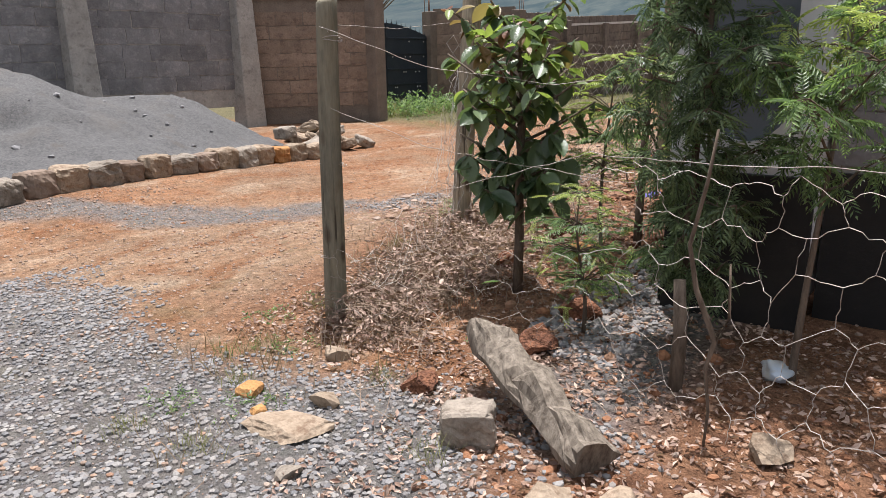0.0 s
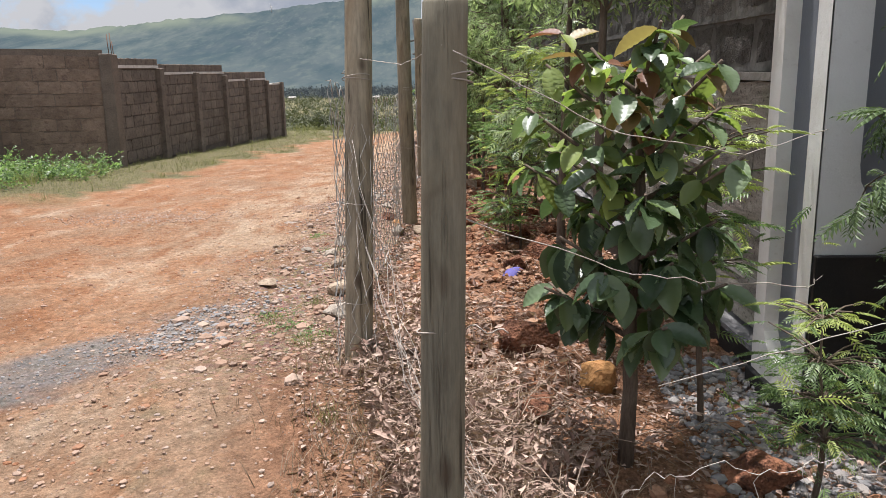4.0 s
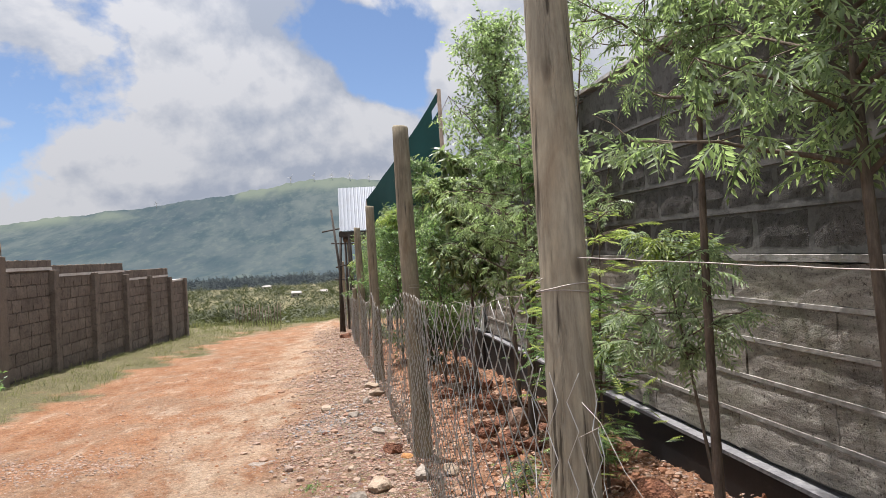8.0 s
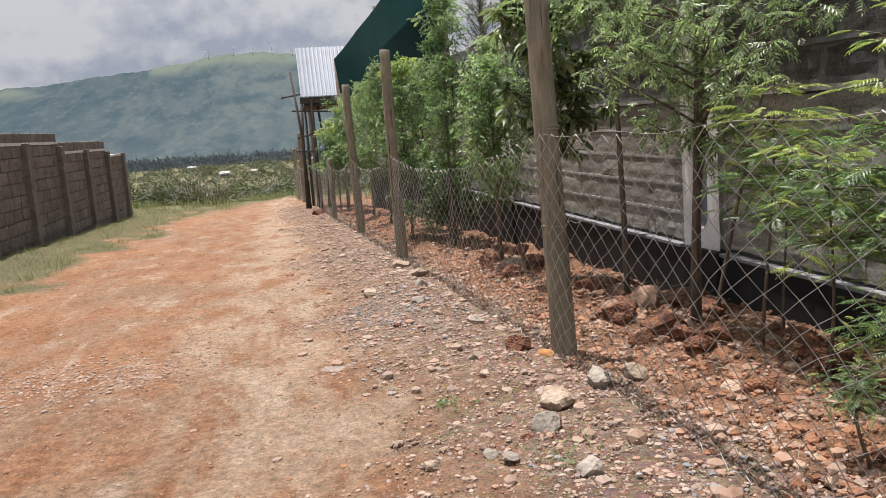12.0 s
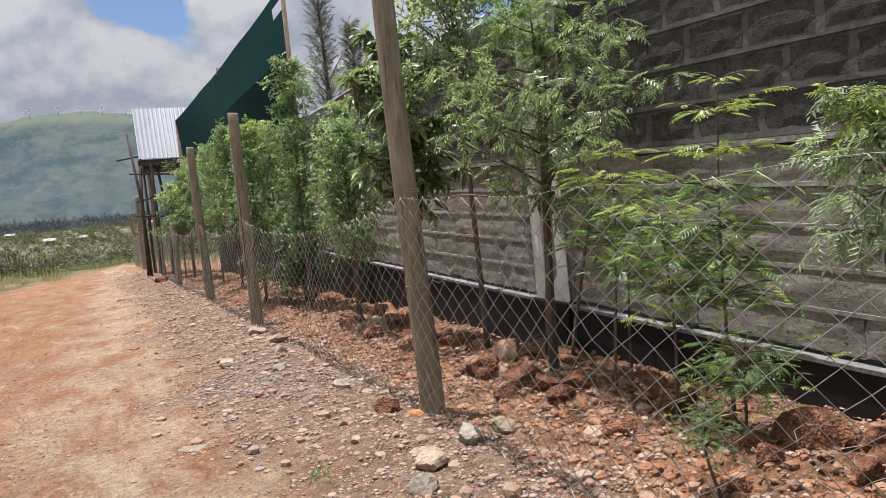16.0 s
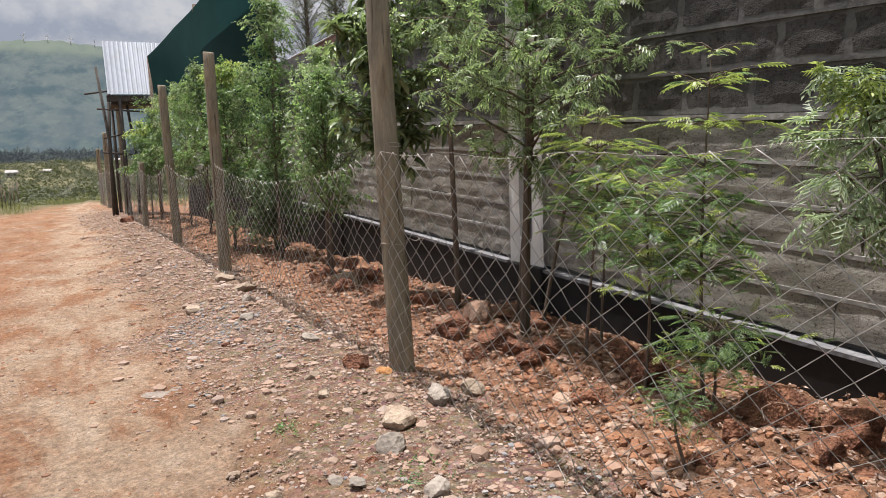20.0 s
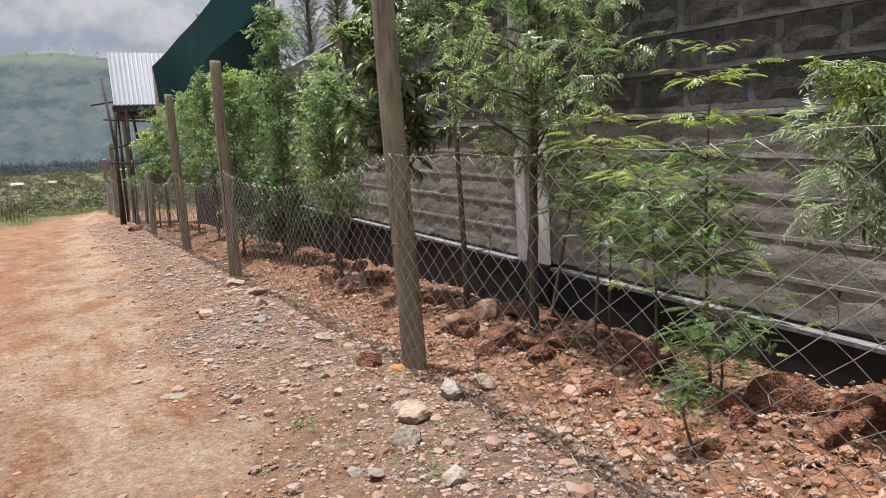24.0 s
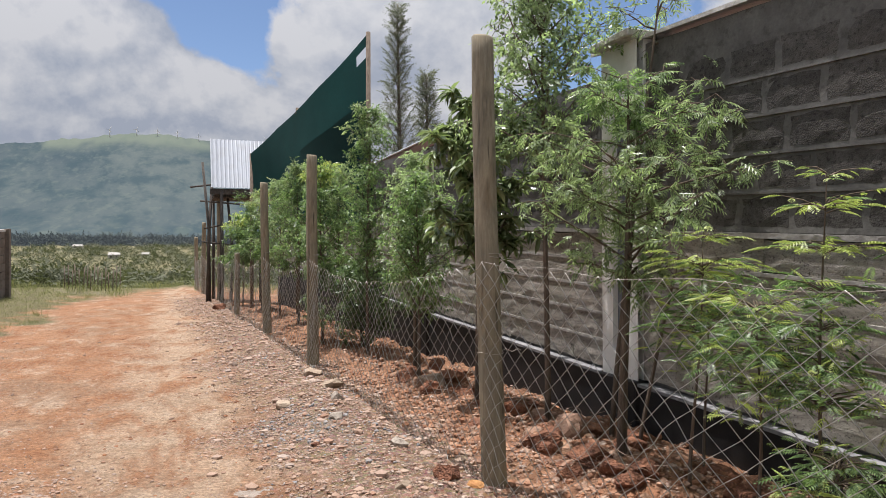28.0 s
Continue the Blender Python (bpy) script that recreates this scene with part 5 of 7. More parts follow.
def cement_splash(at, size, label, seed):
    """A thin lumpy crust of dried cement on the dirt."""
    rnd = random.Random(seed)
    rings, n = 7, 28
    edge = [size * (0.75 + 0.45 * noise.noise(Vector((math.cos(6.283 * k / n) * 1.7, math.sin(6.283 * k / n) * 1.7, seed)))) for k in range(n)]
    vs = [Vector((0, 0, 0.012))]
    for i in range(1, rings + 1):
        f = i / rings
        for k in range(n):
            w = 6.283 * k / n
            x, y = edge[k] * f * math.cos(w) * 1.35, edge[k] * f * math.sin(w)
            vs.append(Vector((x, y, ground_z(at[0] + x, at[1] + y) - ground_z(*at) + 0.006 * (1 - f ** 3) + rnd.uniform(-0.005, 0.004) - 0.004 * f)))
    fs = [(0, 1 + k, 1 + (k + 1) % n) for k in range(n)]
    for i in range(rings - 1):
        a = 1 + i * n
        fs += [(a + k, a + n + k, a + n + (k + 1) % n, a + (k + 1) % n) for k in range(n)]
    ob = tagged(new("cement_splash", mesh_of("cement_splash", vs, fs, M["cement_dust"], True)), label, "cement")
    ob.matrix_basis = Matrix.Translation((*at, ground_z(*at) + 0.004))


cement_splash((-1.69, 7.32), 0.11, "pale crust of dried cement on the dirt road", 3)

crnd = random.Random(61)
for k in range(64):
    y = crnd.uniform(4.6, 10.5)
    rock((fence_x(y) + crnd.uniform(0.45, 1.35), y), crnd.uniform(0.06, 0.165), "rock_red" if k % 8 else "clod", "rough clump of red-brown earth under the saplings", 200 + k, 0.7, 0.38, None, "earth_clump")


def broken_block(name, x, y, z, mat, seed, cells=7, chips=0.016):
    """A cut block with worn, chipped faces and rounded arrises."""
    bm = bmesh.new()
    bmesh.ops.create_cube(bm, size=2.0)
    bmesh.ops.subdivide_edges(bm, edges=bm.edges[:], cuts=cells, use_grid_fill=True)
    off = Vector((seed * 3.7, seed * 1.3, seed * 0.7))
    for v in bm.verts:
        c = v.co
        far_out = sum(abs(q) ** 6 for q in c) ** (1 / 6)
        c = c / far_out if far_out > 1.0 else c
        p = Vector((c.x * x / 2, c.y * y / 2, c.z * z / 2))
        n = c.normalized()
        v.co = p + n * (chips * noise.noise(p * 14 + off) + chips * 0.6 * noise.noise(p * 38 + off) - chips * 0.5 * max(0.0, noise.noise(p * 7 + off * 2)))
    me = bpy.data.meshes.new(name)
    bm.to_mesh(me)
    bm.free()
    me.materials.append(mat)
    return me


def flat_stone():
    at = (0.80, 0.50)
    rock(at, 0.20, "rock_tan", "flat reddish stone slab lying in the gravel", 91, 0.16, 0.25, 0.6, "stone_slab", (1.0, 0.75, 1.0))
    me = broken_block("concrete_block", 0.185, 0.13, 0.16, M["rock_grey"], 4)
    ob = tagged(new("concrete_block", me), "broken grey concrete block standing in gravel", "block")
    ob.matrix_basis = pose(1.33, 0.78, ground_z(1.33, 0.78) + 0.055, 4, -3, 33)
    vs, fs = [], []
    p = [Vector((1.10, 1.15, 0.13)), Vector((1.30, 1.05, 0.07)), Vector((1.50, 0.96, 0.02)), Vector((1.76, 0.85, -0.08))]
    v, f = tube([p[0].lerp(p[3], k / 14) + Vector((0, 0, 0.02 * math.sin(k * 0.22))) for k in range(15)], [(0.040, 0.060, 0.070, 0.074)[min(k, 3)] + 0.006 * math.sin(1.1 * k) for k in range(15)], 20)
    v = [q + Vector((0, 0, 0.05)) + 0.034 * Vector((noise.noise(q * 9), noise.noise(q * 9 + Vector((5, 0, 0))), noise.noise(q * 11))) + 0.014 * Vector((noise.noise(q * 27), noise.noise(q * 29), noise.noise(q * 31))) for q in v]
    ob = tagged(new("log", mesh_of("log", v, f, M["bark_dead"], False)), "weathered fallen timber post lying on the bank", "log")


flat_stone()


def kerb_row():
    a, b = Vector((-3.55, 0.6)), Vector((-4.25, 5.25))
    rnd = random.Random(5)
    n = 16
    for k in range(n):
        p = a.lerp(b, (k + 0.5) / n) + Vector((rnd.uniform(-0.04, 0.04), 0))
        kind = ("rock_tan", "rock_orange", "rock_tan", "rock_tan")[k % 4] if k > 11 else ("block_brown", "rock_tan", "rock_grey")[k % 3]
        me = broken_block("kerb_stone", rnd.uniform(0.20, 0.27), rnd.uniform(0.25, 0.33), rnd.uniform(0.20, 0.27), M[kind], 700 + k, 6, 0.020)
        ob = tagged(new("kerb_stone", me), "rough cut stone edging the gravel heap", "stone", "stones edging the heap")
        ob.matrix_basis = pose(p.x, p.y, ground_z(p.x, p.y) + 0.085, rnd.uniform(-6, 6), rnd.uniform(-6, 6), 9 + rnd.uniform(-14, 14))
    for k in range(16):
        x, y = -5.2 + rnd.uniform(-0.55, 0.6), 6.0 + rnd.uniform(-0.45, 0.5)
        me = broken_block("rubble_stone", rnd.uniform(0.2, 0.4), rnd.uniform(0.15, 0.25), rnd.uniform(0.12, 0.2), M[("rock_grey", "rock_tan")[k % 2]], 50 + k, 5, 0.018)
        ob = tagged(new("rubble_stone", me), "loose cut building stone in a rubble pile", "stone", "rubble pile")
        ob.matrix_basis = pose(x, y, ground_z(x, y) + 0.08 + (0.14 if k > 9 else 0), rnd.uniform(-25, 25), rnd.uniform(-25, 25), rnd.uniform(0, 180))


kerb_row()


def heap():
    """The heap of crushed grey gravel in front of the slate wall."""
    def h(x, y):
        a = 1.04 * math.exp(-(((x + 7.2) / 1.9) ** 2 + ((y - 2.6) / 1.55) ** 2))
        b = 0.62 * math.exp(-(((x + 6.5) / 1.2) ** 2 + ((y - 4.75) / 0.95) ** 2))
        c = 0.6 * math.exp(-(((x + 6.6) / 1.6) ** 2 + ((y + 0.4) / 1.6) ** 2))
        pits = sum(q * math.exp(-(((x - u) / r) ** 2 + ((y - v) / (1.3 * r)) ** 2)) for u, v, r, q in ((-5.79, 2.3, 0.17, 0.17), (-6.0, 3.1, 0.09, 0.09), (-6.0, 3.85, 0.07, 0.08)))
        return max(a, b, c, (a + b) * 0.93) - pits + 0.05 * fbm(x, y, 2.0, 8) + 0.022 * fbm(x, y, 7.0, 9) - 0.10

    xs = [-8.15 + 0.06 * i for i in range(72)]
    ys = [-3.0 + 0.06 * j for j in range(150)]
    vs = [(x, y, ground_z(x, y) + h(x, y)) for y in ys for x in xs]
    w = len(xs)
    fs = [(j * w + i, j * w + i + 1, (j + 1) * w + i + 1, (j + 1) * w + i) for j in range(len(ys) - 1) for i in range(w - 1)]
    m = Mat("crushed_gravel", 0.9, 0, 0.2)
    c = m.mix(m.cells(55, out="Color"), (0.065, 0.064, 0.066), (0.15, 0.147, 0.145))
    c = m.mix(m.ramp(m.noise(1.4, 5), (0.55, 0.0), (0.7, 0.6)), c, (0.13, 0.115, 0.10))
    c = m.mix(0.4, c, (0.075, 0.073, 0.072))
    c = m.mix(m.ramp(m.noise(3.2, 4, 0.6), (0.62, 0.0), (0.68, 0.6)), c, (0.09, 0.08, 0.072))
    m.bump(m.mix(0.5, m.cells(70), m.noise(60, 4, 0.8)), 1.0, 0.012)
    lumps = random.Random(17)
    for _ in range(26):
        u, v = lumps.uniform(-6.6, -4.9), lumps.uniform(0.6, 4.9)
        if h(u, v) > 0.03:
            vs2, fs2 = rock_shape(900 + _, 0.8, 1)
            r = lumps.uniform(0.02, 0.055)
            ob = tagged(new("gravel_lump", mesh_of("gravel_lump", [q * r for q in vs2], fs2, M["block_slate"])), "dark lump of stone on the gravel heap", "stone", "lumps on the heap")
            ob.location = (u, v, ground_z(u, v) + h(u, v))
    tagged(new("heap", fast_mesh("heap", vs, fs, m.color(c), True)), "large heap of crushed grey gravel by the wall", "gravel heap")


heap()


def scatter(name, label, mat, spots, shapes, kind="stuff", category="gravel"):
    """Many small stones as one sheet of stuff."""
    V, F = [], []
    o = 0
    for x, y, s, k, lift in spots:
        sv, sf = WORN[(k * 7 + int(s * 9e4)) % 16] if s > 0.0075 else shapes[k % len(shapes)]
        w = (x * 71.3 + y * 37.7) % 6.283
        c, q = math.cos(w), math.sin(w)
        z = ground_z(x, y) + lift * s
        p = np.empty_like(sv)
        p[:, 0] = (sv[:, 0] * c - sv[:, 1] * q) * s + x
        p[:, 1] = (sv[:, 0] * q + sv[:, 1] * c) * s + y
        p[:, 2] = sv[:, 2] * s + z
        V.append(p)
        F.append(sf + o)
        o += len(sv)
    me = fast_mesh(name, np.concatenate(V), np.concatenate(F), M[mat])
    return tagged(new(name, me), label, category, kind=kind)


def chip(seed):
    """A broken angular stone: a skewed, tapering block."""
    r = random.Random(seed)
    vs = [(sx * r.uniform(0.45, 1.15), sy * r.uniform(0.4, 1.0), (0.62 if sz > 0 else -0.6) * r.uniform(0.5, 1.05)) for sz in (-1, 1) for sy in (-1, 1) for sx in (-1, 1)]
    k = 0.75
    vs = [(x * (k if z > 0 else 1), y * (k if z > 0 else 1), z) for x, y, z in vs]
    fs = [(0, 2, 3), (0, 3, 1), (4, 5, 7), (4, 7, 6), (0, 1, 5), (0, 5, 4), (2, 6, 7), (2, 7, 3), (0, 4, 6), (0, 6, 2), (1, 3, 7), (1, 7, 5)]
    turn = Matrix.Rotation(r.uniform(-0.6, 0.6), 3, "X") @ Matrix.Rotation(r.uniform(-0.6, 0.6), 3, "Y")
    return np.array([tuple(turn @ Vector(v)) for v in vs], np.float32), np.array(fs, np.int32)


def pebble(seed):
    """A worn stone of twenty faces, lumpy and a little flattened."""
    r = random.Random(seed)
    bm = bmesh.new()
    bmesh.ops.create_icosphere(bm, subdivisions=1, radius=1.0)
    stretch = Vector((r.uniform(0.8, 1.25), r.uniform(0.7, 1.0), r.uniform(0.5, 0.85)))
    vs = [tuple(c * q * r.uniform(0.78, 1.15) for c, q in zip(v.co, stretch)) for v in bm.verts]
    fs = [tuple(v.index for v in f.verts) for f in bm.faces]
    bm.free()
    return np.array(vs, np.float32), np.array(fs, np.int32)


SMALL = [chip(300 + k) for k in range(12)]
WORN = [pebble(500 + k) for k in range(16)]


def strip(rnd, n, y0, y1, d0, d1, smin, smax, dens=None, skew=2.2):
    out = []
    while len(out) < n:
        y = rnd.uniform(y0, y1)
        x = fence_x(y) + rnd.uniform(d0, d1)
        if dens and rnd.random() > dens(x, y):
            continue
        out.append((x, y, smin * (smax / smin) ** (rnd.random() ** skew), rnd.randrange(12), 0.05))
    return out


rnd = random.Random(11)
gravel_grey = strip(rnd, 2500, 3.2, 14, -1.2, 0.15, 0.004, 0.022, lambda x, y: zones(x, y)[0])
gravel_grey += [(x, y, s * 0.9, k, 0.15) for x, y, s, k, l in ((rnd.uniform(-1.8, 2.2), rnd.uniform(-0.9, 1.15), 0.005 + 0.014 * rnd.random() ** 1.5, rnd.randrange(12), 0) for _ in range(19000)) if zones(x, y)[0] > rnd.uniform(0.01, 0.6)]
gravel_grey += [(rnd.uniform(1.0, 1.5), rnd.uniform(1.5, 3.0), 0.012 + 0.018 * rnd.random() ** 2, rnd.randrange(12), 0.2) for _ in range(1300)]
gravel_grey += [(x, y, 0.004 + 0.008 * rnd.random(), rnd.randrange(12), 0.15) for x, y in ((rnd.uniform(-4.5, 0.0), rnd.uniform(-0.5, 6.0)) for _ in range(9000)) if zones(x, y)[0] > 0.45]
scatter("gravel", "loose grey crushed stone", "pebble_grey", gravel_grey, SMALL)
gravel_warm = strip(rnd, 26000, 2.4, 13, -1.6, 0.4, 0.0035, 0.019, lambda x, y: zones(x, y)[5], 2.3)
gravel_warm += strip(rnd, 24000, 2.6, 10, -1.5, 0.4, 0.0018, 0.006, lambda x, y: zones(x, y)[5], 1.2)
gravel_warm += strip(rnd, 3500, 13, 28, -1.5, 0.3, 0.008, 0.035, lambda x, y: zones(x, y)[5], 2.0)
gravel_warm += strip(rnd, 950, 2.6, 24, -1.5, 0.3, 0.018, 0.052, lambda x, y: zones(x, y)[5], 1.6)
gravel_warm += strip(rnd, 2200, 2.6, 12, 0.0, 1.7, 0.006, 0.035, None, 2.2)
gravel_warm += strip(rnd, 16000, 1.0, 16, -3.8, -0.6, 0.0025, 0.010)
gravel_warm += strip(rnd, 340, 1.0, 22, -4.2, -0.8, 0.010, 0.028)
gravel_warm += [(rnd.gauss(-3.5, 0.55), rnd.gauss(7.8, 0.28), 0.004 + 0.016 * rnd.random() ** 2, rnd.randrange(12), 0.1) for _ in range(1300)]
gravel_warm += [(rnd.uniform(-3.5, 2.4), rnd.uniform(-0.6, 2.6), 0.003 + 0.012 * rnd.random() ** 3, rnd.randrange(12), 0.2) for _ in range(9000)]
mud = strip(rnd, 5200, 1.6, 18, -4.4, -0.9, 0.004, 0.026, lambda x, y: 0.25 + 0.75 * zones(x, y)[4] - 0.6 * zones(x, y)[0], 2.4)
scatter("mud_lumps", "dried lumps of orange mud on the road", "clod", [(x, y, s, k, -0.15) for x, y, s, k, l in mud], SMALL, category="soil")
scatter("pebbles", "loose pinkish pebbles on the soil", "pebble_warm", gravel_warm, SMALL)
clods = strip(rnd, 6500, 1.4, 22, -0.05, 1.9, 0.006, 0.045) + strip(rnd, 9000, 3.0, 11, 0.1, 1.6, 0.006, 0.04, None, 1.6) + [(x, y, s, k, -0.25) for x, y, s, k, l in strip(rnd, 330, 3.0, 14, 0.2, 1.6, 0.035, 0.09)]
clods += [(rnd.uniform(1.3, 3.2), rnd.uniform(-0.2, 1.6), 0.004 + 0.022 * rnd.random() ** 3, rnd.randrange(12), 0.0) for _ in range(2200)]
scatter("soil_clods", "broken red soil clods under the saplings", "clod", clods, SMALL, category="soil")


# ---- plants ----
def leaf_blade(kind):
    """A leaf as verts and triangles: base at 0, along +x, up +z, unit length."""
    if kind == "narrow":
        prof = [(0.0, 0.0, 0.0), (0.3, 0.085, 0.02), (0.65, 0.07, -0.01), (1.0, 0.0, -0.10)]
    elif kind == "oval":
        prof = [(0.0, 0.0, 0.0), (0.3, 0.15, 0.03), (0.68, 0.13, -0.02), (1.0, 0.0, -0.16)]
    elif kind == "blade":
        prof = [(0.0, 0.014, 0.0), (0.5, 0.014, 0.05), (1.0, 0.0, -0.06)]
    else:
        prof = [(0.0, 0.0, 0.0), (0.45, 0.2, 0.02), (1.0, 0.0, -0.03)]
    vs, fs = [], []
    for x, w, z in prof:
        if w == 0:
            vs.append((x, 0, z))
        else:
            vs += [(x, -w, z + 0.35 * w), (x, 0, z), (x, w, z + 0.35 * w)]
    rows = []
    i = 0
    for x, w, z in prof:
        rows.append([i] if w == 0 else [i, i + 1, i + 2])
        i += len(rows[-1])
    for a, b in zip(rows, rows[1:]):
        if len(a) == 1:
            fs += [(a[0], b[0], b[1]), (a[0], b[1], b[2])]
        elif len(b) == 1:
            fs += [(a[0], b[0], a[1]), (a[1], b[0], a[2])]
        else:
            fs += [(a[0], b[0], b[1]), (a[0], b[1], a[1]), (a[1], b[1], b[2]), (a[1], b[2], a[2])]
    return np.array(vs, np.float32), np.array(fs, np.int32)


def broad_leaf():
    """A big leaf, quilted between its side veins, with a wavy rim; base at 0, along +x, unit length."""
    n, cols = 15, (-1.0, -0.55, 0.0, 0.55, 1.0)
    vs, fs = [], []
    for i in range(n + 1):
        f = i / n
        w = 0.27 * math.sin(math.pi * f ** 0.82) ** 0.8 + 0.004
        for c in cols:
            ridge = 0.042 * (1 if i % 2 else -1) * (0.25 if abs(c) > 0.8 else 1.0 if c else 0.2) * math.sin(math.pi * f)
            vs.append((min(1.0, f + 0.07 * abs(c) * math.sin(math.pi * f)), c * w, 0.34 * w * abs(c) + ridge - 0.20 * f * f))
    k = len(cols)
    for i in range(n):
        for j in range(k - 1):
            a = i * k + j
            fs += [(a, a + k, a + k + 1), (a, a + k + 1, a + 1)]
    return np.array(vs, np.float32), np.array(fs, np.int32)


def pinnate(pairs, ln, w, droop, hang):
    """A stalk with pairs of folded pointed leaflets that hang from it, unit length."""
    V, F = [], []
    for k in range(pairs * 2 + 1):
        f = 0.12 + 0.88 * (k // 2) / pairs if k < pairs * 2 else 1.0
        side = (1 if k % 2 else -1) if k < pairs * 2 else 0
        p = Vector((f, 0, 0.12 * f - droop * f * f))
        d = Vector((0.55 + 0.25 * f, side * 0.85, hang * (0.7 + 0.3 * ((k * 7) % 5) / 4))).normalized() if side else Vector((1, 0, -0.5)).normalized()
        q = d.cross(Vector((0, 0, 1))).normalized()
        up = q.cross(d)
        size = ln * (0.75 + 0.5 * math.sin(math.pi * f)) * (0.85 + 0.3 * ((k * 5) % 7) / 6)
        o = len(V)
        V += [p, p + d * size * 0.42 + q * w + up * w * 0.5, p + d * size, p + d * size * 0.42 - q * w + up * w * 0.5]
        F += [(o, o + 1, o + 2), (o, o + 2, o + 3)]
    o = len(V)
    V += [Vector((0, -0.008, 0)), Vector((0, 0.008, 0)), Vector((0.55, 0, 0.066 - droop * 0.3)), Vector((1, 0, 0.12 - droop))]
    F += [(o, o + 1, o + 2), (o + 1, o + 3, o + 2)]
    return np.array([tuple(v) for v in V], np.float32), np.array(F, np.int32)


def frond(pairs, spread=0.42, droop=0.25, wdt=0.055):
    """A feather of leaflets along a stalk, unit length."""
    V, F, o = [], [], 0
    for k in range(pairs):
        f = 0.15 + 0.85 * k / pairs
        ln = spread * math.sin(math.pi * min(1.0, 0.25 + 0.75 * f)) * (1.0 if f < 0.9 else 0.8) + 0.06
        z = -droop * f * f
        for side in (-1, 1):
            a = side * radians(62 - 25 * f)
            c, s = math.cos(a), math.sin(a)
            pts = [(f, 0, z), (f + c * ln * 0.5 - s * wdt, s * ln * 0.5 + c * wdt * side * side, z + 0.03), (f + c * ln, s * ln, z - 0.05), (f + c * ln * 0.5 + s * wdt, s * ln * 0.5 - c * wdt, z + 0.03)]
            V += pts
            F += [(o, o + 1, o + 2), (o, o + 2, o + 3)]
            o += 4
    V += [(0, -0.012, 0), (0, 0.012, 0), (1.0, 0, -droop)]
    F.append((o, o + 1, o + 2))
    return np.array(V, np.float32), np.array(F, np.int32)


def spray(n, seed):
    """A short twig set about with small pointed leaflets, unit length."""
    r = random.Random(seed)
    V, F = [], []
    for k in range(n):
        f = (k + r.random()) / n
        p = Vector((f, 0, -0.1 * f * f))
        d = Vector((0.5 + 0.3 * r.random(), r.gauss(0, 0.8), r.gauss(-0.15, 0.5))).normalized()
        s = d.cross(Vector((r.gauss(0, 0.4), r.gauss(0, 0.4), 1))).normalized()
        ln = r.uniform(0.22, 0.4)
        o = len(V)
        V += [p, p + d * ln * 0.5 + s * ln * 0.22, p + d * ln, p + d * ln * 0.5 - s * ln * 0.22]
        F += [(o, o + 1, o + 2), (o, o + 2, o + 3)]
    return np.array([tuple(v) for v in V], np.float32), np.array(F, np.int32)


LEAF = {"spray": spray(9, 3), "clump": spray(6, 8), "needles": frond(4, 0.30, 0.1, 0.012), "broad": broad_leaf(), "pinnate": pinnate(5, 0.30, 0.046, 0.35, -0.7), "tier": pinnate(7, 0.235, 0.032, 0.40, -0.7), "narrow": leaf_blade("narrow"), "oval": leaf_blade("oval"), "small": leaf_blade("small"), "blade": leaf_blade("blade")}


def foliage(name, mat, spots, shape):
    """spots: rows of place, direction, size, roll; one mesh of many leaves."""
    base, faces = LEAF[shape]
    n, k = len(spots), len(base)
    P = np.array([s[0] for s in spots], np.float32)
    D = np.array([s[1] for s in spots], np.float32)
    D /= np.linalg.norm(D, axis=1, keepdims=True) + 1e-9
    S = np.array([s[2] for s in spots], np.float32)
    W = np.array([s[3] for s in spots], np.float32)
    up = np.tile(np.array([[0.03, 0.02, 1.0]], np.float32), (n, 1))
    side = np.cross(up, D)
    side /= np.linalg.norm(side, axis=1, keepdims=True) + 1e-9
    nrm = np.cross(D, side)
    c, s = np.cos(W)[:, None], np.sin(W)[:, None]
    side, nrm = side * c + nrm * s, nrm * c - side * s
    V = P[:, None, :] + S[:, None, None] * (base[None, :, 0:1] * D[:, None, :] + base[None, :, 1:2] * side[:, None, :] + base[None, :, 2:3] * nrm[:, None, :])
    F = faces[None, :, :] + (np.arange(n, dtype=np.int32) * k)[:, None, None]
    return fast_mesh(name, V.reshape(-1, 3), F.reshape(-1, 3), M[mat], shape == "broad")


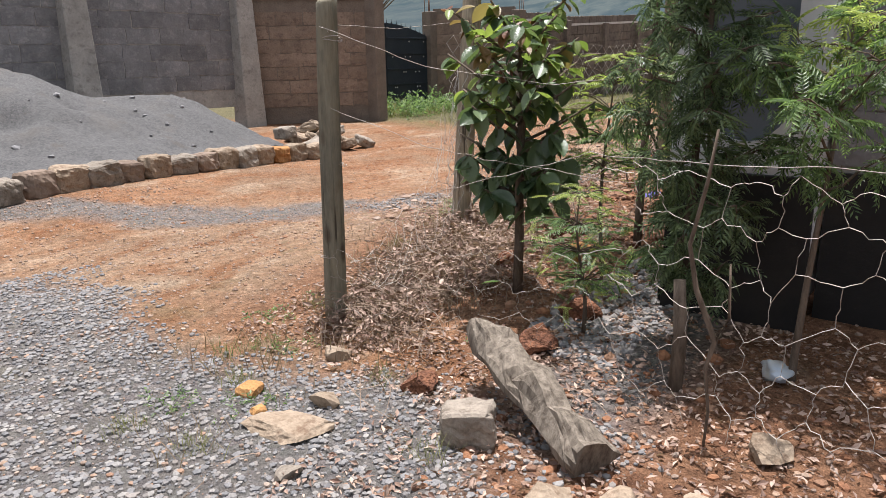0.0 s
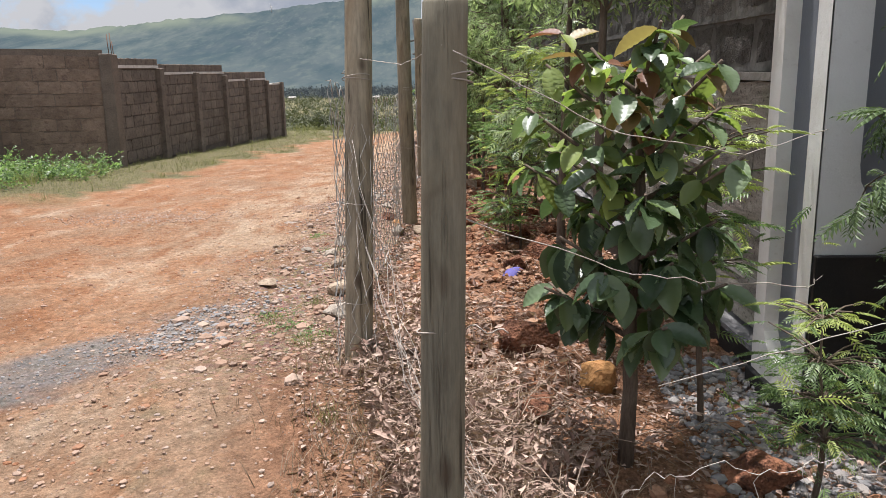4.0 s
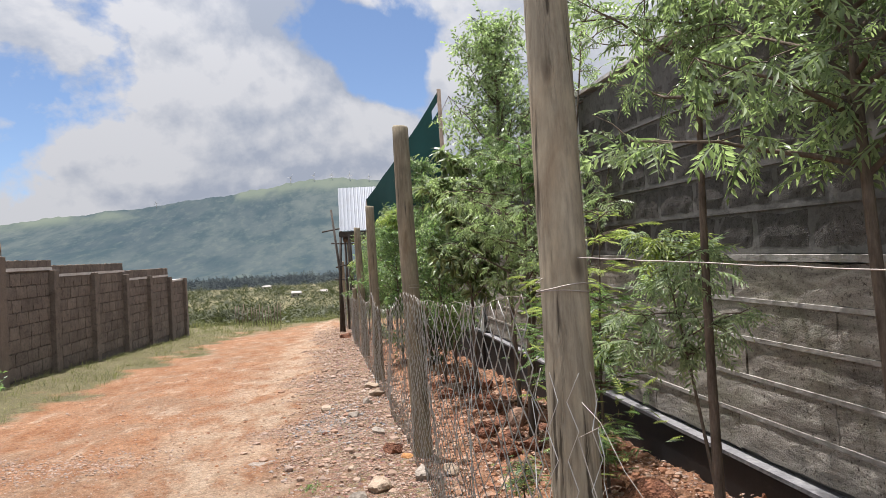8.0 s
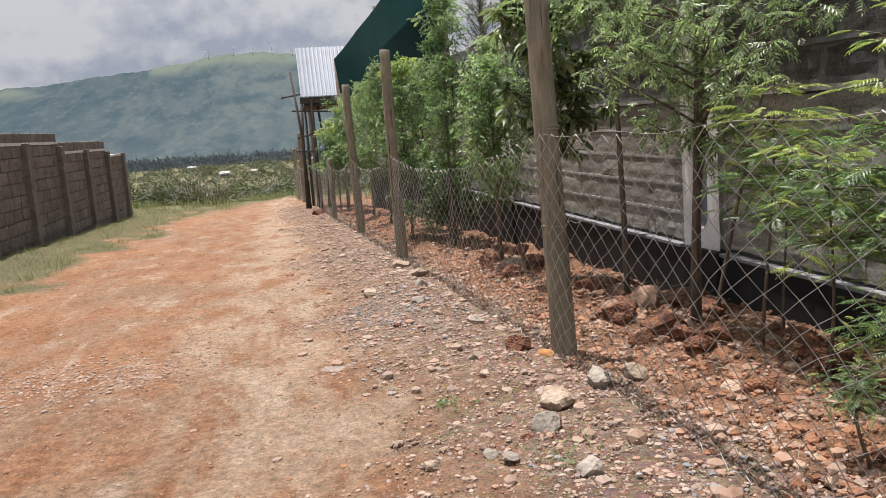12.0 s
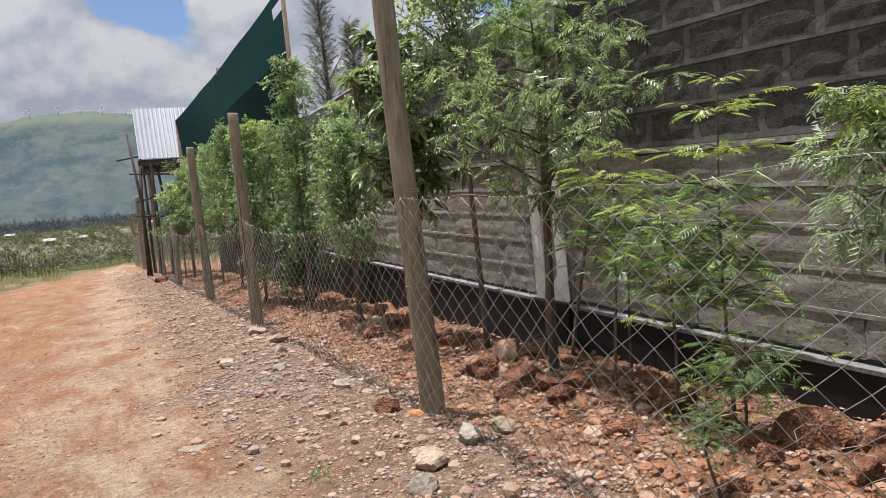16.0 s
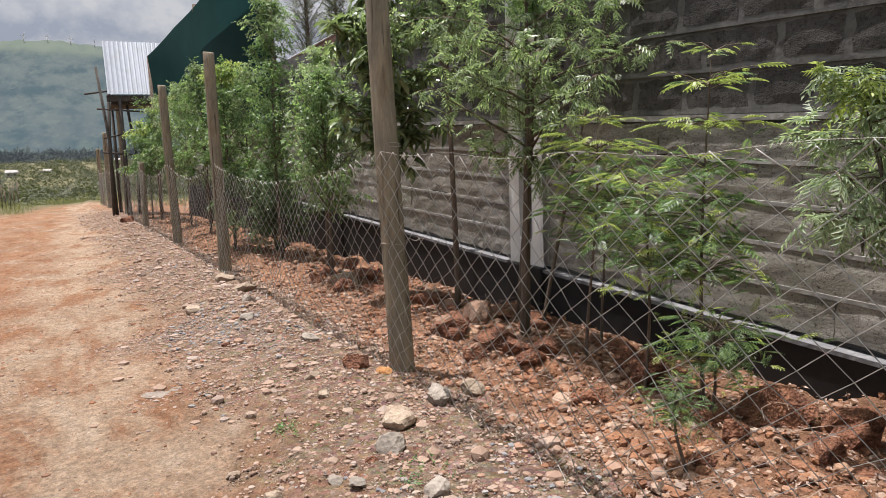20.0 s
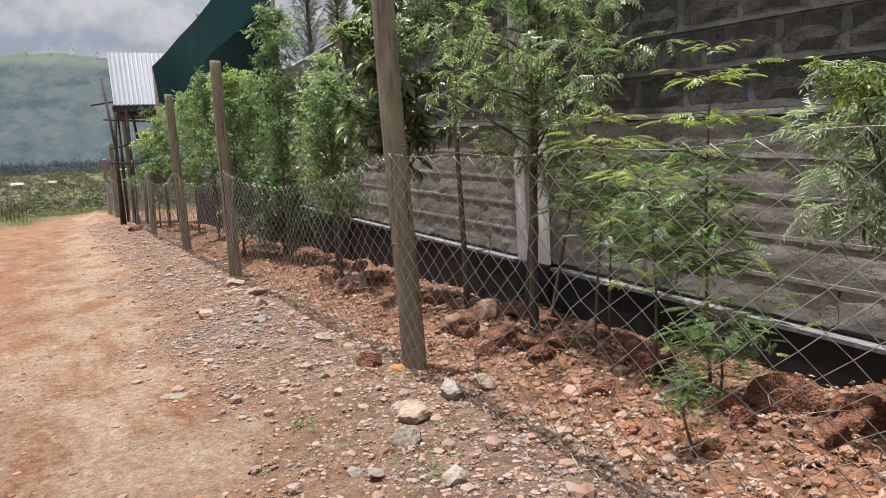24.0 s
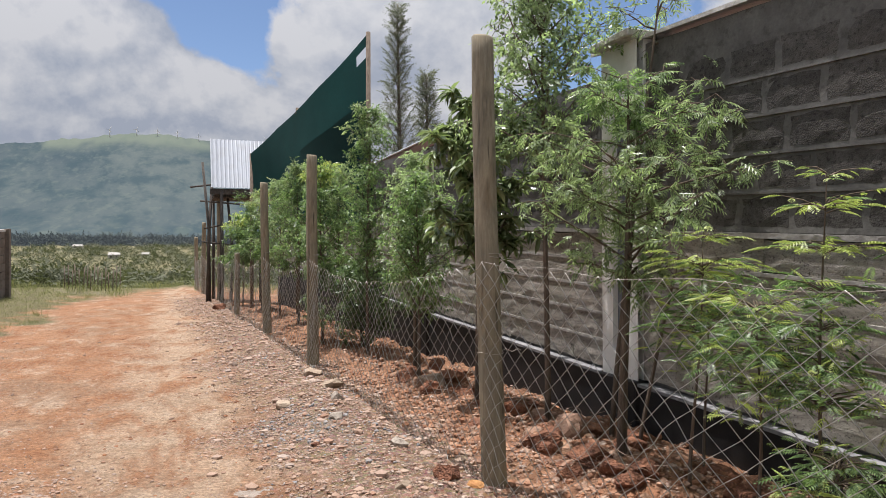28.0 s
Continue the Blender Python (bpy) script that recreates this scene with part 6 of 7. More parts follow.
def sapling(at, height, label, leaf="narrow", mat="leaf_narrow", size=0.09, leaves=2600, crown=(0.35, 1.0), spread=0.55, trunk=0.022, lean=(0.0, 0.0), seed=0, limbs=14, droop=0.5, bark="bark", name="sapling", tips=None, stems=1, rise=0.55):
    """A young tree: tapered trunk with limbs, and a crown of single leaves or fronds."""
    rnd = random.Random(seed)
    z0 = ground_z(*at)
    ob = thing(name, label, "tree", (*at, z0))
    wood, spots, tipspots = [], [], []
    twigs = []
    for stem in range(stems):
        sx, sy = (rnd.uniform(-0.06, 0.06), rnd.uniform(-0.06, 0.06)) if stem else (0, 0)
        ph = rnd.uniform(0, 6)
        hgt = height * (1 if stem == 0 else rnd.uniform(0.75, 0.95))

        def axis(f):
            return Vector((sx * (1 + 1.5 * f) + lean[0] * f * hgt + 0.03 * math.sin(3 * f + ph) * f * hgt * 0.5, sy * (1 + 1.5 * f) + lean[1] * f * hgt + 0.03 * math.cos(2.6 * f + ph) * f * hgt * 0.5, hgt * f))

        pts = [axis(k / 14) for k in range(15)]
        pts[0].z = -0.08
        wood.append(tube(pts, [trunk * (1.15 - 0.95 * k / 14) + 0.0015 for k in range(15)], 8))
        m = limbs // stems
        for k in range(m):
            f = crown[0] + (crown[1] - crown[0]) * (k + rnd.random()) / m
            f = min(f, 0.985)
            p = axis(f)
            w = k * 2.4 + rnd.uniform(-0.5, 0.5)
            g = (f - crown[0]) / (crown[1] - crown[0])
            ln = spread * (0.45 + 0.75 * math.sin(math.pi * min(1, 0.18 + 0.78 * g))) * rnd.uniform(0.65, 1.15) * (1 - 0.35 * g)
            d = Vector((math.cos(w), math.sin(w), rise * rnd.uniform(0.5, 1.4)))
            q = [p]
            for j in range(1, 6):
                d.z -= 0.10 * droop
                q.append(q[-1] + d.normalized() * ln / 5 + Vector((rnd.uniform(-1, 1), rnd.uniform(-1, 1), rnd.uniform(-1, 1))) * 0.02)
            r = trunk * 0.42 * (1 - 0.6 * g) + 0.002
            wood.append(tube(q, [r * (1 - 0.15 * j) for j in range(6)], 5))
            for j in range(1, 6):
                for h in range(2):
                    e = Vector((rnd.gauss(0, 1), rnd.gauss(0, 1), rnd.gauss(0.1, 0.6))).normalized()
                    tl = ln * 0.3 * rnd.uniform(0.5, 1.2)
                    t = [q[j], q[j] + e * tl * 0.5, q[j] + e * tl + Vector((0, 0, -0.12 * tl * droop * 3))]
                    twigs.append((t, g))
                    wood.append(tube(t, [0.0035, 0.0025, 0.0015], 3, False))
        twigs.append(([axis(0.93), axis(0.97), axis(1.0)], 1.0))
        twigs.append(([axis(0.88), axis(0.92), axis(0.97)], 1.0))
    per = max(1, leaves // len(twigs))
    for t, g in twigs:
        for k in range(per):
            f = rnd.random() ** 0.7
            p = t[0].lerp(t[1], f * 2) if f < 0.5 else t[1].lerp(t[2], f * 2 - 1)
            d = Vector((rnd.gauss(0, 1), rnd.gauss(0, 1), rnd.gauss(-droop, 0.55)))
            d = (d.normalized() + (t[2] - t[0]).normalized() * 0.5)
            s = size * rnd.uniform(0.6, 1.25)
            row = (tuple(p), tuple(d), s, rnd.uniform(-0.8, 0.8))
            (tipspots if tips and g > 0.78 and rnd.random() < 0.6 else spots).append(row)
    v, f = joined(wood)
    part("trunk", mesh_of("trunk", v, f, M[bark], True), ob)
    part("crown", foliage("crown", mat, spots, leaf), ob)
    if tipspots:
        part("upper_crown", foliage("upper_crown", tips, tipspots, leaf), ob, "lighter young shoots")
    return ob


def broad_bush():
    """The bush with big glossy leaves by the first post."""
    rnd = random.Random(77)
    at = (0.72, 2.05)
    ob = thing("broad_leaf_bush", "bushy young fruit tree with large glossy leaves and reddish shoots", "tree", (*at, ground_z(*at)))
    wood = [tube([(0, 0, -0.05), (0.01, 0, 0.3), (0.0, 0.01, 0.6), (0.02, 0.0, 1.0), (0.0, 0.0, 1.36)], [0.028, 0.024, 0.022, 0.016, 0.008], 10)]
    # Lime tops are real growth; leaf_big below has the self-shade in its colour.
    old, top, young = [], [], []
    for k in range(38):
        z = 0.44 + 0.94 * (k / 38) + rnd.uniform(-0.03, 0.03)
        w = k * 2.4
        high = z > 0.86
        ln = (0.34 if high else 0.30) * math.sin(math.pi * min(1, 0.34 + 0.44 * (z - 0.46) / 0.95)) * rnd.uniform(0.6, 1.25)
        d = Vector((math.cos(w), math.sin(w), 0.35 + 0.4 * (z - 0.5)))
        p = [Vector((0, 0, z)), Vector((0, 0, z)) + d * ln * 0.5, Vector((0, 0, z)) + d * ln + Vector((0, 0, 0.03))]
        wood.append(tube(p, [0.010, 0.007, 0.005], 6))
        for j in range(13 if high else 12):
            f = 0.25 + 0.75 * rnd.random()
            q = p[0].lerp(p[2], f)
            a = j * 2.3 + w
            e = Vector((math.cos(a), math.sin(a), rnd.uniform(-1.6, 0.2) if high else rnd.uniform(-2.4, -0.3))) + d.normalized() * 0.5
            row = (tuple(q), tuple(e), rnd.uniform(0.075, 0.14) if high else rnd.uniform(0.09, 0.165), rnd.uniform(-0.6, 0.6))
            (young if z > 1.1 and rnd.random() < 0.28 else top if high and rnd.random() < 0.42 else old).append(row)
    ob.scale = (1.0, 1.0, 0.94)
    v, f = joined(wood)
    part("trunk", mesh_of("trunk", v, f, M["bark"], True), ob)
    part("leaves", foliage("leaves", "leaf_big", old, "broad"), ob)
    part("upper_leaves", foliage("upper_leaves", "leaf_top", top, "broad"), ob, "bright yellow-green leaves")
    part("young_leaves", foliage("young_leaves", "leaf_young", young, "broad"), ob, "reddish young leaves")


broad_bush()

planted = []


def tier_acacia(at, h, label, tiers, seed, trunk=0.010, lean=(0.0, 0.0), lime_from=0.8, mats=("leaf_fern", "leaf_lime"), thorns=0):
    """A young feathery tree: tiers of arching fronds round a thin stem. tiers: height share, fronds, frond length."""
    rnd = random.Random(seed)
    ob = thing("feathery_sapling", label, "tree", (*at, ground_z(*at)))

    def axis(f):
        return Vector((lean[0] * f * h + 0.02 * math.sin(5 * f + seed), lean[1] * f * h + 0.02 * math.cos(4 * f + seed), h * f))

    pts = [axis(k / 12) for k in range(13)]
    pts[0].z = -0.06
    part("trunk", tube_mesh("trunk", pts, [trunk * (1.1 - 0.85 * k / 12) for k in range(13)], M["bark"], 7), ob)
    wood, low, high, spikes = [], [], [], []
    for share, count, length in tiers:
        w0 = rnd.uniform(0, 6.28)
        count, length, blade = round(count * 1.9), length * 0.64, length * 0.44
        for k in range(count):
            p = axis(min(1.0, share + rnd.uniform(-0.02, 0.02)))
            w = w0 + 6.283 * k / count + rnd.uniform(-0.35, 0.35)
            reach = length * rnd.uniform(0.2, 1.25)
            d = Vector((math.cos(w), math.sin(w), rnd.uniform(0.05, 0.45)))
            e = p + d.normalized() * reach
            wood.append(tube([p, p.lerp(e, 0.5) + Vector((0, 0, 0.012)), e], [0.0035, 0.0028, 0.0018], 4, False))
            row = (tuple(e), (math.cos(w + rnd.gauss(0, 0.3)), math.sin(w + rnd.gauss(0, 0.3)), rnd.uniform(-0.1, 0.3)), blade * rnd.uniform(0.65, 1.05), rnd.uniform(-0.35, 0.35))
            (high if share >= lime_from else low).append(row)
            for j in range(2):
                q = p.lerp(e, 0.35 + 0.4 * j)
                a = w + rnd.choice((-1, 1)) * rnd.uniform(0.5, 1.1)
                (high if share >= lime_from and rnd.random() < 0.8 else low).append((tuple(q), (math.cos(a), math.sin(a), rnd.uniform(-0.1, 0.35)), blade * rnd.uniform(0.5, 0.9), rnd.uniform(-0.5, 0.5)))
            for _ in range(3 if share < lime_from else 0):
                q = axis(share + rnd.uniform(-0.06, 0.06)) + Vector((rnd.gauss(0, 1), rnd.gauss(0, 1), rnd.gauss(0, 0.5))) * length * 0.75
                (high if rnd.random() < 0.35 else low).append((tuple(q), (rnd.gauss(0, 1), rnd.gauss(0, 1), rnd.gauss(0.1, 0.5)), blade * rnd.uniform(0.5, 0.9), rnd.uniform(-0.8, 0.8)))
            for _ in range(thorns):
                q = p.lerp(e, rnd.random()) + Vector((rnd.gauss(0, 0.05), rnd.gauss(0, 0.05), 0.01))
                spikes.append((tuple(q), (rnd.gauss(0, 0.6), rnd.gauss(0, 0.6), 0.8), rnd.uniform(0.04, 0.075), 0.0))
    v, f = joined(wood)
    tagged(part("twigwork", mesh_of("twigwork", v, f, M["bark"], True), ob), kind="stuff")
    if low:
        part("crown", foliage("crown", mats[0], low, "tier"), ob)
    if high:
        part("upper_crown", foliage("upper_crown", mats[1], high, "tier"), ob, "lime green young fronds")
    if spikes:
        tagged(part("thorns", foliage("thorns", "straw", spikes, "blade"), ob, "pale straight thorns"), kind="stuff")
    return ob


def plant(at, h, leaf, mat, size, n, crown, spread, tr, lean, tips, stems, limbs, label):
    """One young tree: place, height, leaf, material, leaf size, leaves, crown, spread, trunk radius, lean, tips, stems, limbs, label."""
    droop = 0.9 if leaf == "narrow" else 0.4
    rise = 0.95 if leaf in ("spray", "oval") else 0.6
    planted.append(sapling(at, h, label, leaf, mat, size, n, crown, spread, tr, lean, 100 + len(planted), limbs, droop, "bark", "sapling", tips, stems, rise))


plant((0.46, 6.85), 2.35, "pinnate", "leaf_narrow", 0.115, 1450, (0.44, 1.0), 0.66, 0.020, (0.03, 0.0), "leaf_fern", 2, 30, "two-stemmed sapling with small bright leaves")
plant((0.66, 8.15), 3.9, "spray", "leaf_narrow", 0.14, 2000, (0.48, 1.0), 0.74, 0.022, (0.0, 0.0), "leaf_narrow", 1, 36, "dense sapling with pale drooping leaves")
plant((0.36, 8.9), 2.6, "oval", "leaf_dark", 0.135, 2600, (0.40, 1.0), 0.66, 0.018, (0.0, 0.0), None, 1, 18, "young tree with long glossy drooping leaves")
plant((0.88, 7.6), 3.9, "pinnate", "leaf_narrow", 0.15, 170, (0.74, 1.0), 0.5, 0.016, (0.12, 0.0), None, 1, 10, "slender tall sapling against the wall")
# Stands in for the two-stemmed sapling's right-hand branch, built as its own tree.
plant((0.72, 7.05), 2.75, "pinnate", "leaf_narrow", 0.12, 90, (0.66, 1.0), 0.28, 0.011, (0.26, 0.0), None, 1, 7, "thin leaning stem added in place of a sapling's branch")
plant((0.79, 4.47), 3.4, "pinnate", "leaf_narrow", 0.13, 1150, (0.60, 1.0), 0.66, 0.023, (0.02, 0.0), "leaf_fern", 1, 30, "tall sapling with glossy leaves and bare lower trunk")
plant((0.83, 3.30), 3.4, "pinnate", "leaf_narrow", 0.15, 1350, (0.47, 1.0), 0.90, 0.024, (0.02, 0.05), "leaf_fern", 1, 32, "tall sapling with glossy leaves and bare lower trunk")
tier_acacia((0.60, 5.50), 1.70, "young feathery tree with lime green shoots", ((1.0, 4, 0.16), (0.91, 5, 0.30), (0.80, 6, 0.34), (0.68, 7, 0.32), (0.58, 8, 0.32), (0.48, 9, 0.34), (0.40, 8, 0.30)), 3, 0.010, (0.03, 0.0), 0.79)
tier_acacia((0.52, 6.25), 1.36, "low feathery sapling behind the mesh", ((1.0, 6, 0.24), (0.88, 9, 0.34), (0.76, 10, 0.36), (0.64, 9, 0.34)), 5, 0.010, (0.05, 0.0), 0.85, thorns=3)
tier_acacia((0.45, 5.30), 0.42, "low thorny feathery shrub by the plinth", ((1.0, 9, 0.26), (0.84, 9, 0.28), (0.62, 7, 0.24)), 7, 0.009, (0.10, 0.0), 2.0, thorns=4)
tier_acacia((0.02, 5.02), 0.36, "tiny ferny seedling at the fence", ((1.0, 5, 0.09), (0.88, 7, 0.13), (0.74, 7, 0.14), (0.60, 5, 0.12)), 9, 0.008, (-0.10, 0.0), 2.0)
tier_acacia((0.52, 5.78), 1.08, "bushy feathery sapling behind the mesh", ((1.0, 7, 0.28), (0.88, 9, 0.32), (0.76, 9, 0.32), (0.64, 7, 0.28)), 19, 0.010, (0.0, 0.0), 0.95, ("leaf_fern", "leaf_lime"), 3)
plant((0.35, 12.9), 1.05, "spray", "leaf_dusk", 0.14, 2600, (0.05, 1.0), 0.95, 0.016, (0, 0), None, 2, 26, "low dark bush under the row of saplings")
tier_acacia((0.95, 6.65), 1.25, "low feathery sapling by the plinth", ((1.0, 6, 0.24), (0.8, 8, 0.32), (0.6, 8, 0.30)), 11, 0.010, (0.0, 0.0), 0.9)
# Hanging branch of the tall sapling, given a separate stem that isn't there.
plant((0.84, 4.52), 1.50, "pinnate", "leaf_silver", 0.13, 460, (0.56, 1.0), 0.42, 0.009, (-0.05, 0.24), "leaf_lime", 1, 11, "drooping branch with pale glossy leaves on its own added stem")
plant((0.15, 9.9), 2.0, "spray", "leaf_fern", 0.11, 1300, (0.3, 1.0), 0.55, 0.016, (0, 0), "leaf_narrow", 1, 20, "leafy sapling in the row behind the fence")
plant((0.40, 10.8), 2.4, "spray", "leaf_narrow", 0.11, 1600, (0.3, 1.0), 0.56, 0.02, (0, 0), None, 1, 26, "airy young tree in the row")
plant((0.18, 12.1), 3.2, "spray", "leaf_fern", 0.11, 1700, (0.3, 1.0), 0.50, 0.018, (0, 0), "leaf_narrow", 1, 28, "tall airy young tree in the row")
plant((-0.15, 13.5), 2.55, "spray", "leaf_fern", 0.12, 1700, (0.3, 1.0), 0.60, 0.018, (0, 0), "leaf_lime", 1, 20, "leafy sapling in the row behind the fence")
plant((0.3, 14.6), 2.7, "spray", "leaf_narrow", 0.12, 1600, (0.3, 1.0), 0.60, 0.018, (0, 0), None, 1, 24, "airy young tree in the row")
plant((-0.1, 16.1), 2.85, "spray", "leaf_fern", 0.13, 1600, (0.3, 1.0), 0.66, 0.018, (0, 0), "leaf_narrow", 1, 22, "airy young tree in the row")
plant((-0.2, 17.9), 2.7, "spray", "leaf_narrow", 0.13, 1500, (0.3, 1.0), 0.70, 0.018, (0, 0), None, 1, 20, "leafy sapling in the row behind the fence")
plant((-0.35, 19.9), 2.6, "spray", "leaf_fern", 0.14, 2000, (0.3, 1.0), 0.78, 0.018, (0, 0), "leaf_lime", 1, 18, "bright leafy tree at the row's end")
plant((-0.6, 22.0), 2.2, "spray", "leaf_fern", 0.15, 1800, (0.3, 1.0), 0.72, 0.018, (0, 0), "leaf_lime", 1, 18, "bright leafy tree at the row's end")
# by the netting and the corner pier
tier_acacia((1.22, 1.78), 0.62, "low ferny shrub beside the corner pier", ((1.0, 7, 0.20), (0.8, 9, 0.24), (0.6, 10, 0.24), (0.4, 9, 0.22)), 13, 0.010, (0.0, 0.0), 0.95)
tier_acacia((1.05, 2.35), 1.15, "feathery sapling with bright lime fronds", ((1.0, 6, 0.22), (0.9, 8, 0.28), (0.78, 9, 0.30), (0.66, 9, 0.30), (0.54, 7, 0.26)), 15, 0.012, (0.0, 0.0), 0.7)
plant((1.64, 1.86), 2.35, "tier", "leaf_dusk", 0.115, 2600, (0.10, 1.0), 0.32, 0.016, (0.03, 0.0), "leaf_dusk", 1, 34, "dense dark ferny sapling by the netting")
plant((2.10, 1.78), 1.30, "tier", "leaf_fern", 0.11, 520, (0.55, 1.0), 0.40, 0.012, (0.04, 0.0), "leaf_lime", 1, 12, "small ferny sapling behind netting")


def casuarina(at, h, seed):
    rnd = random.Random(seed)
    ob = thing("casuarina", "tall wispy casuarina beyond the houses", "tree", (*at, 0.3))
    wood = [tube([(0, 0, 0), (0.05, 0, h * 0.5), (0, 0, h)], [0.09, 0.06, 0.01], 7)]
    spots = []
    for k in range(90):
        f = k / 90
        z = h * (0.30 + 0.68 * f)
        w = k * 2.4
        ln = (0.75 * (1 - f) + 0.16) * rnd.uniform(0.7, 1.15)
        d = Vector((math.cos(w), math.sin(w), 1.5))
        p = [Vector((0, 0, z)), Vector((0, 0, z)) + d * ln * 0.6]
        wood.append(tube(p, [0.012, 0.004], 4, False))
        for j in range(13):
            q = p[0].lerp(p[1], 0.1 + 0.95 * j / 12)
            spots.append((tuple(q), (d.x + rnd.gauss(0, 0.6), d.y + rnd.gauss(0, 0.6), rnd.uniform(0.3, 1.6)), 0.30 * rnd.uniform(0.6, 1.2), rnd.uniform(-1, 1)))
    v, f = joined(wood)
    part("trunk", mesh_of("trunk", v, f, M["bark"], True), ob)
    part("crown", foliage("crown", "needle", spots, "needles"), ob)


casuarina((3.5, 22.0), 7.9, 5)
casuarina((4.5, 22.5), 6.2, 6)


def acacia(at, h, seed):
    """The flat-topped thorn tree behind the gate."""
    rnd = random.Random(seed)
    ob = thing("acacia", "wide thorn tree with sparse pale crown behind the gate", "tree", (*at, 0.0))
    wood = [tube([(0, 0, 0), (0.1, 0, h * 0.35), (0.05, 0.1, h * 0.6)], [0.16, 0.13, 0.09], 8)]
    spots = []
    for k in range(26):
        w = k * 2.4
        r = h * 0.62 * math.sqrt((k + 1) / 26)
        tip = Vector((r * math.cos(w), r * math.sin(w), h * (0.84 + 0.16 * rnd.random()) - 0.05 * r))
        q = [Vector((0.05, 0.1, h * 0.55)), Vector((tip.x * 0.45, tip.y * 0.45, h * 0.76)), tip]
        wood.append(tube(q, [0.03, 0.016, 0.005], 5, False))
        for j in range(12):
            b = q[1].lerp(q[2], rnd.random())
            e = b + Vector((rnd.gauss(0, 0.4), rnd.gauss(0, 0.4), rnd.gauss(0.1, 0.2)))
            wood.append(tube([b, e], [0.007, 0.003], 3, False))
            for _ in range(8):
                f = b.lerp(e, rnd.random())
                spots.append((tuple(f), (rnd.gauss(0, 1), rnd.gauss(0, 1), rnd.gauss(0.2, 0.5)), 0.13 * rnd.uniform(0.6, 1.3), rnd.uniform(-1, 1)))
    v, f = joined(wood)
    part("trunk", mesh_of("trunk", v, f, M["bark"], True), ob)
    part("crown", foliage("crown", "leaf_pale", spots, "clump"), ob)


acacia((-15.0, 17.5), 4.5, 9)
acacia((-19.5, 19.0), 4.7, 10)

# ---- litter, twigs, grass ----
rnd = random.Random(21)


def on_ground(x, y, lift=0.01):
    return (x, y, ground_z(x, y) + lift)


lit = []
for _ in range(13000):
    y = rnd.uniform(0.9, 10) if rnd.random() < 0.75 else rnd.uniform(0.9, 4.2)
    x = fence_x(max(y, 1.3)) + (rnd.uniform(-0.05, 1.7) if y > 3.6 else rnd.uniform(-0.3, 1.5))
    if math.hypot((x - 0.92) / 1.2, y - 1.72) < 0.34 and rnd.random() < 0.8:
        continue
    lit.append((on_ground(x, y, rnd.uniform(0.002, 0.02)), (rnd.gauss(0, 1), rnd.gauss(0, 1), rnd.gauss(0, 0.22)), rnd.uniform(0.015, 0.045), rnd.uniform(-1.2, 1.2)))
for _ in range(12000):
    y = rnd.gauss(2.3, 0.8)
    x = fence_x(max(y, 1.3)) + abs(rnd.gauss(0.15, 0.3))
    if math.hypot((x - 0.92) / 1.2, y - 1.72) < 0.34 or y < 1.15:
        continue
    lit.append((on_ground(x, y, abs(rnd.gauss(0.02, 0.05))), (rnd.gauss(0, 1), rnd.gauss(0, 1), rnd.gauss(0, 0.5)), rnd.uniform(0.02, 0.06), rnd.uniform(-1.5, 1.5)))
for _ in range(4500):
    x, y = rnd.uniform(1.0, 3.3), rnd.uniform(0.1, 2.2)
    lit.append((on_ground(x, y, rnd.uniform(0.002, 0.025)), (rnd.gauss(0, 1), rnd.gauss(0, 1), rnd.gauss(0, 0.3)), rnd.uniform(0.015, 0.045), rnd.uniform(-1.2, 1.2)))
tagged(new("leaf_litter", foliage("leaf_litter", "litter", lit, "small")), "dry fallen leaves and chaff on the soil", "leaf litter", kind="stuff")

def bare(x, y):
    """Swept soil at the foot of the bush and on the bank before the first post."""
    return math.hypot((x - 0.92) / 1.2, y - 1.72) < 0.36 or (y < 1.2 and x < 0.75)


tw = []
for _ in range(1900):
    y = rnd.gauss(1.85, 0.5) if rnd.random() < 0.8 else rnd.uniform(1, 9)
    x = fence_x(max(y, 1.3)) + (abs(rnd.gauss(0.05, 0.42)) if y < 4 else rnd.uniform(0, 1.5))
    if bare(x, y):
        continue
    p = Vector(on_ground(x, y, abs(rnd.gauss(0.02, 0.06))))
    w, turn = rnd.uniform(0, 6.28), rnd.gauss(0, 0.5)
    ln, climb = rnd.uniform(0.06, 0.42) ** 1.15, rnd.gauss(0.15, 0.35)
    pts = [p]
    for k in range(4):
        pts.append(pts[-1] + Vector((math.cos(w + turn * k), math.sin(w + turn * k), climb - 0.22 * k)) * ln / 4)
    tw.append(tube(pts, [0.0021, 0.0020, 0.0017, 0.0013, 0.0008], 3, False))
v, f = joined(tw)
tagged(new("dry_twigs", mesh_of("dry_twigs", v, f, M["stick"])), "tangle of dry twigs and stems by the fence", "twigs", kind="stuff")


def tuft(spots, p, n, h, spread):
    for _ in range(n):
        w = rnd.uniform(0, 6.28)
        spots.append(((p[0] + rnd.gauss(0, spread), p[1] + rnd.gauss(0, spread), p[2]), (math.cos(w) * 0.45, math.sin(w) * 0.45, rnd.uniform(0.5, 1.3)), h * rnd.uniform(0.5, 1.25), rnd.uniform(-1, 1)))


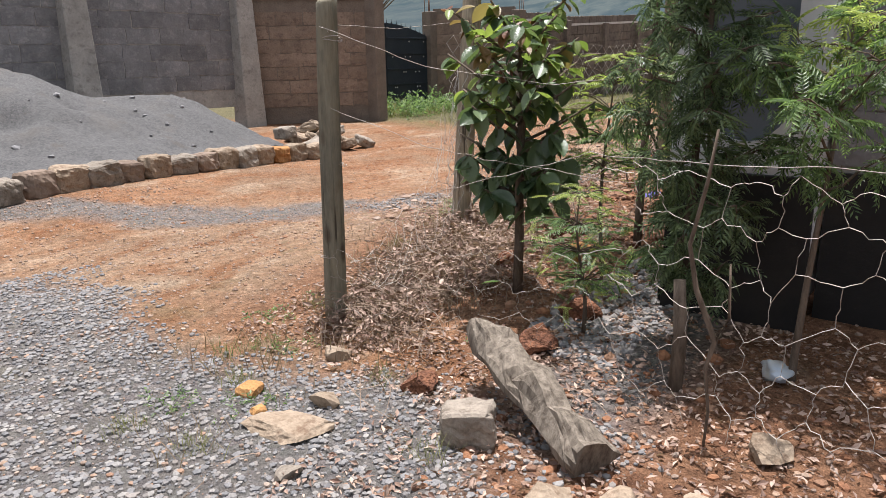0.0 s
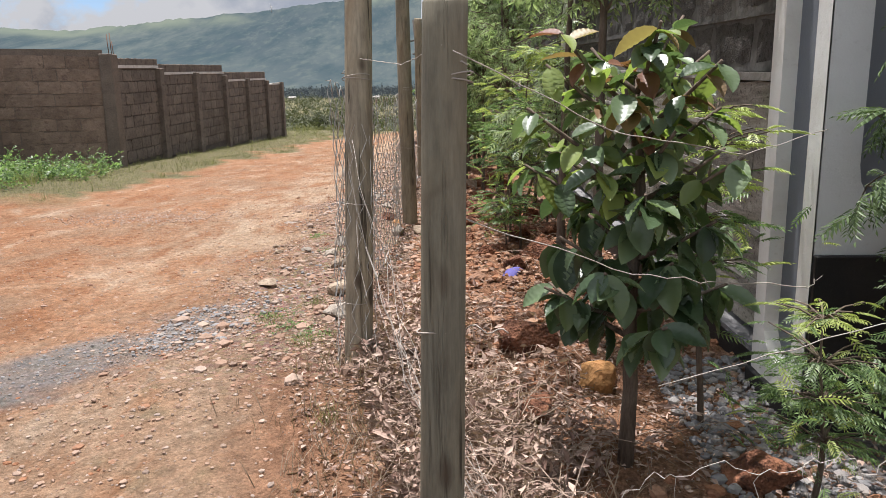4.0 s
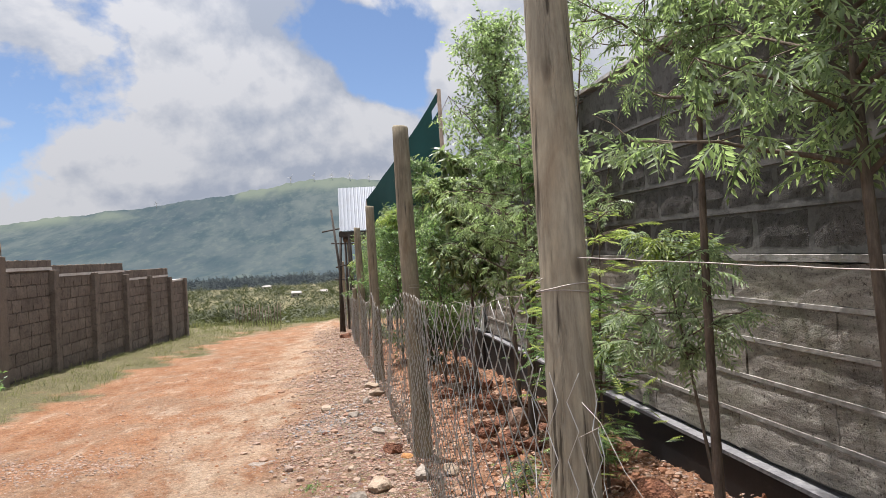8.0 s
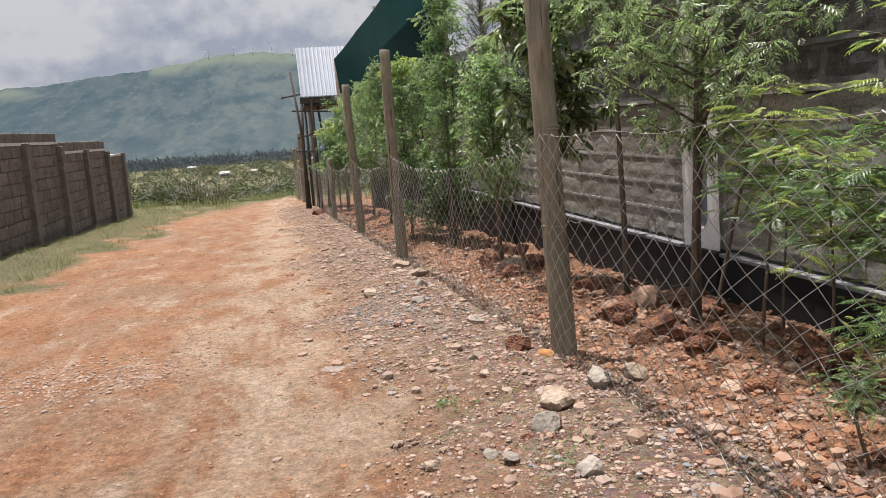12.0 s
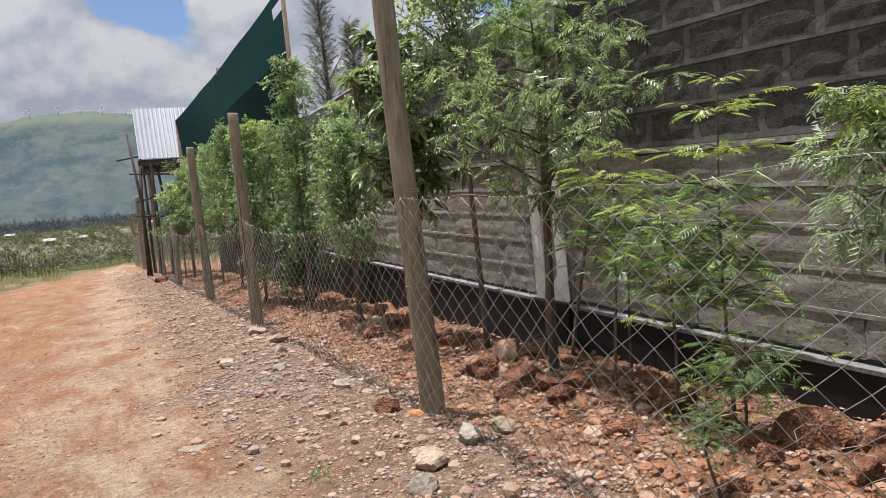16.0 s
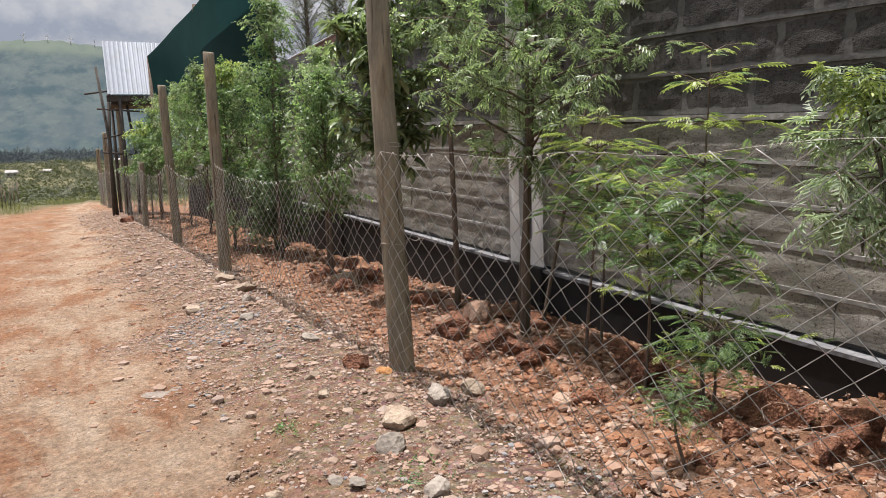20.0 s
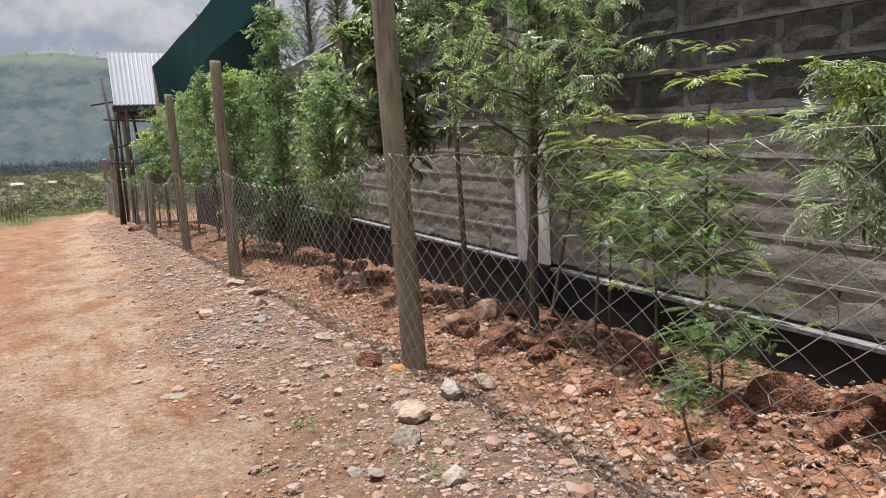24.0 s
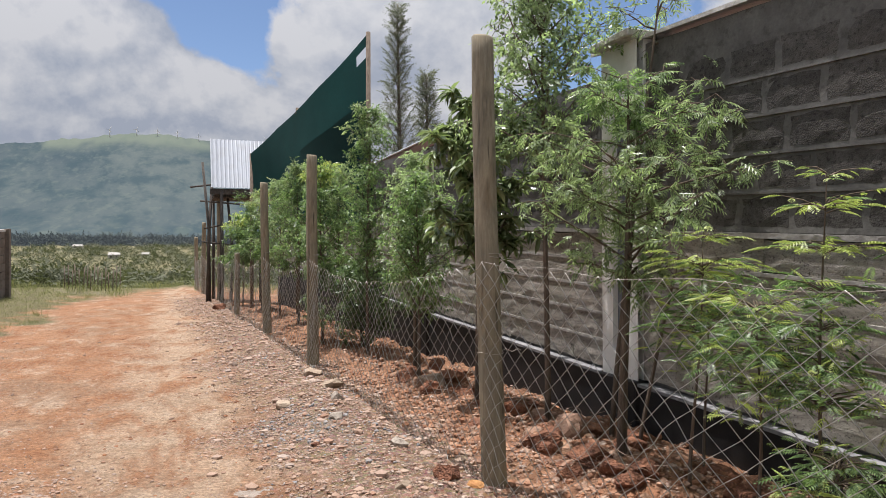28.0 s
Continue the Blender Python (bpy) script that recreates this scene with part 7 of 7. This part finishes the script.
gr = []
for _ in range(2600):
    y = rnd.uniform(8.5, 30)
    x = rnd.uniform(-6.85, -4.7)
    if zones(x, y)[1] > 0.5:
        tuft(gr, on_ground(x, y, 0), 14, rnd.uniform(0.03, 0.065) if rnd.random() < 0.88 else rnd.uniform(0.08, 0.18), 0.07)
for _ in range(120):
    x, y = rnd.uniform(-8.6, -6.6), rnd.uniform(9.6, 13.2)
    tuft(gr, on_ground(x, y, 0), 24, rnd.uniform(0.12, 0.3), 0.07)
for p in ((-0.05, 1.38), (0.3, 0.62), (0.1, 0.9), (0.62, 0.2), (1.28, 0.62), (0.78, 0.95), (0.05, 0.75), (-0.35, 2.35), (-0.75, 3.95), (-0.62, 3.2), (0.3, 0.15), (-0.9, 3.6)):
    tuft(gr, on_ground(*p, 0), 70, 0.075, 0.045)
for _ in range(420):
    y = rnd.uniform(28, 42)
    x = rnd.uniform(-9, 1.5)
    if x < -3.6 or x > -1.6 or y > 33:
        tuft(gr, on_ground(x, y, 0), 16, rnd.uniform(0.12, 0.4), 0.12)
tagged(new("grass", foliage("grass", "grass", gr, "blade")), "tufts of green and yellow roadside grass", "grass", kind="stuff")

wd = []
for _ in range(46):
    x, y = rnd.uniform(-8.4, -6.2), rnd.uniform(9.3, 13.0)
    for _ in range(22):
        wd.append((on_ground(x + rnd.gauss(0, 0.14), y + rnd.gauss(0, 0.14), abs(rnd.gauss(0.05, 0.12))), (rnd.gauss(0, 0.7), rnd.gauss(0, 0.7), rnd.uniform(0.2, 1.0)), rnd.uniform(0.10, 0.22), rnd.uniform(-1, 1)))
for p in ((-0.8, 3.5), (-0.6, 3.35), (-0.95, 3.75), (0.5, 0.55), (0.2, 1.0), (0.0, 1.5), (-0.15, 1.15), (0.25, 0.35), (-0.9, 5.5), (-1.2, 6.3), (0.95, 1.45)):
    for _ in range(26):
        wd.append((on_ground(p[0] + rnd.gauss(0, 0.06), p[1] + rnd.gauss(0, 0.06), 0.004), (rnd.gauss(0, 0.9), rnd.gauss(0, 0.9), rnd.uniform(0.15, 0.7)), rnd.uniform(0.03, 0.06), rnd.uniform(-1, 1)))
tagged(new("weeds", foliage("weeds", "leaf_fern", wd, "spray")), "low green weeds by the gate and road edge", "weeds", kind="stuff")

st = []
for _ in range(420):
    y = rnd.gauss(2.1, 0.7)
    x = fence_x(max(y, 1.3)) + rnd.gauss(0.25, 0.25)
    tuft(st, on_ground(x, y, 0), 9, rnd.uniform(0.04, 0.15), 0.05)
tagged(new("dry_grass", foliage("dry_grass", "straw", st, "blade")), "dead straw-coloured grass at the fence foot", "dry grass", kind="stuff")


def shrubs(name, label, mat, spots, size):
    rows = []
    for x, y, r in spots:
        z = ground_z(x, y)
        n = int(24 + 10 * min(r, 2.0))
        for _ in range(n):
            d = Vector((rnd.gauss(0, 1), rnd.gauss(0, 1), abs(rnd.gauss(0, 0.8)))).normalized() * r * rnd.uniform(0.5, 1.0)
            rows.append(((x + d.x, y + d.y, z + d.z * 0.8), (d.x + rnd.gauss(0, 0.5) * r, d.y + rnd.gauss(0, 0.5) * r, d.z), size * 1.25 * r * rnd.uniform(0.6, 1.3), rnd.uniform(-1, 1)))
    return tagged(new(name, foliage(name, mat, rows, "clump")), label, "shrubs", kind="stuff")


far = []
for _ in range(2300):
    y = 36 + 280 * rnd.random() ** 1.5
    x = rnd.uniform(-0.75, 0.42) * y + rnd.uniform(-8, 8)
    if abs(x + 2.5) < 1.5 and y < 45:
        continue
    far.append((x, y, rnd.uniform(0.28, 1.0) * (1 + y / 170)))
shrubs("scrub", "scattered green scrub in the valley", "leaf_shrub", far, 0.5)
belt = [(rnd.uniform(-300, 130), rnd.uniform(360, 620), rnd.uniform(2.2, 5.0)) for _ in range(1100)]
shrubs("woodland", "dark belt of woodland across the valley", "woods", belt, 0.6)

# ---- net, shed, distant things ----
def shade_net():
    ob = thing("shade_net", "dark green shade net stretched on tall poles", "net", (0.9, 15.0, 0.2))
    a, b = Vector((0.9, 15.0, 5.10)), Vector((-0.5, 21.0, 3.80))
    la, lb = 2.1, 2.72
    vs, fs = [], []
    n, m = 30, 16
    for i in range(n + 1):
        f = i / n
        top = a.lerp(b, f) - Vector((0, 0, 0.07 * math.sin(math.pi * f) + 0.025 * abs(math.sin(9 * f))))
        low = la + (lb - la) * f
        for j in range(m + 1):
            g = j / m
            z = top.z + (low - top.z) * g
            vs.append((top.x - 0.9 + 0.10 * math.sin(7 * f + 2 * g) * g, top.y - 15 + 0.08 * math.sin(11 * f) * g, z - 0.2))
    for i in range(n):
        for j in range(m):
            if i < 2 and j == 1:
                continue
            o = i * (m + 1) + j
            fs.append((o, o + m + 1, o + m + 2, o + 1))
    part("netting", mesh_of("netting", vs, fs, M["net"], True), ob)
    low2 = [(x - 0.05, y, z * 0.72 + 0.25) for x, y, z in vs[: (n // 2) * (m + 1)]]
    k = n // 2
    fs2 = [(i * (m + 1) + j, (i + 1) * (m + 1) + j, (i + 1) * (m + 1) + j + 1, i * (m + 1) + j + 1) for i in range(k - 1) for j in range(m)]
    part("lower_netting", mesh_of("lower_netting", low2, fs2, M["net"], True), ob, "second layer of net")
    for f, h in ((0.0, 4.95), (0.52, 4.2), (1.0, 3.6)):
        p = a.lerp(b, f)
        part("pole", tube_mesh("pole", [(p.x - 0.9 + 0.03, p.y - 15 + 0.03, -0.3), (p.x - 0.9 + 0.03, p.y - 15 + 0.03, h)], 0.04, M["bark"], 8), ob)


shade_net()


def shed():
    y = 23.3
    ob = thing("stilt_shed", "corrugated iron shed raised on rough timber poles", "shed", (-0.6, y, 0.05))
    roof = corrugated("roof_sheet", 1.62, 1.6, M["roof"], 0.11, 0.014)
    part("roof_sheet", roof, ob, "pale corrugated iron sheet", m=Matrix.Translation((-0.72, 0.0, 3.10)) @ Matrix.Rotation(radians(62), 4, "X"))
    part("eave_beam", box_mesh("eave_beam", 1.7, 0.08, 0.16, M["pole_dark"], 0.01), ob, m=Matrix.Translation((0.1, 0.1, 3.0)))
    part("platform", box_mesh("platform", 1.5, 1.5, 0.10, M["pole_dark"], 0.01), ob, m=Matrix.Translation((0.1, 0.95, 2.9)))
    for x, yy, h, r, l in ((-0.83, -0.1, 3.75, 0.045, 0.03), (-0.75, 0.3, 3.3, 0.05, -0.02), (-0.45, 0.05, 3.0, 0.06, 0.0), (-0.2, 0.4, 3.0, 0.045, 0.03), (0.6, 0.3, 3.0, 0.05, 0.0), (0.75, 1.5, 3.0, 0.05, 0.0), (-0.6, 1.6, 3.0, 0.05, 0.0)):
        part("pole", tube_mesh("pole", [(x, yy, -0.1), (x + l * h * 0.5, yy, h * 0.5), (x - l * h, yy, h)], [r, r * 0.9, r * 0.7], M["pole_dark"], 7), ob)
    for z, x0, x1, t in ((3.15, -1.25, -0.6, 0.05), (2.7, -1.0, 0.2, -0.04), (2.1, -0.9, 0.0, 0.1), (1.6, -0.95, -0.1, -0.05)):
        part("cross_pole", tube_mesh("cross_pole", [(x0, 0.1, z - t), (x1, 0.12, z + t)], 0.025, M["pole_dark"], 6), ob)


shed()


def turbine(az, el, h):
    d = 2080
    h *= 0.7
    x, y = d * math.sin(radians(az)), d * math.cos(radians(az))
    z = d * math.tan(radians(el)) - 6
    ob = thing("wind_turbine", "distant white wind turbine on the ridge", "wind turbine", (x, y, z), "turbines on the ridge")
    part("tower", tube_mesh("tower", [(0, 0, 0), (0, 0, h)], [1.2, 0.7], M["coping"], 8), ob)
    part("nacelle", box_mesh("nacelle", 2.2, 5, 2.2, M["coping"], 0.3), ob, m=Matrix.Translation((0, -1, h)))
    for k in range(3):
        w = radians(90 + 120 * k + az * 7)
        part("blade", tube_mesh("blade", [(0, -3.6, h), (math.cos(w) * h * 0.25, -3.6, h + math.sin(w) * h * 0.25), (math.cos(w) * h * 0.55, -3.6, h + math.sin(w) * h * 0.55)], [0.45, 0.5, 0.15], M["coping"], 5), ob)


for az, el, h in ((-4.9, 8.5, 30), (-3.1, 8.7, 26), (-1.7, 8.7, 26), (-0.3, 8.65, 26), (1.2, 8.5, 24), (6.1, 8.25, 34), (-14.8, 7.0, 22)):
    turbine(az, el, h)


def far_house(at, w, d, h, label, seed):
    z = ground_z(*at)
    ob = thing("far_house", label, "house", (*at, z))
    part("walls", box_mesh("walls", w, d, h, M["concrete"], 0.05), ob, m=Matrix.Translation((0, 0, h / 2)))
    vs = [(-w * 0.55, -d * 0.6, h), (w * 0.55, -d * 0.6, h), (w * 0.55, d * 0.6, h), (-w * 0.55, d * 0.6, h), (-w * 0.5, 0, h * 1.5), (w * 0.5, 0, h * 1.5)]
    part("roof", mesh_of("roof", vs, [(0, 1, 5, 4), (2, 3, 4, 5), (1, 2, 5), (3, 0, 4), (3, 2, 1, 0)], M["concrete"]), ob)
    for k in (-0.25, 0.25):
        part("window", box_mesh("window", w * 0.14, 0.1, h * 0.35, M["black"]), ob, m=Matrix.Translation((w * k, -d * 0.5 - 0.02, h * 0.55)))


for i, (at, w, d, h) in enumerate((((-17, 190), 2.4, 2.4, 1.1), ((-10.5, 200), 1.9, 2, 0.9), ((-38, 300), 3.5, 3, 1.3), ((-80, 330), 3.2, 3, 1.3), ((10, 330), 3, 3, 1.2), ((-140, 480), 4, 4, 1.6), ((-65, 420), 3.5, 3, 1.4))):
    far_house(at, w, d, h, "small pale house far off in the valley scrub", i)


def field_fence():
    ob = thing("field_fence", "grey stick fence at the end of the road", "fence", (-4.6, 33.5, 0))
    rnd = random.Random(3)
    for k in range(16):
        x, y = -1.6 + 0.13 * k, -0.05 * k
        z = ground_z(-4.6 + x, 33.5 + y)
        part("post", tube_mesh("post", [(x, y, z - 0.1), (x + rnd.uniform(-0.05, 0.05), y, z + rnd.uniform(0.7, 1.0))], 0.02, M["bark"], 5), ob)


field_fence()


def cloth(at, turn, label, size=(0.22, 0.09)):
    n, m = 8, 5
    vs, fs = [], []
    for i in range(n + 1):
        for j in range(m + 1):
            x, y = (i / n - 0.5) * size[0], (j / m - 0.5) * size[1]
            vs.append((x, y, 0.012 + 0.012 * math.sin(25 * x + 9 * y) + 0.008 * math.cos(60 * y)))
    for i in range(n):
        for j in range(m):
            o = i * (m + 1) + j
            fs.append((o, o + m + 1, o + m + 2, o + 1))
    ob = tagged(new("cloth_scrap", mesh_of("cloth_scrap", vs, fs, M["purple"], True)), label, "cloth")
    ob.matrix_basis = pose(at[0], at[1], ground_z(*at) + 0.02, 6, -8, turn)
    s = ob.modifiers.new("thick", "SOLIDIFY")
    s.thickness = 0.004


cloth((0.45, 4.34), 62, "crumpled violet cloth scrap lying on red soil", (0.27, 0.085))


def plastic():
    vs, fs = rock_shape(555, 0.5, 3)
    me = mesh_of("plastic_bag", [v * 0.085 + Vector((0.02 * noise.noise(v * 4), 0, 0.015 * noise.noise(v * 5))) for v in vs], fs, M["plastic"], True)
    ob = tagged(new("plastic_bag", me), "crumpled bluish plastic wrapper on the soil", "litter")
    ob.location = (2.05, 1.75, ground_z(2.05, 1.75) + 0.035)


plastic()
